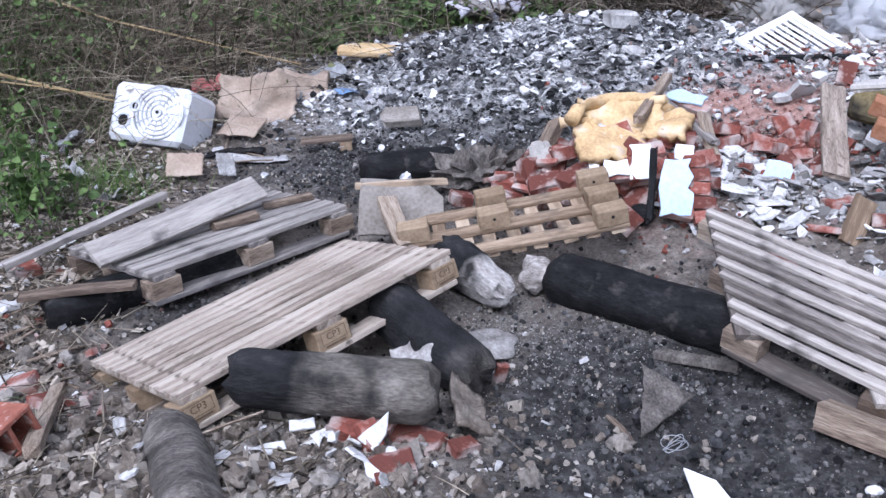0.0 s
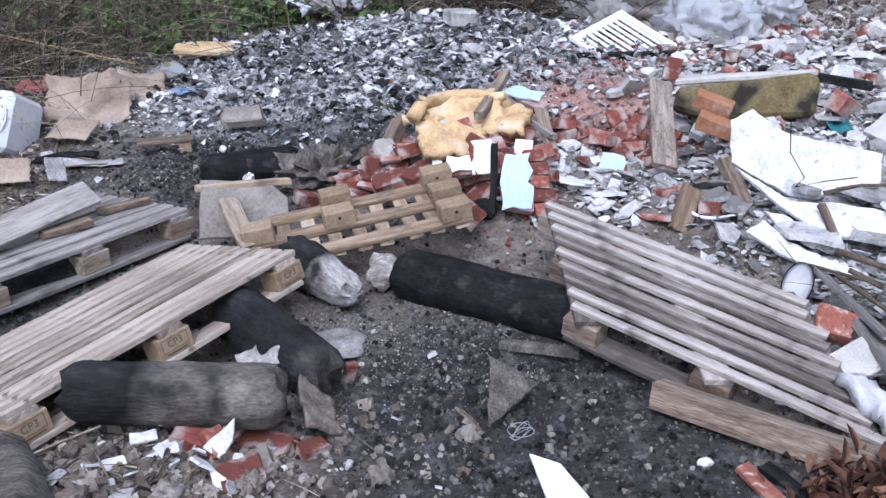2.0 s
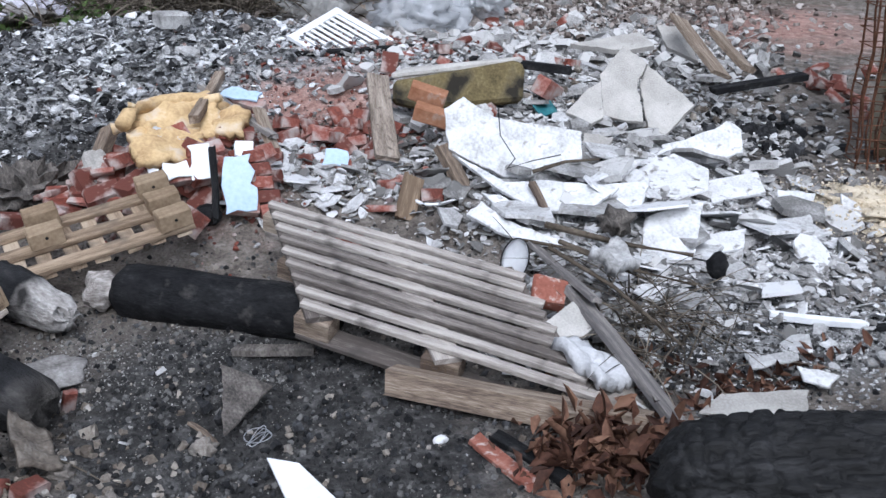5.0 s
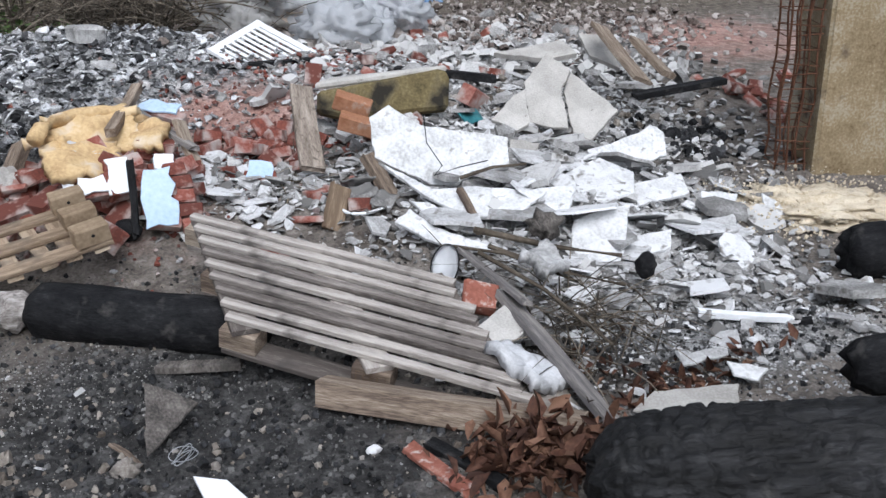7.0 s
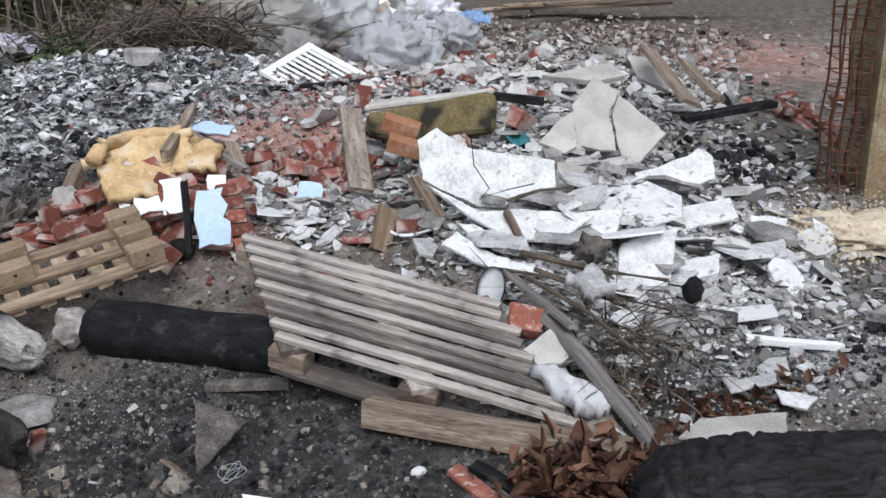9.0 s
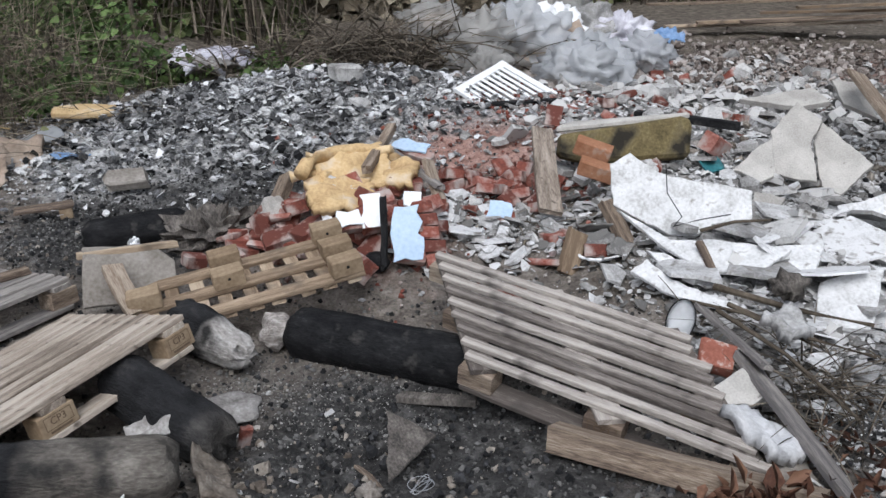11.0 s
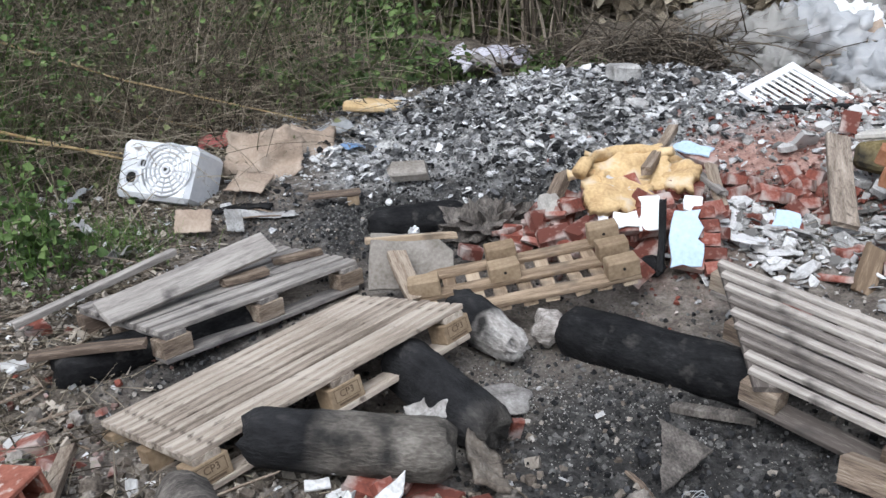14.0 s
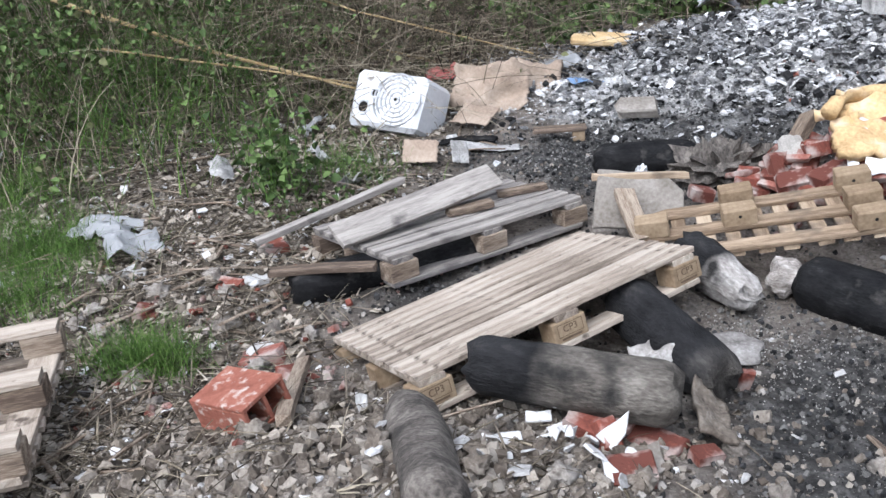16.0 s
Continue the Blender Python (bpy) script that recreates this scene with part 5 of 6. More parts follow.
strew("brick", BRICKS, cloud(16, 5.7, 5.0, 0.3, 0.4, 0.05), "dusty red brick beside a pillar", "brick", "loose bricks")
one("brick", box_bm(0.13, 0.11, 0.06, 0.006, 0.005), HOLLOW_RED, pose(1.90, 2.78, 0.19, 35, 10, -30), "bright red brick half beside a grey board", "brick", "loose bricks")

one("brick", box_bm(0.045, 0.03, 0.09, 0.006, 0.004), BRICK, on_ground(0.17, 2.98, 0.03, 10, 12, 20), "small red brick chip standing in dark soil", "brick", "loose bricks")
one("brick", box_bm(0.10, 0.06, 0.05, 0.006, 0.004), BRICK, on_ground(0.03, 2.50, 0.015, 10, 12, 40), "small red brick chip on dark soil", "brick", "loose bricks")
# hollow red brick
hb = thing("hollow_brick", pose(-1.42, 2.42, 0.16, 12, -8, -22), "hollow red clay brick lying on rubble", "hollow brick")
part("top_wall", box_bm(0.26, 0.19, 0.018, 0.004, 0.002), HOLLOW_RED, hb, m=pose(0, 0, 0.05))
part("bottom_wall", box_bm(0.26, 0.19, 0.016, 0.004, 0.002), HOLLOW_RED, hb, m=pose(0, 0, -0.05))
for y in (-0.086, 0.0, 0.086):
    part("web", box_bm(0.258, 0.016, 0.084, 0.003, 0.001), HOLLOW_RED, hb, m=pose(0, y, 0))

# broken plaster and stones that can be told apart
def shard_mesh(size, thick, mat, corners=6):
    bm = shard_bm(size, thick, corners, 0.3)
    me = bpy.data.meshes.new("shard")
    bm.to_mesh(me)
    bm.free()
    me.materials.append(mat)
    return me


def lump_mesh(size, mat, k, squash=(1, 0.8, 0.65)):
    bm = lump_bm(size, squash, 0.8, 3, k, 2.9)
    me = bpy.data.meshes.new("stone")
    bm.to_mesh(me)
    bm.free()
    me.materials.append(mat)
    me.polygons.foreach_set("use_smooth", np.full(len(me.polygons), True))
    return me


P_SHARDS = [shard_mesh(random.uniform(0.08, 0.24), random.uniform(0.006, 0.016), PLASTER, random.choice((4, 5, 6, 7))) for _ in range(14)]
SMALL_SHARDS = [shard_mesh(random.uniform(0.035, 0.09), random.uniform(0.004, 0.010), PLASTER, random.choice((4, 5, 6))) for _ in range(10)]
BIG_SHARDS = [shard_mesh(random.uniform(0.24, 0.40), random.uniform(0.010, 0.02), PLASTER, random.choice((6, 7, 8))) for _ in range(8)]
G_SHARDS = [shard_mesh(random.uniform(0.10, 0.26), random.uniform(0.015, 0.04), PLASTER_GREY, random.choice((5, 6, 7))) for _ in range(12)]
STONES = [lump_mesh(random.uniform(0.06, 0.14), STONE, k) for k in range(12)]
CLODS = [lump_mesh(random.uniform(0.04, 0.10), DIRT, k + 20) for k in range(8)]
strew("plaster_piece", P_SHARDS, cloud(95, 2.95, 3.45, 0.5, 0.5, 0.05) + cloud(20, 3.1, 4.0, 0.3, 0.10, 0.03) + cloud(26, 1.5, 4.35, 0.25, 0.18, 0.03), "broken white plaster piece on rubble", "plaster", "plaster pieces", 0.015, 16)
strew("plaster_piece", SMALL_SHARDS, cloud(20, -0.30, 2.36, 0.22, 0.14, 0.03) + cloud(10, -0.75, 2.2, 0.3, 0.15, 0.02) + cloud(30, 1.55, 4.25, 0.25, 0.18, 0.03), "small white tile splinter on rubble", "plaster", "plaster pieces", 0.015, 35)
strew("plaster_slab", BIG_SHARDS, [(2.85, 3.15, 0.05), (3.5, 3.9, 0.06), (2.2, 3.5, 0.03), (2.6, 3.7, 0.04), (2.75, 3.35, 0.04), (3.1, 3.3, 0.04), (2.5, 3.4, 0.03), (3.3, 3.15, 0.04), (3.15, 3.7, 0.05), (2.9, 3.85, 0.05)], "large flat white plaster piece on rubble", "plaster", "plaster pieces", 0.03, 10)
strew("plaster_piece", G_SHARDS, cloud(50, 3.3, 4.2, 0.6, 0.6, 0.06) + cloud(40, 3.6, 5.8, 0.8, 0.6, 0.06) + cloud(20, 5.0, 7.4, 0.8, 0.5), "grey broken plaster piece on rubble", "plaster", "plaster pieces", 0.02, 18)
strew("plaster_piece", G_SHARDS, cloud(3, -2.1, 3.5, 0.4, 0.5, -0.01), "grey plaster piece half sunk in litter", "plaster", "plaster pieces", 0.004, 12)
strew("stone", STONES, cloud(5, -0.9, 2.1, 0.4, 0.25) + cloud(16, -2.0, 3.2, 0.5, 0.5) + cloud(3, 0.0, 2.4, 0.2, 0.2) + cloud(26, 3.8, 5.0, 0.9, 0.9) + cloud(20, 5.6, 5.6, 0.5, 0.8), "rough grey stone lying in rubble", "stone", "loose stones", 0.01, 30)
strew("ash_clod", CLODS, cloud(24, -0.95, 2.1, 0.35, 0.25, 0.01) + cloud(22, 3.9, 4.9, 0.5, 0.5, 0.03), "crumbling grey-brown clod of earth and mortar", "clod", "clods", 0.02, 30)
one("concrete_block", box_bm(0.22, 0.15, 0.11, 0.012, 0.01), PLASTER_GREY, pose(1.20, 6.80, gz(1.2, 6.8) + 0.08, 5, 5, 20), "pale concrete block on the ash heap", "block")
one("burnt_board", slab_bm(0.22, 0.13, 0.07, 0.01, 4, 0.01, 0.03), GRIMY, axes((-0.42, 5.62, 0.42), (0.9, 0.1, 0.0), (0, 0.6, 0.35)), "brown wooden box end in ash", "board")
tray = thing("small_crate", axes((-0.90, 5.36, 0.33), (0.95, 0.16, 0.03), (-0.1, 1, 0.1)), "small broken wooden crate lying on ash", "crate")
part("lid", slab_bm(0.30, 0.10, 0.015, 0.003, 5, 0.01, 0.01), OLD_WOOD, tray)
part("side", box_bm(0.07, 0.09, 0.07, 0.004), BLOCK_WOOD, tray, m=pose(0.26, 0, -0.052))
part("base", slab_bm(0.30, 0.10, 0.015, 0.003, 5, 0.005, 0.01), OLD_WOOD, tray, m=pose(0, 0, -0.088))
one("plastic_bottle", lump_bm(0.09, (0.7, 0.9, 1.0), 0.7, 3, 9, 3), PLASTIC_WHITE, on_ground(-0.26, 4.80, 0.06, 0, 15, 0), "small crushed white plastic bottle", "bottle")
one("mortar_lump", lump_bm(0.17, (0.8, 0.8, 1.0), 0.35, 3, 12), ASHEN_WOOD, pose(0.355, 3.66, 0.14, 0, 10, 0), "ash white split stump end between logs", "stump")
one("ash_plate", lump_bm(0.24, (1, 0.95, 0.16), 0.25, 3, 9), ASH_GREY, pose(0.13, 3.22, 0.04, 5, 3, 10), "grey ash cake on a pale plate between logs", "plate", smooth=True)
one("white_tile", prism_bm([(0, 0), (0.08, -0.07), (0.13, -0.28), (0.0, -0.22)], 0.012, 0.002), TILE_WHITE, pose(0.686, 2.365, 0.045, 3, -3, 0), "clean white tile strip lying on burnt soil", "tile")
one("glass_shard", prism_bm(jagged([(0, 0), (0.21, 0.19), (0.08, 0.40)], 17, 0.006, 0.05), 0.010, 0.002), HALF_CHAR, pose(0.596, 2.55, 0.04, 5, -4, 0), "triangular grey glass sheet covered in ash", "shard")
one("white_stone", lump_bm(0.05, (1, 0.8, 0.6), 0.3, 2, 3), PLASTER, on_ground(1.22, 2.28, 0.015), "small white stone on dark soil", "stone", "loose stones")
curl = [(0.04 * math.cos(t * 1.0) * (1 + 0.2 * math.sin(t * 0.37)), 0.04 * math.sin(t * 1.07), 0.02 + 0.012 * math.sin(t * 0.6)) for t in (0.35 * q for q in range(70))]
one("wire", rod_bm(curl, 0.0015, 4), STEEL_AND_SHADE, on_ground(0.70, 2.53, 0.0), "tangled thin white wire on burnt soil", "wire", "wires")
for x, y in ((0.90, 3.32), (1.06, 3.20)):
    pts = [(0.05 * q - 0.1, 0.03 * math.sin(q * 1.7), 0.03 + 0.025 * abs(math.sin(q * 1.1))) for q in range(5)]
    one("wire", rod_bm(pts, 0.006, 5), STEEL_AND_SHADE, on_ground(x, y, 0.0, 0, 0, 30), "bent pale wire beside a black log", "wire", "wires")
# oval dish
dish = thing("oval_dish", axes((1.922, 3.09, 0.212), (0.5, -0.45, -0.05), (0.2, 0.35, 0.55)), "white oval enamel dish with a dark rim standing in soil", "dish")
bm = bmesh.new()
outer = [bm.verts.new((0.055 * math.cos(t), 0.09 * math.sin(t), 0)) for t in (2 * math.pi * q / 28 for q in range(28))]
inner = [bm.verts.new((0.042 * math.cos(t), 0.075 * math.sin(t), -0.018)) for t in (2 * math.pi * q / 28 for q in range(28))]
for q in range(28):
    bm.faces.new((outer[q], outer[(q + 1) % 28], inner[(q + 1) % 28], inner[q]))
bm.faces.new(inner)
bmesh.ops.solidify(bm, geom=bm.faces[:], thickness=0.004)
part("bowl", bm, PLASTIC_WHITE, dish, smooth=True)
part("rim", rod_bm([(0.057 * math.cos(t), 0.092 * math.sin(t), 0) for t in (2 * math.pi * q / 32 for q in range(33))], 0.0028, 6), CHAR, dish, "dark worn rim")
# curved white panels
ringpts = [(0.10 * math.cos(t), 0.07 * math.sin(t), 0.01) for t in (2 * math.pi * q / 24 for q in range(25))]
one("plastic_hoop", rod_bm(ringpts, 0.008, 6), PLASTIC_WHITE, on_ground(1.93, 3.92, 0.02, 10, 0, 0), "thin white plastic hoop in rubble", "hoop")
for k, (x, y, s) in enumerate([(1.95, 3.98, 0.16), (2.02, 3.86, 0.14), (1.85, 4.05, 0.12), (2.0, 4.1, 0.18)]):
    crumpled("roofing_felt", x, y, gz(x, y) + 0.06, s, s * 0.7, PLASTER_GREY, "curled grey felt scrap in rubble", "scrap", 0.06, 110 + k, (25, 0, 50 * k), 0.008, 10, 6, 0.1, 0, "curled scraps")
crumpled("teal_bucket", 3.02, 4.72, 0.42, 0.2, 0.12, TEAL, "crushed teal plastic bucket between slabs", "bucket", 0.06, 120, (40, 0, 20), 0.01)

# white slatted grille
gr = thing("slatted_grille", axes((1.933, 6.45, 0.690), (0.313, -0.35, -0.213), (0.482, 0.35, 0.139)), "white plastic slatted grille lying on a charred beam", "grille")
GL, GW = 0.52, 0.61
for y in (0.03, GW - 0.03):
    part("frame_bar", slab_bm(GL, 0.06, 0.03, 0.004, 3, 0.001), PLASTIC_WHITE, gr, m=pose(0, y, 0))
for x in (0.03, GL - 0.03):
    part("frame_bar", slab_bm(GW, 0.06, 0.029, 0.004, 3, 0.001), PLASTIC_WHITE, gr, m=pose(x, 0, 0.001, 0, 0, 90))
for k in range(8):
    part("slat", slab_bm(GL - 0.06, 0.030, 0.008, 0.002, 3, 0.001), PLASTIC_WHITE, gr, m=pose(0.03, 0.092 + 0.061 * k, -0.004, 0, 0, 0))

# broken pillar with its bars
pillar = thing("concrete_pillar", pose(4.89, 3.74, 0.0, 0, 0, -28), "broken stained concrete pillar with bare rusty reinforcement", "pillar")
part("shaft", box_bm(0.55, 0.5, 2.4, 0.02, 0.006), WET_WALL, pillar, m=pose(0.195, 0.1, 1.2))
cage = (-0.29, -0.23, -0.17, -0.11)
for k, x in enumerate(cage):
    for y in (-0.09, 0.10):
        pts = [(x + 0.02 * math.sin(2.3 * q + k), y + 0.015 * math.cos(1.9 * q + k), 0.02 + 0.24 * q) for q in range(9)]
        part("rebar", rod_bm(pts, 0.0065, 6), RUST, pillar, "rusty steel bar")
for q in range(22):
    z = 0.12 + 0.075 * q
    w = 0.02 * math.sin(q * 2.1)
    loop = [(-0.30, -0.10 + w, z), (-0.10, -0.10, z + w), (-0.10, 0.11, z), (-0.30, 0.11 + w, z + w), (-0.30, -0.10 + w, z)]
    part("stirrup", rod_bm(loop, 0.004, 5), RUST, pillar, "rusty steel loop")
sand = one("sand_mound", lump_bm(1.0, (1.0, 0.62, 0.17), 0.45, 5, 3, 4.2), SAND, pose(4.30, 3.25, 0.03, 0, 0, -30), "mound of pale yellow sand and sawdust", "sand", smooth=True)
log_thing("charred_stump", (3.68, 2.56, 0.10), (4.4, 2.2, 0.16), 0.12, 0.15, "black burnt stump on ash", (("trunk", CHAR, 0.0, 1.0, ""),), 8, 0.12, 0.05)
log_thing("charred_stump", (2.46, 1.58, 0.28), (3.3, 1.17, 0.44), 0.085, 0.12, "black burnt branch lying on a charred trunk", (("trunk", CHAR, 0.0, 1.0, ""),), 9, 0.10, 0.04)
log_thing("log", (-0.86, 2.42, 0.17), (-0.62, 1.86, 0.24), 0.085, 0.095, "peeling grey log half buried in rubble", (("trunk", HALF_CHAR, 0.0, 1.0, ""),), 11, 0.10, 0.03)
one("burnt_root", lump_bm(0.5, (0.9, 0.6, 0.5), 0.9, 4, 5, 5.0), HALF_CHAR, on_ground(0.15, 4.78, 0.06, 0, 0, 10), "tangled brown burnt root lump beside a black log", "root")


# ---- stuff: broken bits, litter, growth ----
def spots(n, density, box, seed):
    """n places in the box, the denser where density(x, y) is higher."""
    r = np.random.default_rng(seed)
    xs, ys, have = [], [], 0
    while have < n:
        x, y = r.uniform(box[0], box[1], 4 * n), r.uniform(box[2], box[3], 4 * n)
        keep = r.uniform(0, 1, 4 * n) < density(x, y)
        xs.append(x[keep])
        ys.append(y[keep])
        have += keep.sum()
    return np.concatenate(xs)[:n], np.concatenate(ys)[:n], r


def turns(r, n, tilt):
    a, b, c = r.normal(0, tilt, n), r.normal(0, tilt, n), r.uniform(0, 2 * np.pi, n)
    ca, sa, cb, sb, cc, sc = np.cos(a), np.sin(a), np.cos(b), np.sin(b), np.cos(c), np.sin(c)
    m = np.empty((n, 3, 3))
    m[:, 0, 0], m[:, 0, 1], m[:, 0, 2] = cb * cc, sa * sb * cc - ca * sc, ca * sb * cc + sa * sc
    m[:, 1, 0], m[:, 1, 1], m[:, 1, 2] = cb * sc, sa * sb * sc + ca * cc, ca * sb * sc - sa * cc
    m[:, 2, 0], m[:, 2, 1], m[:, 2, 2] = -sb, sa * cb, ca * cb
    return m


def bits(name, mat, n, density, box, size, flat, tilt, label, category, seed, corners=5, lift=0.0, pile=0.0):
    """Many small broken pieces: uneven prisms of size[0] to size[1], flat times as thick as wide."""
    x, y, r = spots(n, density, box, seed)
    s = size[0] + (size[1] - size[0]) * r.power(0.45, n)
    ang = 2 * np.pi * (np.arange(corners)[None, :] + r.uniform(-0.35, 0.35, (n, corners))) / corners
    rad = s[:, None] / 2 * r.uniform(0.55, 1.2, (n, corners))
    th = s * r.uniform(flat[0], flat[1], n)
    low = np.stack([rad * np.cos(ang), rad * np.sin(ang), np.repeat(-th[:, None] / 2, corners, 1)], 2)
    top = np.stack([rad * 0.86 * np.cos(ang), rad * 0.86 * np.sin(ang), th[:, None] / 2 * r.uniform(0.6, 1.3, (n, corners))], 2)
    v = np.concatenate([low, top], 1)
    v = np.einsum("nij,nkj->nki", turns(r, n, tilt), v)
    z = ground_z(x, y) + lift + th * 0.25 + r.uniform(0, 1, n) * pile
    v += np.stack([x, y, z], 1)[:, None, :]
    c = corners
    f = [(c, c + k, c + k + 1) for k in range(1, c - 1)]
    for k in range(c):
        q = (k + 1) % c
        f += [(k, q, c + q), (k, c + q, c + k)]
    f = (np.array(f)[None] + (np.arange(n) * 2 * c)[:, None, None]).reshape(-1, 3)
    me = mesh_from(name, v.reshape(-1, 3), f, False)
    me.materials.append(mat)
    return tagged(new(name, me), label, category, kind="stuff")


def strands(root, r, n, base, length, lean, bend, radius, taper=0.3, sides=3, segs=5, heading=None):
    """Thin tapering rods that rise from base (n, 3) and bend over: vertices and faces."""
    az = r.uniform(0, 2 * np.pi, n) if heading is None else heading
    tilt = np.abs(r.normal(0, lean[1], n)) + lean[0]
    L = r.uniform(length[0], length[1], n)
    curve = r.normal(bend, 0.35 * abs(bend) + 0.05, n)
    pts = [base]
    for k in range(segs):
        a = tilt + curve * (k + 0.5) / segs
        step = np.stack([np.sin(a) * np.cos(az), np.sin(a) * np.sin(az), np.cos(a)], 1) * (L / segs)[:, None]
        pts.append(pts[-1] + step)
    pts = np.stack(pts, 1)
    side = np.stack([-np.sin(az), np.cos(az), np.zeros(n)], 1)
    upv = np.stack([np.cos(az) * 0.7, np.sin(az) * 0.7, np.full(n, 0.7)], 1)
    rad = r.uniform(radius[0], radius[1], n)
    ring = []
    for q in range(sides):
        t = 2 * np.pi * q / sides
        ring.append(pts + (side[:, None, :] * np.cos(t) + upv[:, None, :] * np.sin(t)) * (rad[:, None, None] * np.linspace(1, taper, segs + 1)[None, :, None]))
    v = np.stack(ring, 2).reshape(n, -1, 3)
    f = []
    for k in range(segs):
        for q in range(sides):
            f.append((k * sides + q, k * sides + (q + 1) % sides, (k + 1) * sides + (q + 1) % sides, (k + 1) * sides + q))
    f = (np.array(f)[None] + (np.arange(n) * (segs + 1) * sides)[:, None, None]).reshape(-1, 4)
    return v.reshape(-1, 3), f, pts


def leaf_cards(r, centres, size, droop=0.5, slim=1.0):
    """Small pointed leaves, folded along the midrib."""
    n = len(centres)
    s = r.uniform(size[0], size[1], n)
    w = s * r.uniform(0.3, 0.5, n) * slim
    local = np.zeros((n, 6, 3))
    local[:, 1] = np.stack([s * 0.4, w, s * 0.12], 1)
    local[:, 2] = np.stack([s * 0.8, w * 0.55, -s * 0.05], 1)
    local[:, 3] = np.stack([s, 0 * s, -s * 0.22], 1)
    local[:, 4] = np.stack([s * 0.8, -w * 0.55, -s * 0.05], 1)
    local[:, 5] = np.stack([s * 0.4, -w, s * 0.12], 1)
    v = np.einsum("nij,nkj->nki", turns(r, n, droop), local) + centres[:, None, :]
    f = np.array([(0, 1, 2, 3), (0, 3, 4, 5)])
    return v.reshape(-1, 3), (f[None] + (np.arange(n) * 6)[:, None, None]).reshape(-1, 4)


def stuff(name, v, f, mat, label, category, parent=None, smooth=True):
    me = mesh_from(name, v, f, smooth)
    me.materials.append(mat)
    ob = new(name, me)
    if parent is not None:
        ob.parent = parent
        return tagged(ob, kind="stuff")
    return tagged(ob, label, category, kind="stuff")


FLOOR = (-4.0, 5.6, 1.1, 9.0)
everywhere = lambda x, y: 0.35 + 0 * x
front_left = lambda x, y: np.clip(bell(x, y, -0.8, 2.1, 0.8, 0.6), 0, 1)
white_rubble = lambda x, y: np.clip(1.1 * bell(x, y, 2.9, 3.5, 0.75, 0.8) + 0.9 * bell(x, y, 3.6, 5.2, 1.0, 1.0) + 0.7 * bell(x, y, 1.6, 4.4, 0.4, 0.3), 0, 1)
heap = lambda x, y: np.clip(bell(x, y, 0.7, 6.6, 1.4, 0.75) + 0.3 * bell(x, y, -0.4, 6.1, 0.7, 0.3), 0, 1)
red_rubble = lambda x, y: np.clip(0.9 * bell(x, y, 0.95, 4.4, 0.4, 0.35) + 0.9 * bell(x, y, 1.8, 5.0, 0.4, 0.4) + 0.8 * bell(x, y, 3.0, 6.2, 1.2, 0.5) + 0.5 * bell(x, y, 4.3, 7.6, 0.8, 0.6) + 0.10 * bell(x, y, -1.8, 3.2, 0.8, 0.6), 0, 1)
litter_zone = lambda x, y: np.clip(littered(x, y) * soft(6.8, 5.5, y) + 0.35 * front_left(x, y), 0, 1)

bits("gravel", PALE_BITS, 7500, lambda x, y: np.clip(0.25 + burnt(x, y), 0, 1) * soft(6.5, 4, y), (-2.2, 2.6, 1.2, 5.5), (0.0015, 0.006), (0.5, 0.9), 0.5, "tiny pale gravel strewn over burnt soil", "gravel", 1)
bits("soil_crumbs", BLACK_SOIL, 15000, lambda x, y: np.clip(0.1 + burnt(x, y), 0, 1), (-2.2, 4.4, 1.3, 6.0), (0.004, 0.026), (0.5, 0.9), 0.5, "crumbs of black burnt soil", "soil", 18, 5)
bits("stones", STONE, 3400, lambda x, y: np.clip(0.04 + front_left(x, y) + 0.5 * litter_zone(x, y), 0, 1), (-3.6, 2.2, 1.1, 5.2), (0.006, 0.035), (0.5, 0.9), 0.5, "small grey stones in the soil", "stones", 2, 6)
bits("earth_crumbs", DIRT, 9000, lambda x, y: np.clip(front_left(x, y) + 0.6 * litter_zone(x, y) + 0.15, 0, 1), (-3.6, 2.0, 1.1, 5.4), (0.005, 0.03), (0.5, 0.9), 0.5, "crumbs of grey-brown earth", "soil", 19, 5)
bits("earth_clods", DIRT, 1500, front_left, (-2.4, 0.6, 1.1, 3.2), (0.02, 0.055), (0.5, 0.9), 0.6, "crumbled grey earth clods", "clods", 3, 7)
bits("plaster_crumbs", PLASTER, 12000, white_rubble, (0.8, 5.4, 1.9, 7.0), (0.006, 0.085), (0.05, 0.2), 0.38, "broken white plaster crumbs", "plaster", 4, 6, 0.005, 0.02)
bits("plaster_flakes", PLASTER_GREY, 9500, lambda x, y: np.clip(white_rubble(x, y) + 0.8 * bell(x, y, 4.5, 6.8, 1.3, 1.1), 0, 1), (0.8, 6.4, 1.9, 8.4), (0.012, 0.11), (0.05, 0.22), 0.42, "grey broken plaster flakes", "plaster", 5, 6, 0.005, 0.02)
bits("plaster_chips", PLASTER, 900, lambda x, y: np.clip(0.02 + front_left(x, y) + 0.7 * litter_zone(x, y) + bell(x, y, 1.2, 3.9, 0.5, 0.2), 0, 1), (-3.6, 2.2, 1.1, 5.6), (0.01, 0.05), (0.15, 0.4), 0.4, "small white plaster chips in soil", "plaster", 6, 5)
bits("ash_flakes", ASHFLAKE, 24000, lambda x, y: heap(x, y) * (0.25 + 0.75 * soft(1.9, 0.9, x)), (-2.2, 3.6, 4.6, 8.6), (0.004, 0.026), (0.05, 0.2), 0.4, "grey and white flakes of ash", "ash", 7, 5, 0.003, 0.018)
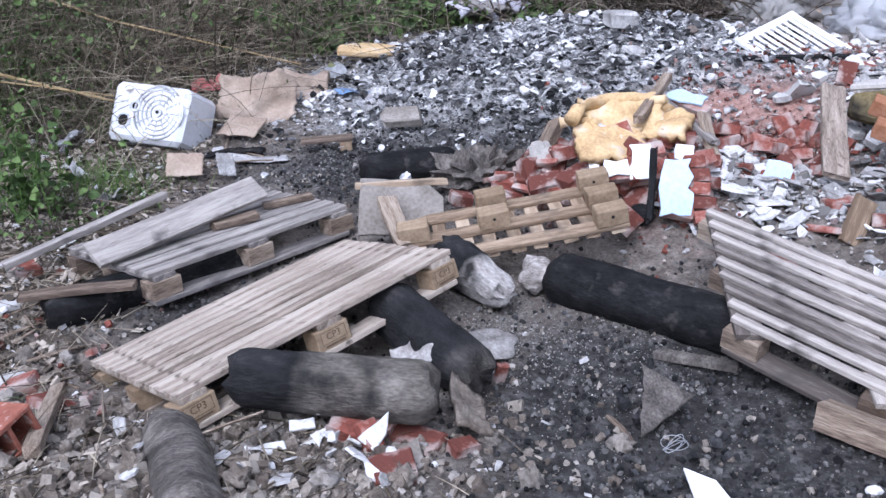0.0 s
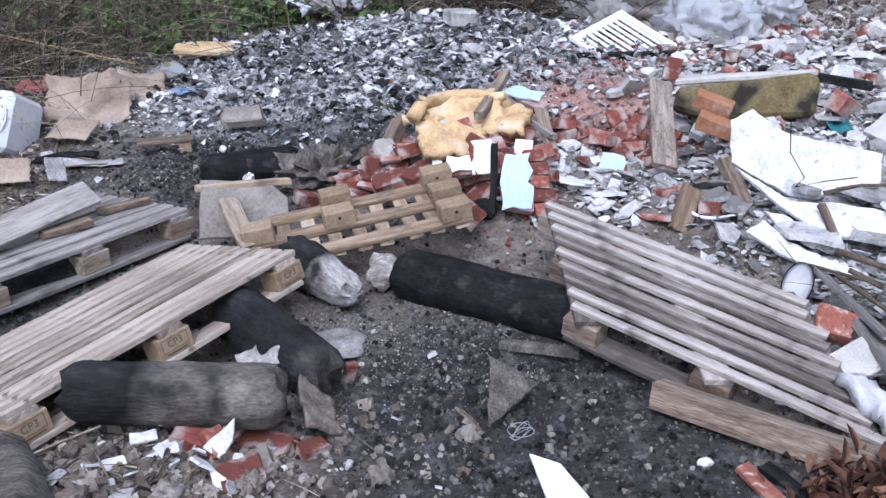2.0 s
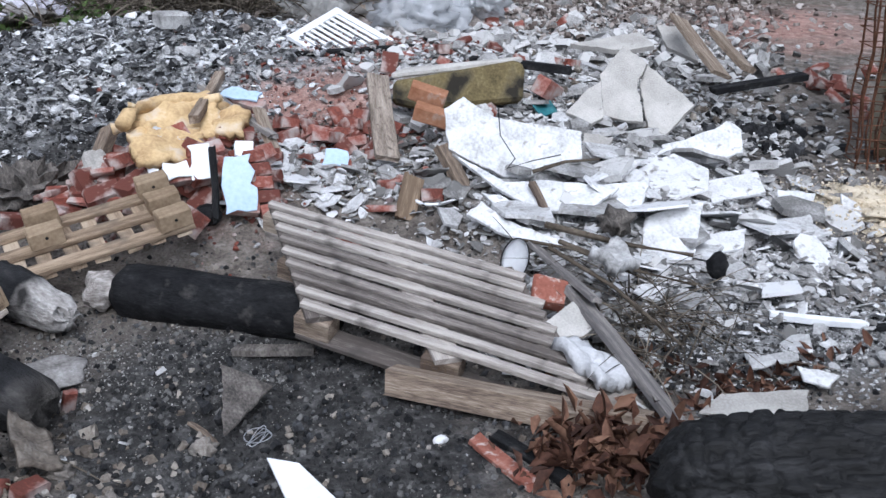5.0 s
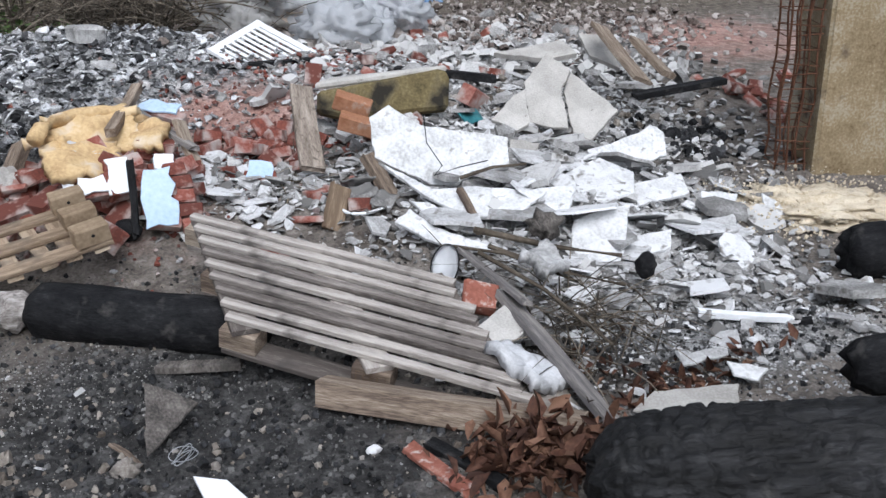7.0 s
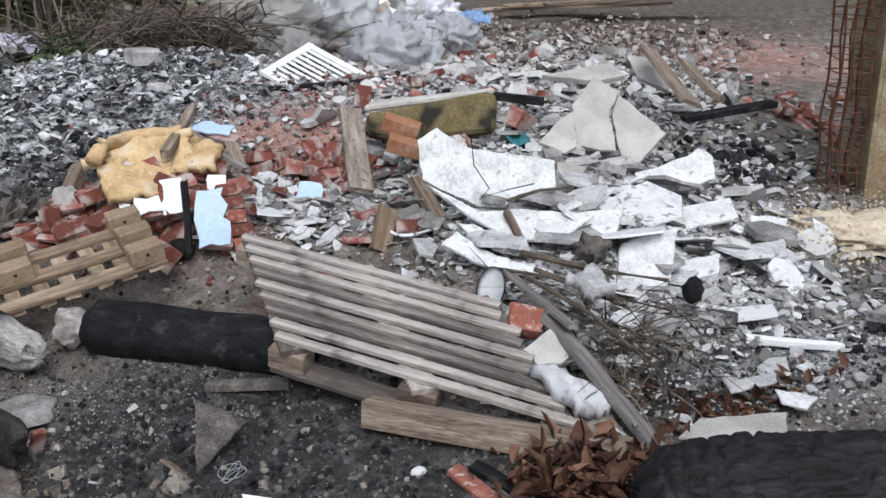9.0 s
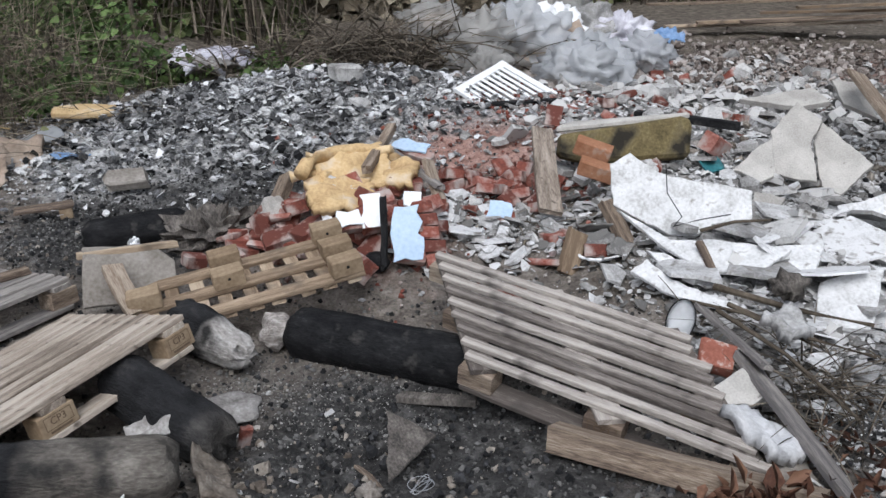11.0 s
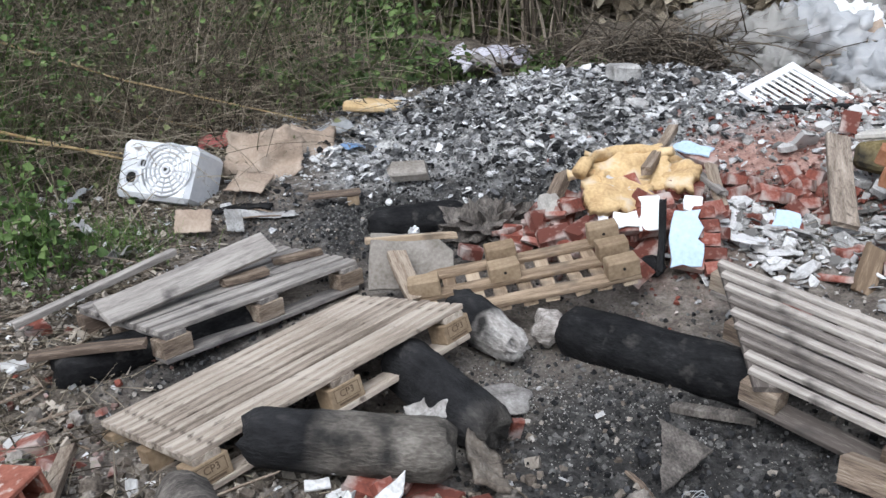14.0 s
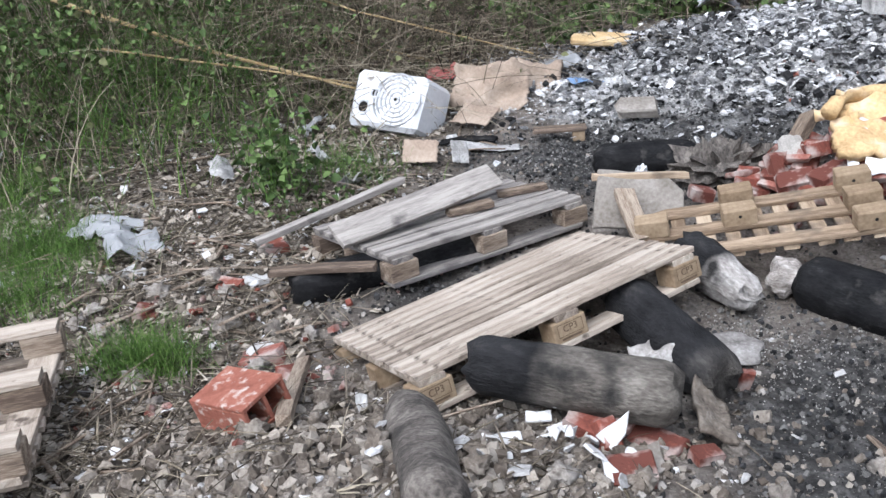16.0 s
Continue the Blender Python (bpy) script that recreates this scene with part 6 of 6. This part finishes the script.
bits("ash_sheets", ASHSHEET, 3600, heap, (-1.9, 2.8, 5.0, 8.0), (0.012, 0.085), (0.03, 0.12), 0.45, "burnt curled sheets in the ash heap", "ash", 8, 6, 0.008, 0.04)
ragged_heap = lambda x, y: heap(x, y) * np.clip(0.5 + 2.2 * fbm(x, y, 0.45, 3, 71), 0, 1)
bits("ash_chunks", ASHFLAKE, 1300, ragged_heap, (-1.9, 2.8, 5.0, 8.0), (0.02, 0.10), (0.06, 0.25), 0.45, "burnt crumpled lumps in the ash heap", "ash", 33, 7, 0.01, 0.05)
bits("burnt_lumps", BURNT_PAPER, 900, lambda x, y: heap(x, y) * np.clip(0.3 + 3.0 * fbm(x, y, 0.5, 3, 72), 0, 1) * soft(2.2, 1.0, x), (-1.6, 2.4, 5.2, 7.8), (0.012, 0.08), (0.15, 0.5), 0.5, "black burnt lumps in the ash heap", "charcoal", 34, 7, 0.01, 0.04)
bits("ash_dust", ASH_DULL, 3500, lambda x, y: bell(x, y, -0.6, 5.2, 0.8, 0.4), (-2.4, 1.4, 4.0, 6.4), (0.004, 0.024), (0.1, 0.4), 0.5, "dull grey ash crumbs on dark ground", "ash", 29, 5)
bits("ash_crumbs", ASHFLAKE, 5500, lambda x, y: bell(x, y, 2.95, 2.3, 0.7, 0.45), (-2.0, 4.6, 1.7, 6.0), (0.004, 0.028), (0.1, 0.4), 0.5, "light ash crumbs on black soil", "ash", 9, 5)
bits("charcoal", COAL, 4200, lambda x, y: np.clip(burnt(x, y) + 0.45 * bell(x, y, 0.5, 6.0, 0.7, 0.35) + 0.03 * heap(x, y), 0, 1), (-2.2, 4.8, 1.4, 7.4), (0.005, 0.03), (0.4, 0.9), 0.6, "black charcoal crumbs", "charcoal", 10, 6, 0.0, 0.01)
bits("charcoal_lumps", COAL, 110, lambda x, y: np.clip(0.5 * bell(x, y, 0.62, 2.75, 0.16, 0.2) + 0.25 * bell(x, y, 0.6, 5.9, 0.45, 0.25) + 0.7 * bell(x, y, 4.4, 4.4, 0.4, 0.4), 0, 1), (-0.8, 5.4, 2.2, 7.2), (0.04, 0.10), (0.4, 0.8), 0.6, "black charred lumps in ash", "charcoal", 11, 7, 0.01, 0.02)
bits("brick_chips", BRICK, 3600, red_rubble, (-3.2, 5.8, 2.0, 8.8), (0.008, 0.05), (0.3, 0.7), 0.6, "red brick chips in rubble", "brick chips", 12, 5, 0.005, 0.015)
bits("litter", LITTER, 14000, litter_zone, (-4.0, 0.4, 1.2, 7.0), (0.015, 0.075), (0.03, 0.15), 0.5, "brown dead leaves and wood litter", "litter", 13, 4, 0.004, 0.02)
bits("paper_scraps", PLASTER, 1000, lambda x, y: np.clip(littered(x, y) * soft(6.8, 5.5, y) + 0.7 * bell(x, y, -1.2, 7.1, 0.9, 0.3), 0, 1), (-4.0, 0.4, 2.0, 7.6), (0.012, 0.07), (0.03, 0.12), 0.6, "pale scraps of paper and plastic", "scraps", 14, 5, 0.01, 0.02)
bits("plaster_dust", PALE_BITS, 2000, lambda x, y: np.clip(bell(x, y, 0.22, 3.32, 0.20, 0.16) + 0.4 * bell(x, y, 0.5, 3.1, 0.4, 0.3), 0, 1), (-0.3, 1.4, 2.5, 3.9), (0.003, 0.012), (0.4, 0.9), 0.5, "patch of pale grit between the logs", "grit", 25)
bits("far_rubble", RUBBLE, 5200, lambda x, y: np.clip(bell(x, y, 5.2, 8.0, 1.8, 1.0) + 0.8 * bell(x, y, 3.6, 9.6, 1.4, 1.0), 0, 1), (1.6, 9.0, 6.0, 12.0), (0.012, 0.10), (0.15, 0.5), 0.5, "grey rubble heaped in the distance", "rubble", 16, 6, 0.01, 0.08)
bits("rubble_pieces", PLASTER_GREY, 900, lambda x, y: np.clip(bell(x, y, 4.6, 6.6, 1.2, 0.9) + 0.5 * bell(x, y, 4.0, 8.2, 0.8, 0.6), 0, 1), (2.6, 7.6, 5.0, 9.6), (0.05, 0.20), (0.12, 0.4), 0.5, "broken grey masonry pieces heaped behind slabs", "rubble", 30, 7, 0.02, 0.05)
bits("sand_crumbs", SAND, 1600, lambda x, y: bell(x, y, 4.25, 3.25, 0.42, 0.3), (3.2, 5.2, 2.4, 4.2), (0.004, 0.022), (0.4, 0.9), 0.6, "crumbs of sand and sawdust", "sand", 20, 5, 0.02, 0.06)


def tubes(name, n, density, box, length, lean, bend, radius, mat, label, category, seed, segs=5, lift=0.0, taper=0.3):
    x, y, r = spots(n, density, box, seed)
    base = np.stack([x, y, ground_z(x, y) - 0.01 + lift * r.uniform(0, 1, n)], 1)
    v, f, _ = strands(None, r, n, base, length, lean, bend, radius, taper, 3, segs)
    return stuff(name, v, f, mat, label, category)


tubes("twigs", 2600, litter_zone, (-4.0, 0.2, 1.2, 7.0), (0.08, 0.40), (1.25, 0.2), 0.35, (0.002, 0.006), TWIG, "thin dry twigs in the litter", "twigs", 21, 4, 0.04)
tubes("straw", 4200, litter_zone, (-4.0, 0.2, 1.2, 7.0), (0.08, 0.35), (1.2, 0.3), 0.5, (0.0015, 0.004), STRAW, "dry straw in the litter", "straw", 22, 4, 0.04)
tubes("twigs", 150, lambda x, y: bell(x, y, 2.25, 2.65, 0.16, 0.3), (1.9, 2.9, 2.1, 3.5), (0.2, 0.55), (0.9, 0.3), 0.8, (0.002, 0.006), TWIG, "tangle of dry twigs over plaster rubble", "twigs", 23, 5, 0.08)
tubes("sticks", 320, litter_zone, (-3.6, -0.6, 1.6, 5.6), (0.10, 0.45), (1.35, 0.12), 0.15, (0.006, 0.016), OLD_WOOD, "broken grey sticks in the litter", "sticks", 27, 3, 0.02, 0.7)
tubes("sticks", 60, front_left, (-2.0, 0.0, 1.3, 3.0), (0.08, 0.3), (1.3, 0.15), 0.3, (0.003, 0.009), STRAW, "pale broken sticks in earth", "sticks", 28, 3, 0.03, 0.7)
tubes("straw", 40, lambda x, y: bell(x, y, 1.7, 4.4, 0.2, 0.12), (1.3, 2.1, 4.0, 4.8), (0.15, 0.35), (1.1, 0.2), 0.6, (0.003, 0.008), STRAW, "dry corn husks in rubble", "straw", 24)
for k, (a, b, c, rad) in enumerate([((2.08, 3.12, 0.33), (2.27, 2.84, 0.31), (2.48, 2.66, 0.29), 0.015), ((2.10, 3.04, 0.28), (2.24, 2.76, 0.24), (2.44, 2.58, 0.20), 0.011), ((2.04, 3.02, 0.27), (2.13, 2.68, 0.21), (2.20, 2.35, 0.10), 0.010), ((2.00, 3.16, 0.26), (2.12, 2.96, 0.27), (2.30, 2.72, 0.20), 0.008), ((2.30, 3.62, 0.40), (2.45, 3.58, 0.44), (2.62, 3.55, 0.44), 0.010)]):
    one("branch", rod_bm([a, b, c], rad, 7, 0.6), TWIG, Matrix(), "bare bent branch lying over rubble", "branch", "branches")
r = np.random.default_rng(26)
for cx, cy, sx, sy, n, up, big in ((1.63, 1.98, 0.11, 0.08, 480, 0.08, 0.11), (2.36, 2.12, 0.22, 0.05, 150, 0.02, 0.08), (2.05, 2.42, 0.12, 0.10, 60, 0.04, 0.07)):
    c3 = np.stack([r.normal(cx, sx, n), r.normal(cy, sy, n), np.zeros(n)], 1)
    c3[:, 2] = ground_z(c3[:, 0], c3[:, 1]) + r.uniform(0.005, up, n)
    v, f = leaf_cards(r, c3, (0.03, big), 0.8, 0.5)
    stuff("brown_leaves", v, f, DEADLEAF, "curled dead red-brown leaves beside a charred trunk", "leaves")
brush = thing("brushwood_heap", pose(1.75, 8.2, 0.0), "heap of dark dead branches on the bank", "brushwood")
r = np.random.default_rng(31)
base = np.stack([r.normal(1.75, 0.5, 800), r.normal(8.2, 0.4, 800), np.zeros(800)], 1)
base[:, 2] = ground_z(base[:, 0], base[:, 1]) + r.uniform(0, 0.28, 800)
v, f, _ = strands(None, r, 800, base, (0.3, 1.0), (0.7, 0.4), 0.6, (0.004, 0.014), 0.3, 3, 5)
v[:, 0] -= 1.75
v[:, 1] -= 8.2
stuff("tangle", v, f, TWIG, "", "", brush)


def bush(x, y, height, spread, n_stem, n_leaf, stem_mat, leaf_mat, label, seed, leaf=(0.04, 0.09), name="bush", lean=(0.1, 0.4), rad=(0.003, 0.008), group="thicket bushes", bend=0.7):
    """Many bending stems from one foot, with leaves strewn along their upper parts."""
    r = np.random.default_rng(seed)
    b = thing(name, pose(x, y, 0.0), label, name.replace("_", " "), group)
    px, py = r.normal(0, spread * 0.35, n_stem), r.normal(0, spread * 0.35, n_stem)
    base = np.stack([px, py, ground_z(px + x, py + y) - 0.02], 1)
    v, f, pts = strands(None, r, n_stem, base, (height * 0.5, height * 1.15), lean, bend, rad, 0.3, 3, 6)
    stuff("stem_tangle", v, f, stem_mat, "", "", b)
    if n_leaf:
        who = r.integers(0, n_stem, n_leaf)
        seg = r.integers(1, 6, n_leaf)
        t = r.uniform(0, 1, n_leaf)[:, None]
        c = pts[who, seg] * (1 - t) + pts[who, seg + 1] * t + r.normal(0, 0.03, (n_leaf, 3))
        v, f = leaf_cards(r, c, leaf, 0.7)
        stuff("foliage", v, f, leaf_mat, "", "", b)
    return b


# dry tangle and green undergrowth along the bank
k = 0
for x, y, h, n, lf, mat in [(-2.7, 6.4, 0.9, 260, 220, DULL_LEAF), (-3.4, 5.7, 1.0, 260, 900, LEAF), (-2.2, 7.1, 0.9, 260, 140, DULL_LEAF), (-3.2, 7.0, 1.3, 300, 1000, LEAF), (-4.0, 6.6, 1.4, 300, 2000, LEAF), (-1.5, 7.7, 0.8, 220, 200, DULL_LEAF), (-2.5, 8.0, 1.3, 320, 300, DULL_LEAF),
                        (-1.4, 8.7, 1.0, 280, 220, DULL_LEAF), (-3.8, 8.4, 1.6, 320, 1500, DULL_LEAF), (-2.6, 9.4, 1.6, 320, 1200, DULL_LEAF), (-4.8, 7.6, 1.7, 320, 1800, LEAF), (-5.0, 5.6, 1.5, 300, 1600, LEAF), (-4.4, 4.8, 1.2, 260, 1300, LEAF), (-3.9, 4.9, 0.8, 200, 300, DULL_LEAF)]:
    k += 1
    bush(x, y, h, 1.3, n, int(lf * 1.8), STRAW if k % 3 else TWIG, mat, "tangled dry brush with olive leaves on the bank", 100 + k, (0.02, 0.06))
for x, y, h, lf in [(-1.1, 7.4, 0.5, 260), (-0.85, 8.1, 0.5, 300), (-0.3, 8.3, 0.5, 260), (-1.6, 7.9, 0.6, 300), (-0.6, 9.2, 0.7, 500), (0.9, 8.6, 0.35, 260), (-1.9, 8.9, 0.9, 600), (-1.1, 9.8, 1.0, 700)]:
    k += 1
    bush(x, y, h, 0.5, 40, lf, TWIG, LEAF, "fresh green weeds at the foot of the bank", 100 + k, (0.04, 0.10), "weed", group="green weeds")
bush(-2.18, 4.52, 0.62, 0.20, 26, 300, GRASS, LEAF, "bright green leafy nettle growing out of rubbish", 201, (0.03, 0.07), "nettle", (0.05, 0.2), (0.003, 0.006), "green weeds", 0.3)
bush(-2.0, 4.35, 0.25, 0.4, 40, 160, TWIG, LEAF, "low green weeds in the rubbish", 202, (0.02, 0.05), "weed", group="green weeds")
for x, y, s, n in [(-3.15, 3.75, 0.45, 1500), (-2.95, 3.3, 0.4, 700), (-2.05, 2.85, 0.24, 900), (-1.95, 4.9, 0.45, 500), (-3.6, 4.2, 0.5, 1200), (-1.3, 3.9, 0.12, 120), (0.9, 8.7, 0.3, 400), (-3.4, 2.9, 0.4, 700), (-0.2, 8.6, 0.5, 500), (-2.2, 6.0, 0.5, 400)]:
    k += 1
    r = np.random.default_rng(300 + k)
    t = thing("grass_tuft", pose(x, y, 0.0), "tuft of fresh green grass in the litter", "grass", "grass tufts")
    base = np.stack([r.normal(0, s * 0.45, n), r.normal(0, s * 0.32, n), np.zeros(n)], 1)
    base[:, 2] = ground_z(base[:, 0] + x, base[:, 1] + y)
    v, f, _ = strands(None, r, n, base, (0.06, 0.24), (0.1, 0.35), 0.8, (0.0015, 0.0035), 0.2, 3, 4)
    stuff("turf", v, f, GRASS, "", "", t)
for a, b, c, rad in [((-4.9, 5.4, 1.5), (-3.16, 5.72, 0.80), (-2.12, 5.80, 0.50), 0.015), ((-5.2, 7.0, 1.25), (-3.12, 7.0, 0.77), (-1.80, 6.75, 0.50), 0.014), ((-4.0, 6.6, 1.5), (-2.4, 6.7, 0.9), (-1.1, 6.75, 0.55), 0.009), ((-3.6, 5.2, 0.9), (-2.6, 5.6, 0.66), (-1.9, 5.8, 0.5), 0.007)]:
    one("reed_stalk", rod_bm([a, b, c], rad * 1.15, 7, 0.5), REED, Matrix(), "long dry yellow reed stalk fallen over the weeds", "reed", "fallen reeds")
tubes("tall_grass", 5200, lambda x, y: np.clip(soft(-2.3, -3.4, x) * soft(4.0, 5.2, y), 0, 1), (-6.5, -2.0, 3.8, 8.0), (0.25, 0.95), (0.15, 0.35), 0.9, (0.002, 0.005), GRASS, "tall green grass on the bank", "grass", 43, 5, 0.05)
tubes("dry_stalks", 5200, lambda x, y: np.clip(soft(-1.0, -2.4, x) * soft(5.2, 6.4, y) + 0.25 * bell(x, y, -1.6, 7.2, 1.0, 0.6), 0, 1), (-6.0, 0.0, 4.6, 9.0), (0.5, 1.6), (0.7, 0.45), 0.7, (0.002, 0.006), STRAW, "tangle of dry grass stalks on the bank", "dry grass", 41, 6, 0.2)
tubes("thin_branches", 800, lambda x, y: soft(-0.6, -2.0, x) * soft(6.0, 7.2, y), (-6.0, 0.4, 5.6, 10.5), (0.8, 2.4), (0.6, 0.4), 0.8, (0.003, 0.009), TWIG, "tangle of bare thin branches on the bank", "branches", 42, 6, 0.3)

# far thicket, closing the view behind
r = np.random.default_rng(51)
n = 26000
hx = r.uniform(-14, 14, n)
hy = np.where(hx < 1.5, 10.6, 13.2) + np.abs(r.normal(0, 1.3, n)) + 0.3 * np.sin(hx * 2.1)
hz = land(hx, hy) + r.power(0.7, n) * 4.2
v, f = leaf_cards(r, np.stack([hx, hy, hz], 1), (0.10, 0.26), 0.9)
stuff("far_thicket", v, f, DULL_LEAF, "dark dense thicket behind the tip", "thicket")
n = 1500
hx = r.uniform(-14, 14, n)
hy = np.where(hx < 1.5, 10.4, 13.0) + np.abs(r.normal(0, 1.0, n))
v, f, _ = strands(None, r, n, np.stack([hx, hy, land(hx, hy) - 0.05], 1), (0.8, 4.0), (0.05, 0.25), 0.4, (0.006, 0.03), 0.4, 3, 5)
stuff("far_stems", v, f, TWIG, "dark stems of the far thicket", "thicket")
n = 2600
hx = r.uniform(0.5, 5.0, n)
hy = 12.6 + np.abs(r.normal(0, 0.4, n))
v, f = leaf_cards(r, np.stack([hx, hy, land(hx, hy) + r.uniform(0.05, 1.2, n)], 1), (0.12, 0.32), 1.2)
stuff("far_reeds", v, f, STRAW, "pale drooping reed leaves in the far thicket", "reeds")
hill = mesh_from("backdrop", *(lambda a, h: (np.concatenate([np.stack([22 * np.sin(a), 22 * np.cos(a), np.full_like(a, -1)], 1), np.stack([24 * np.sin(a), 24 * np.cos(a), h], 1)]), np.stack([np.arange(len(a) - 1), np.arange(1, len(a)), np.arange(1, len(a)) + len(a), np.arange(len(a) - 1) + len(a)], 1)))(np.linspace(-1.9, 1.9, 90), 4.5 + 1.2 * np.sin(np.linspace(0, 40, 90))))
hill.materials.append(DULL_LEAF)
tagged(new("backdrop", hill), "dark wooded slope in the distance", "backdrop", kind="structure")
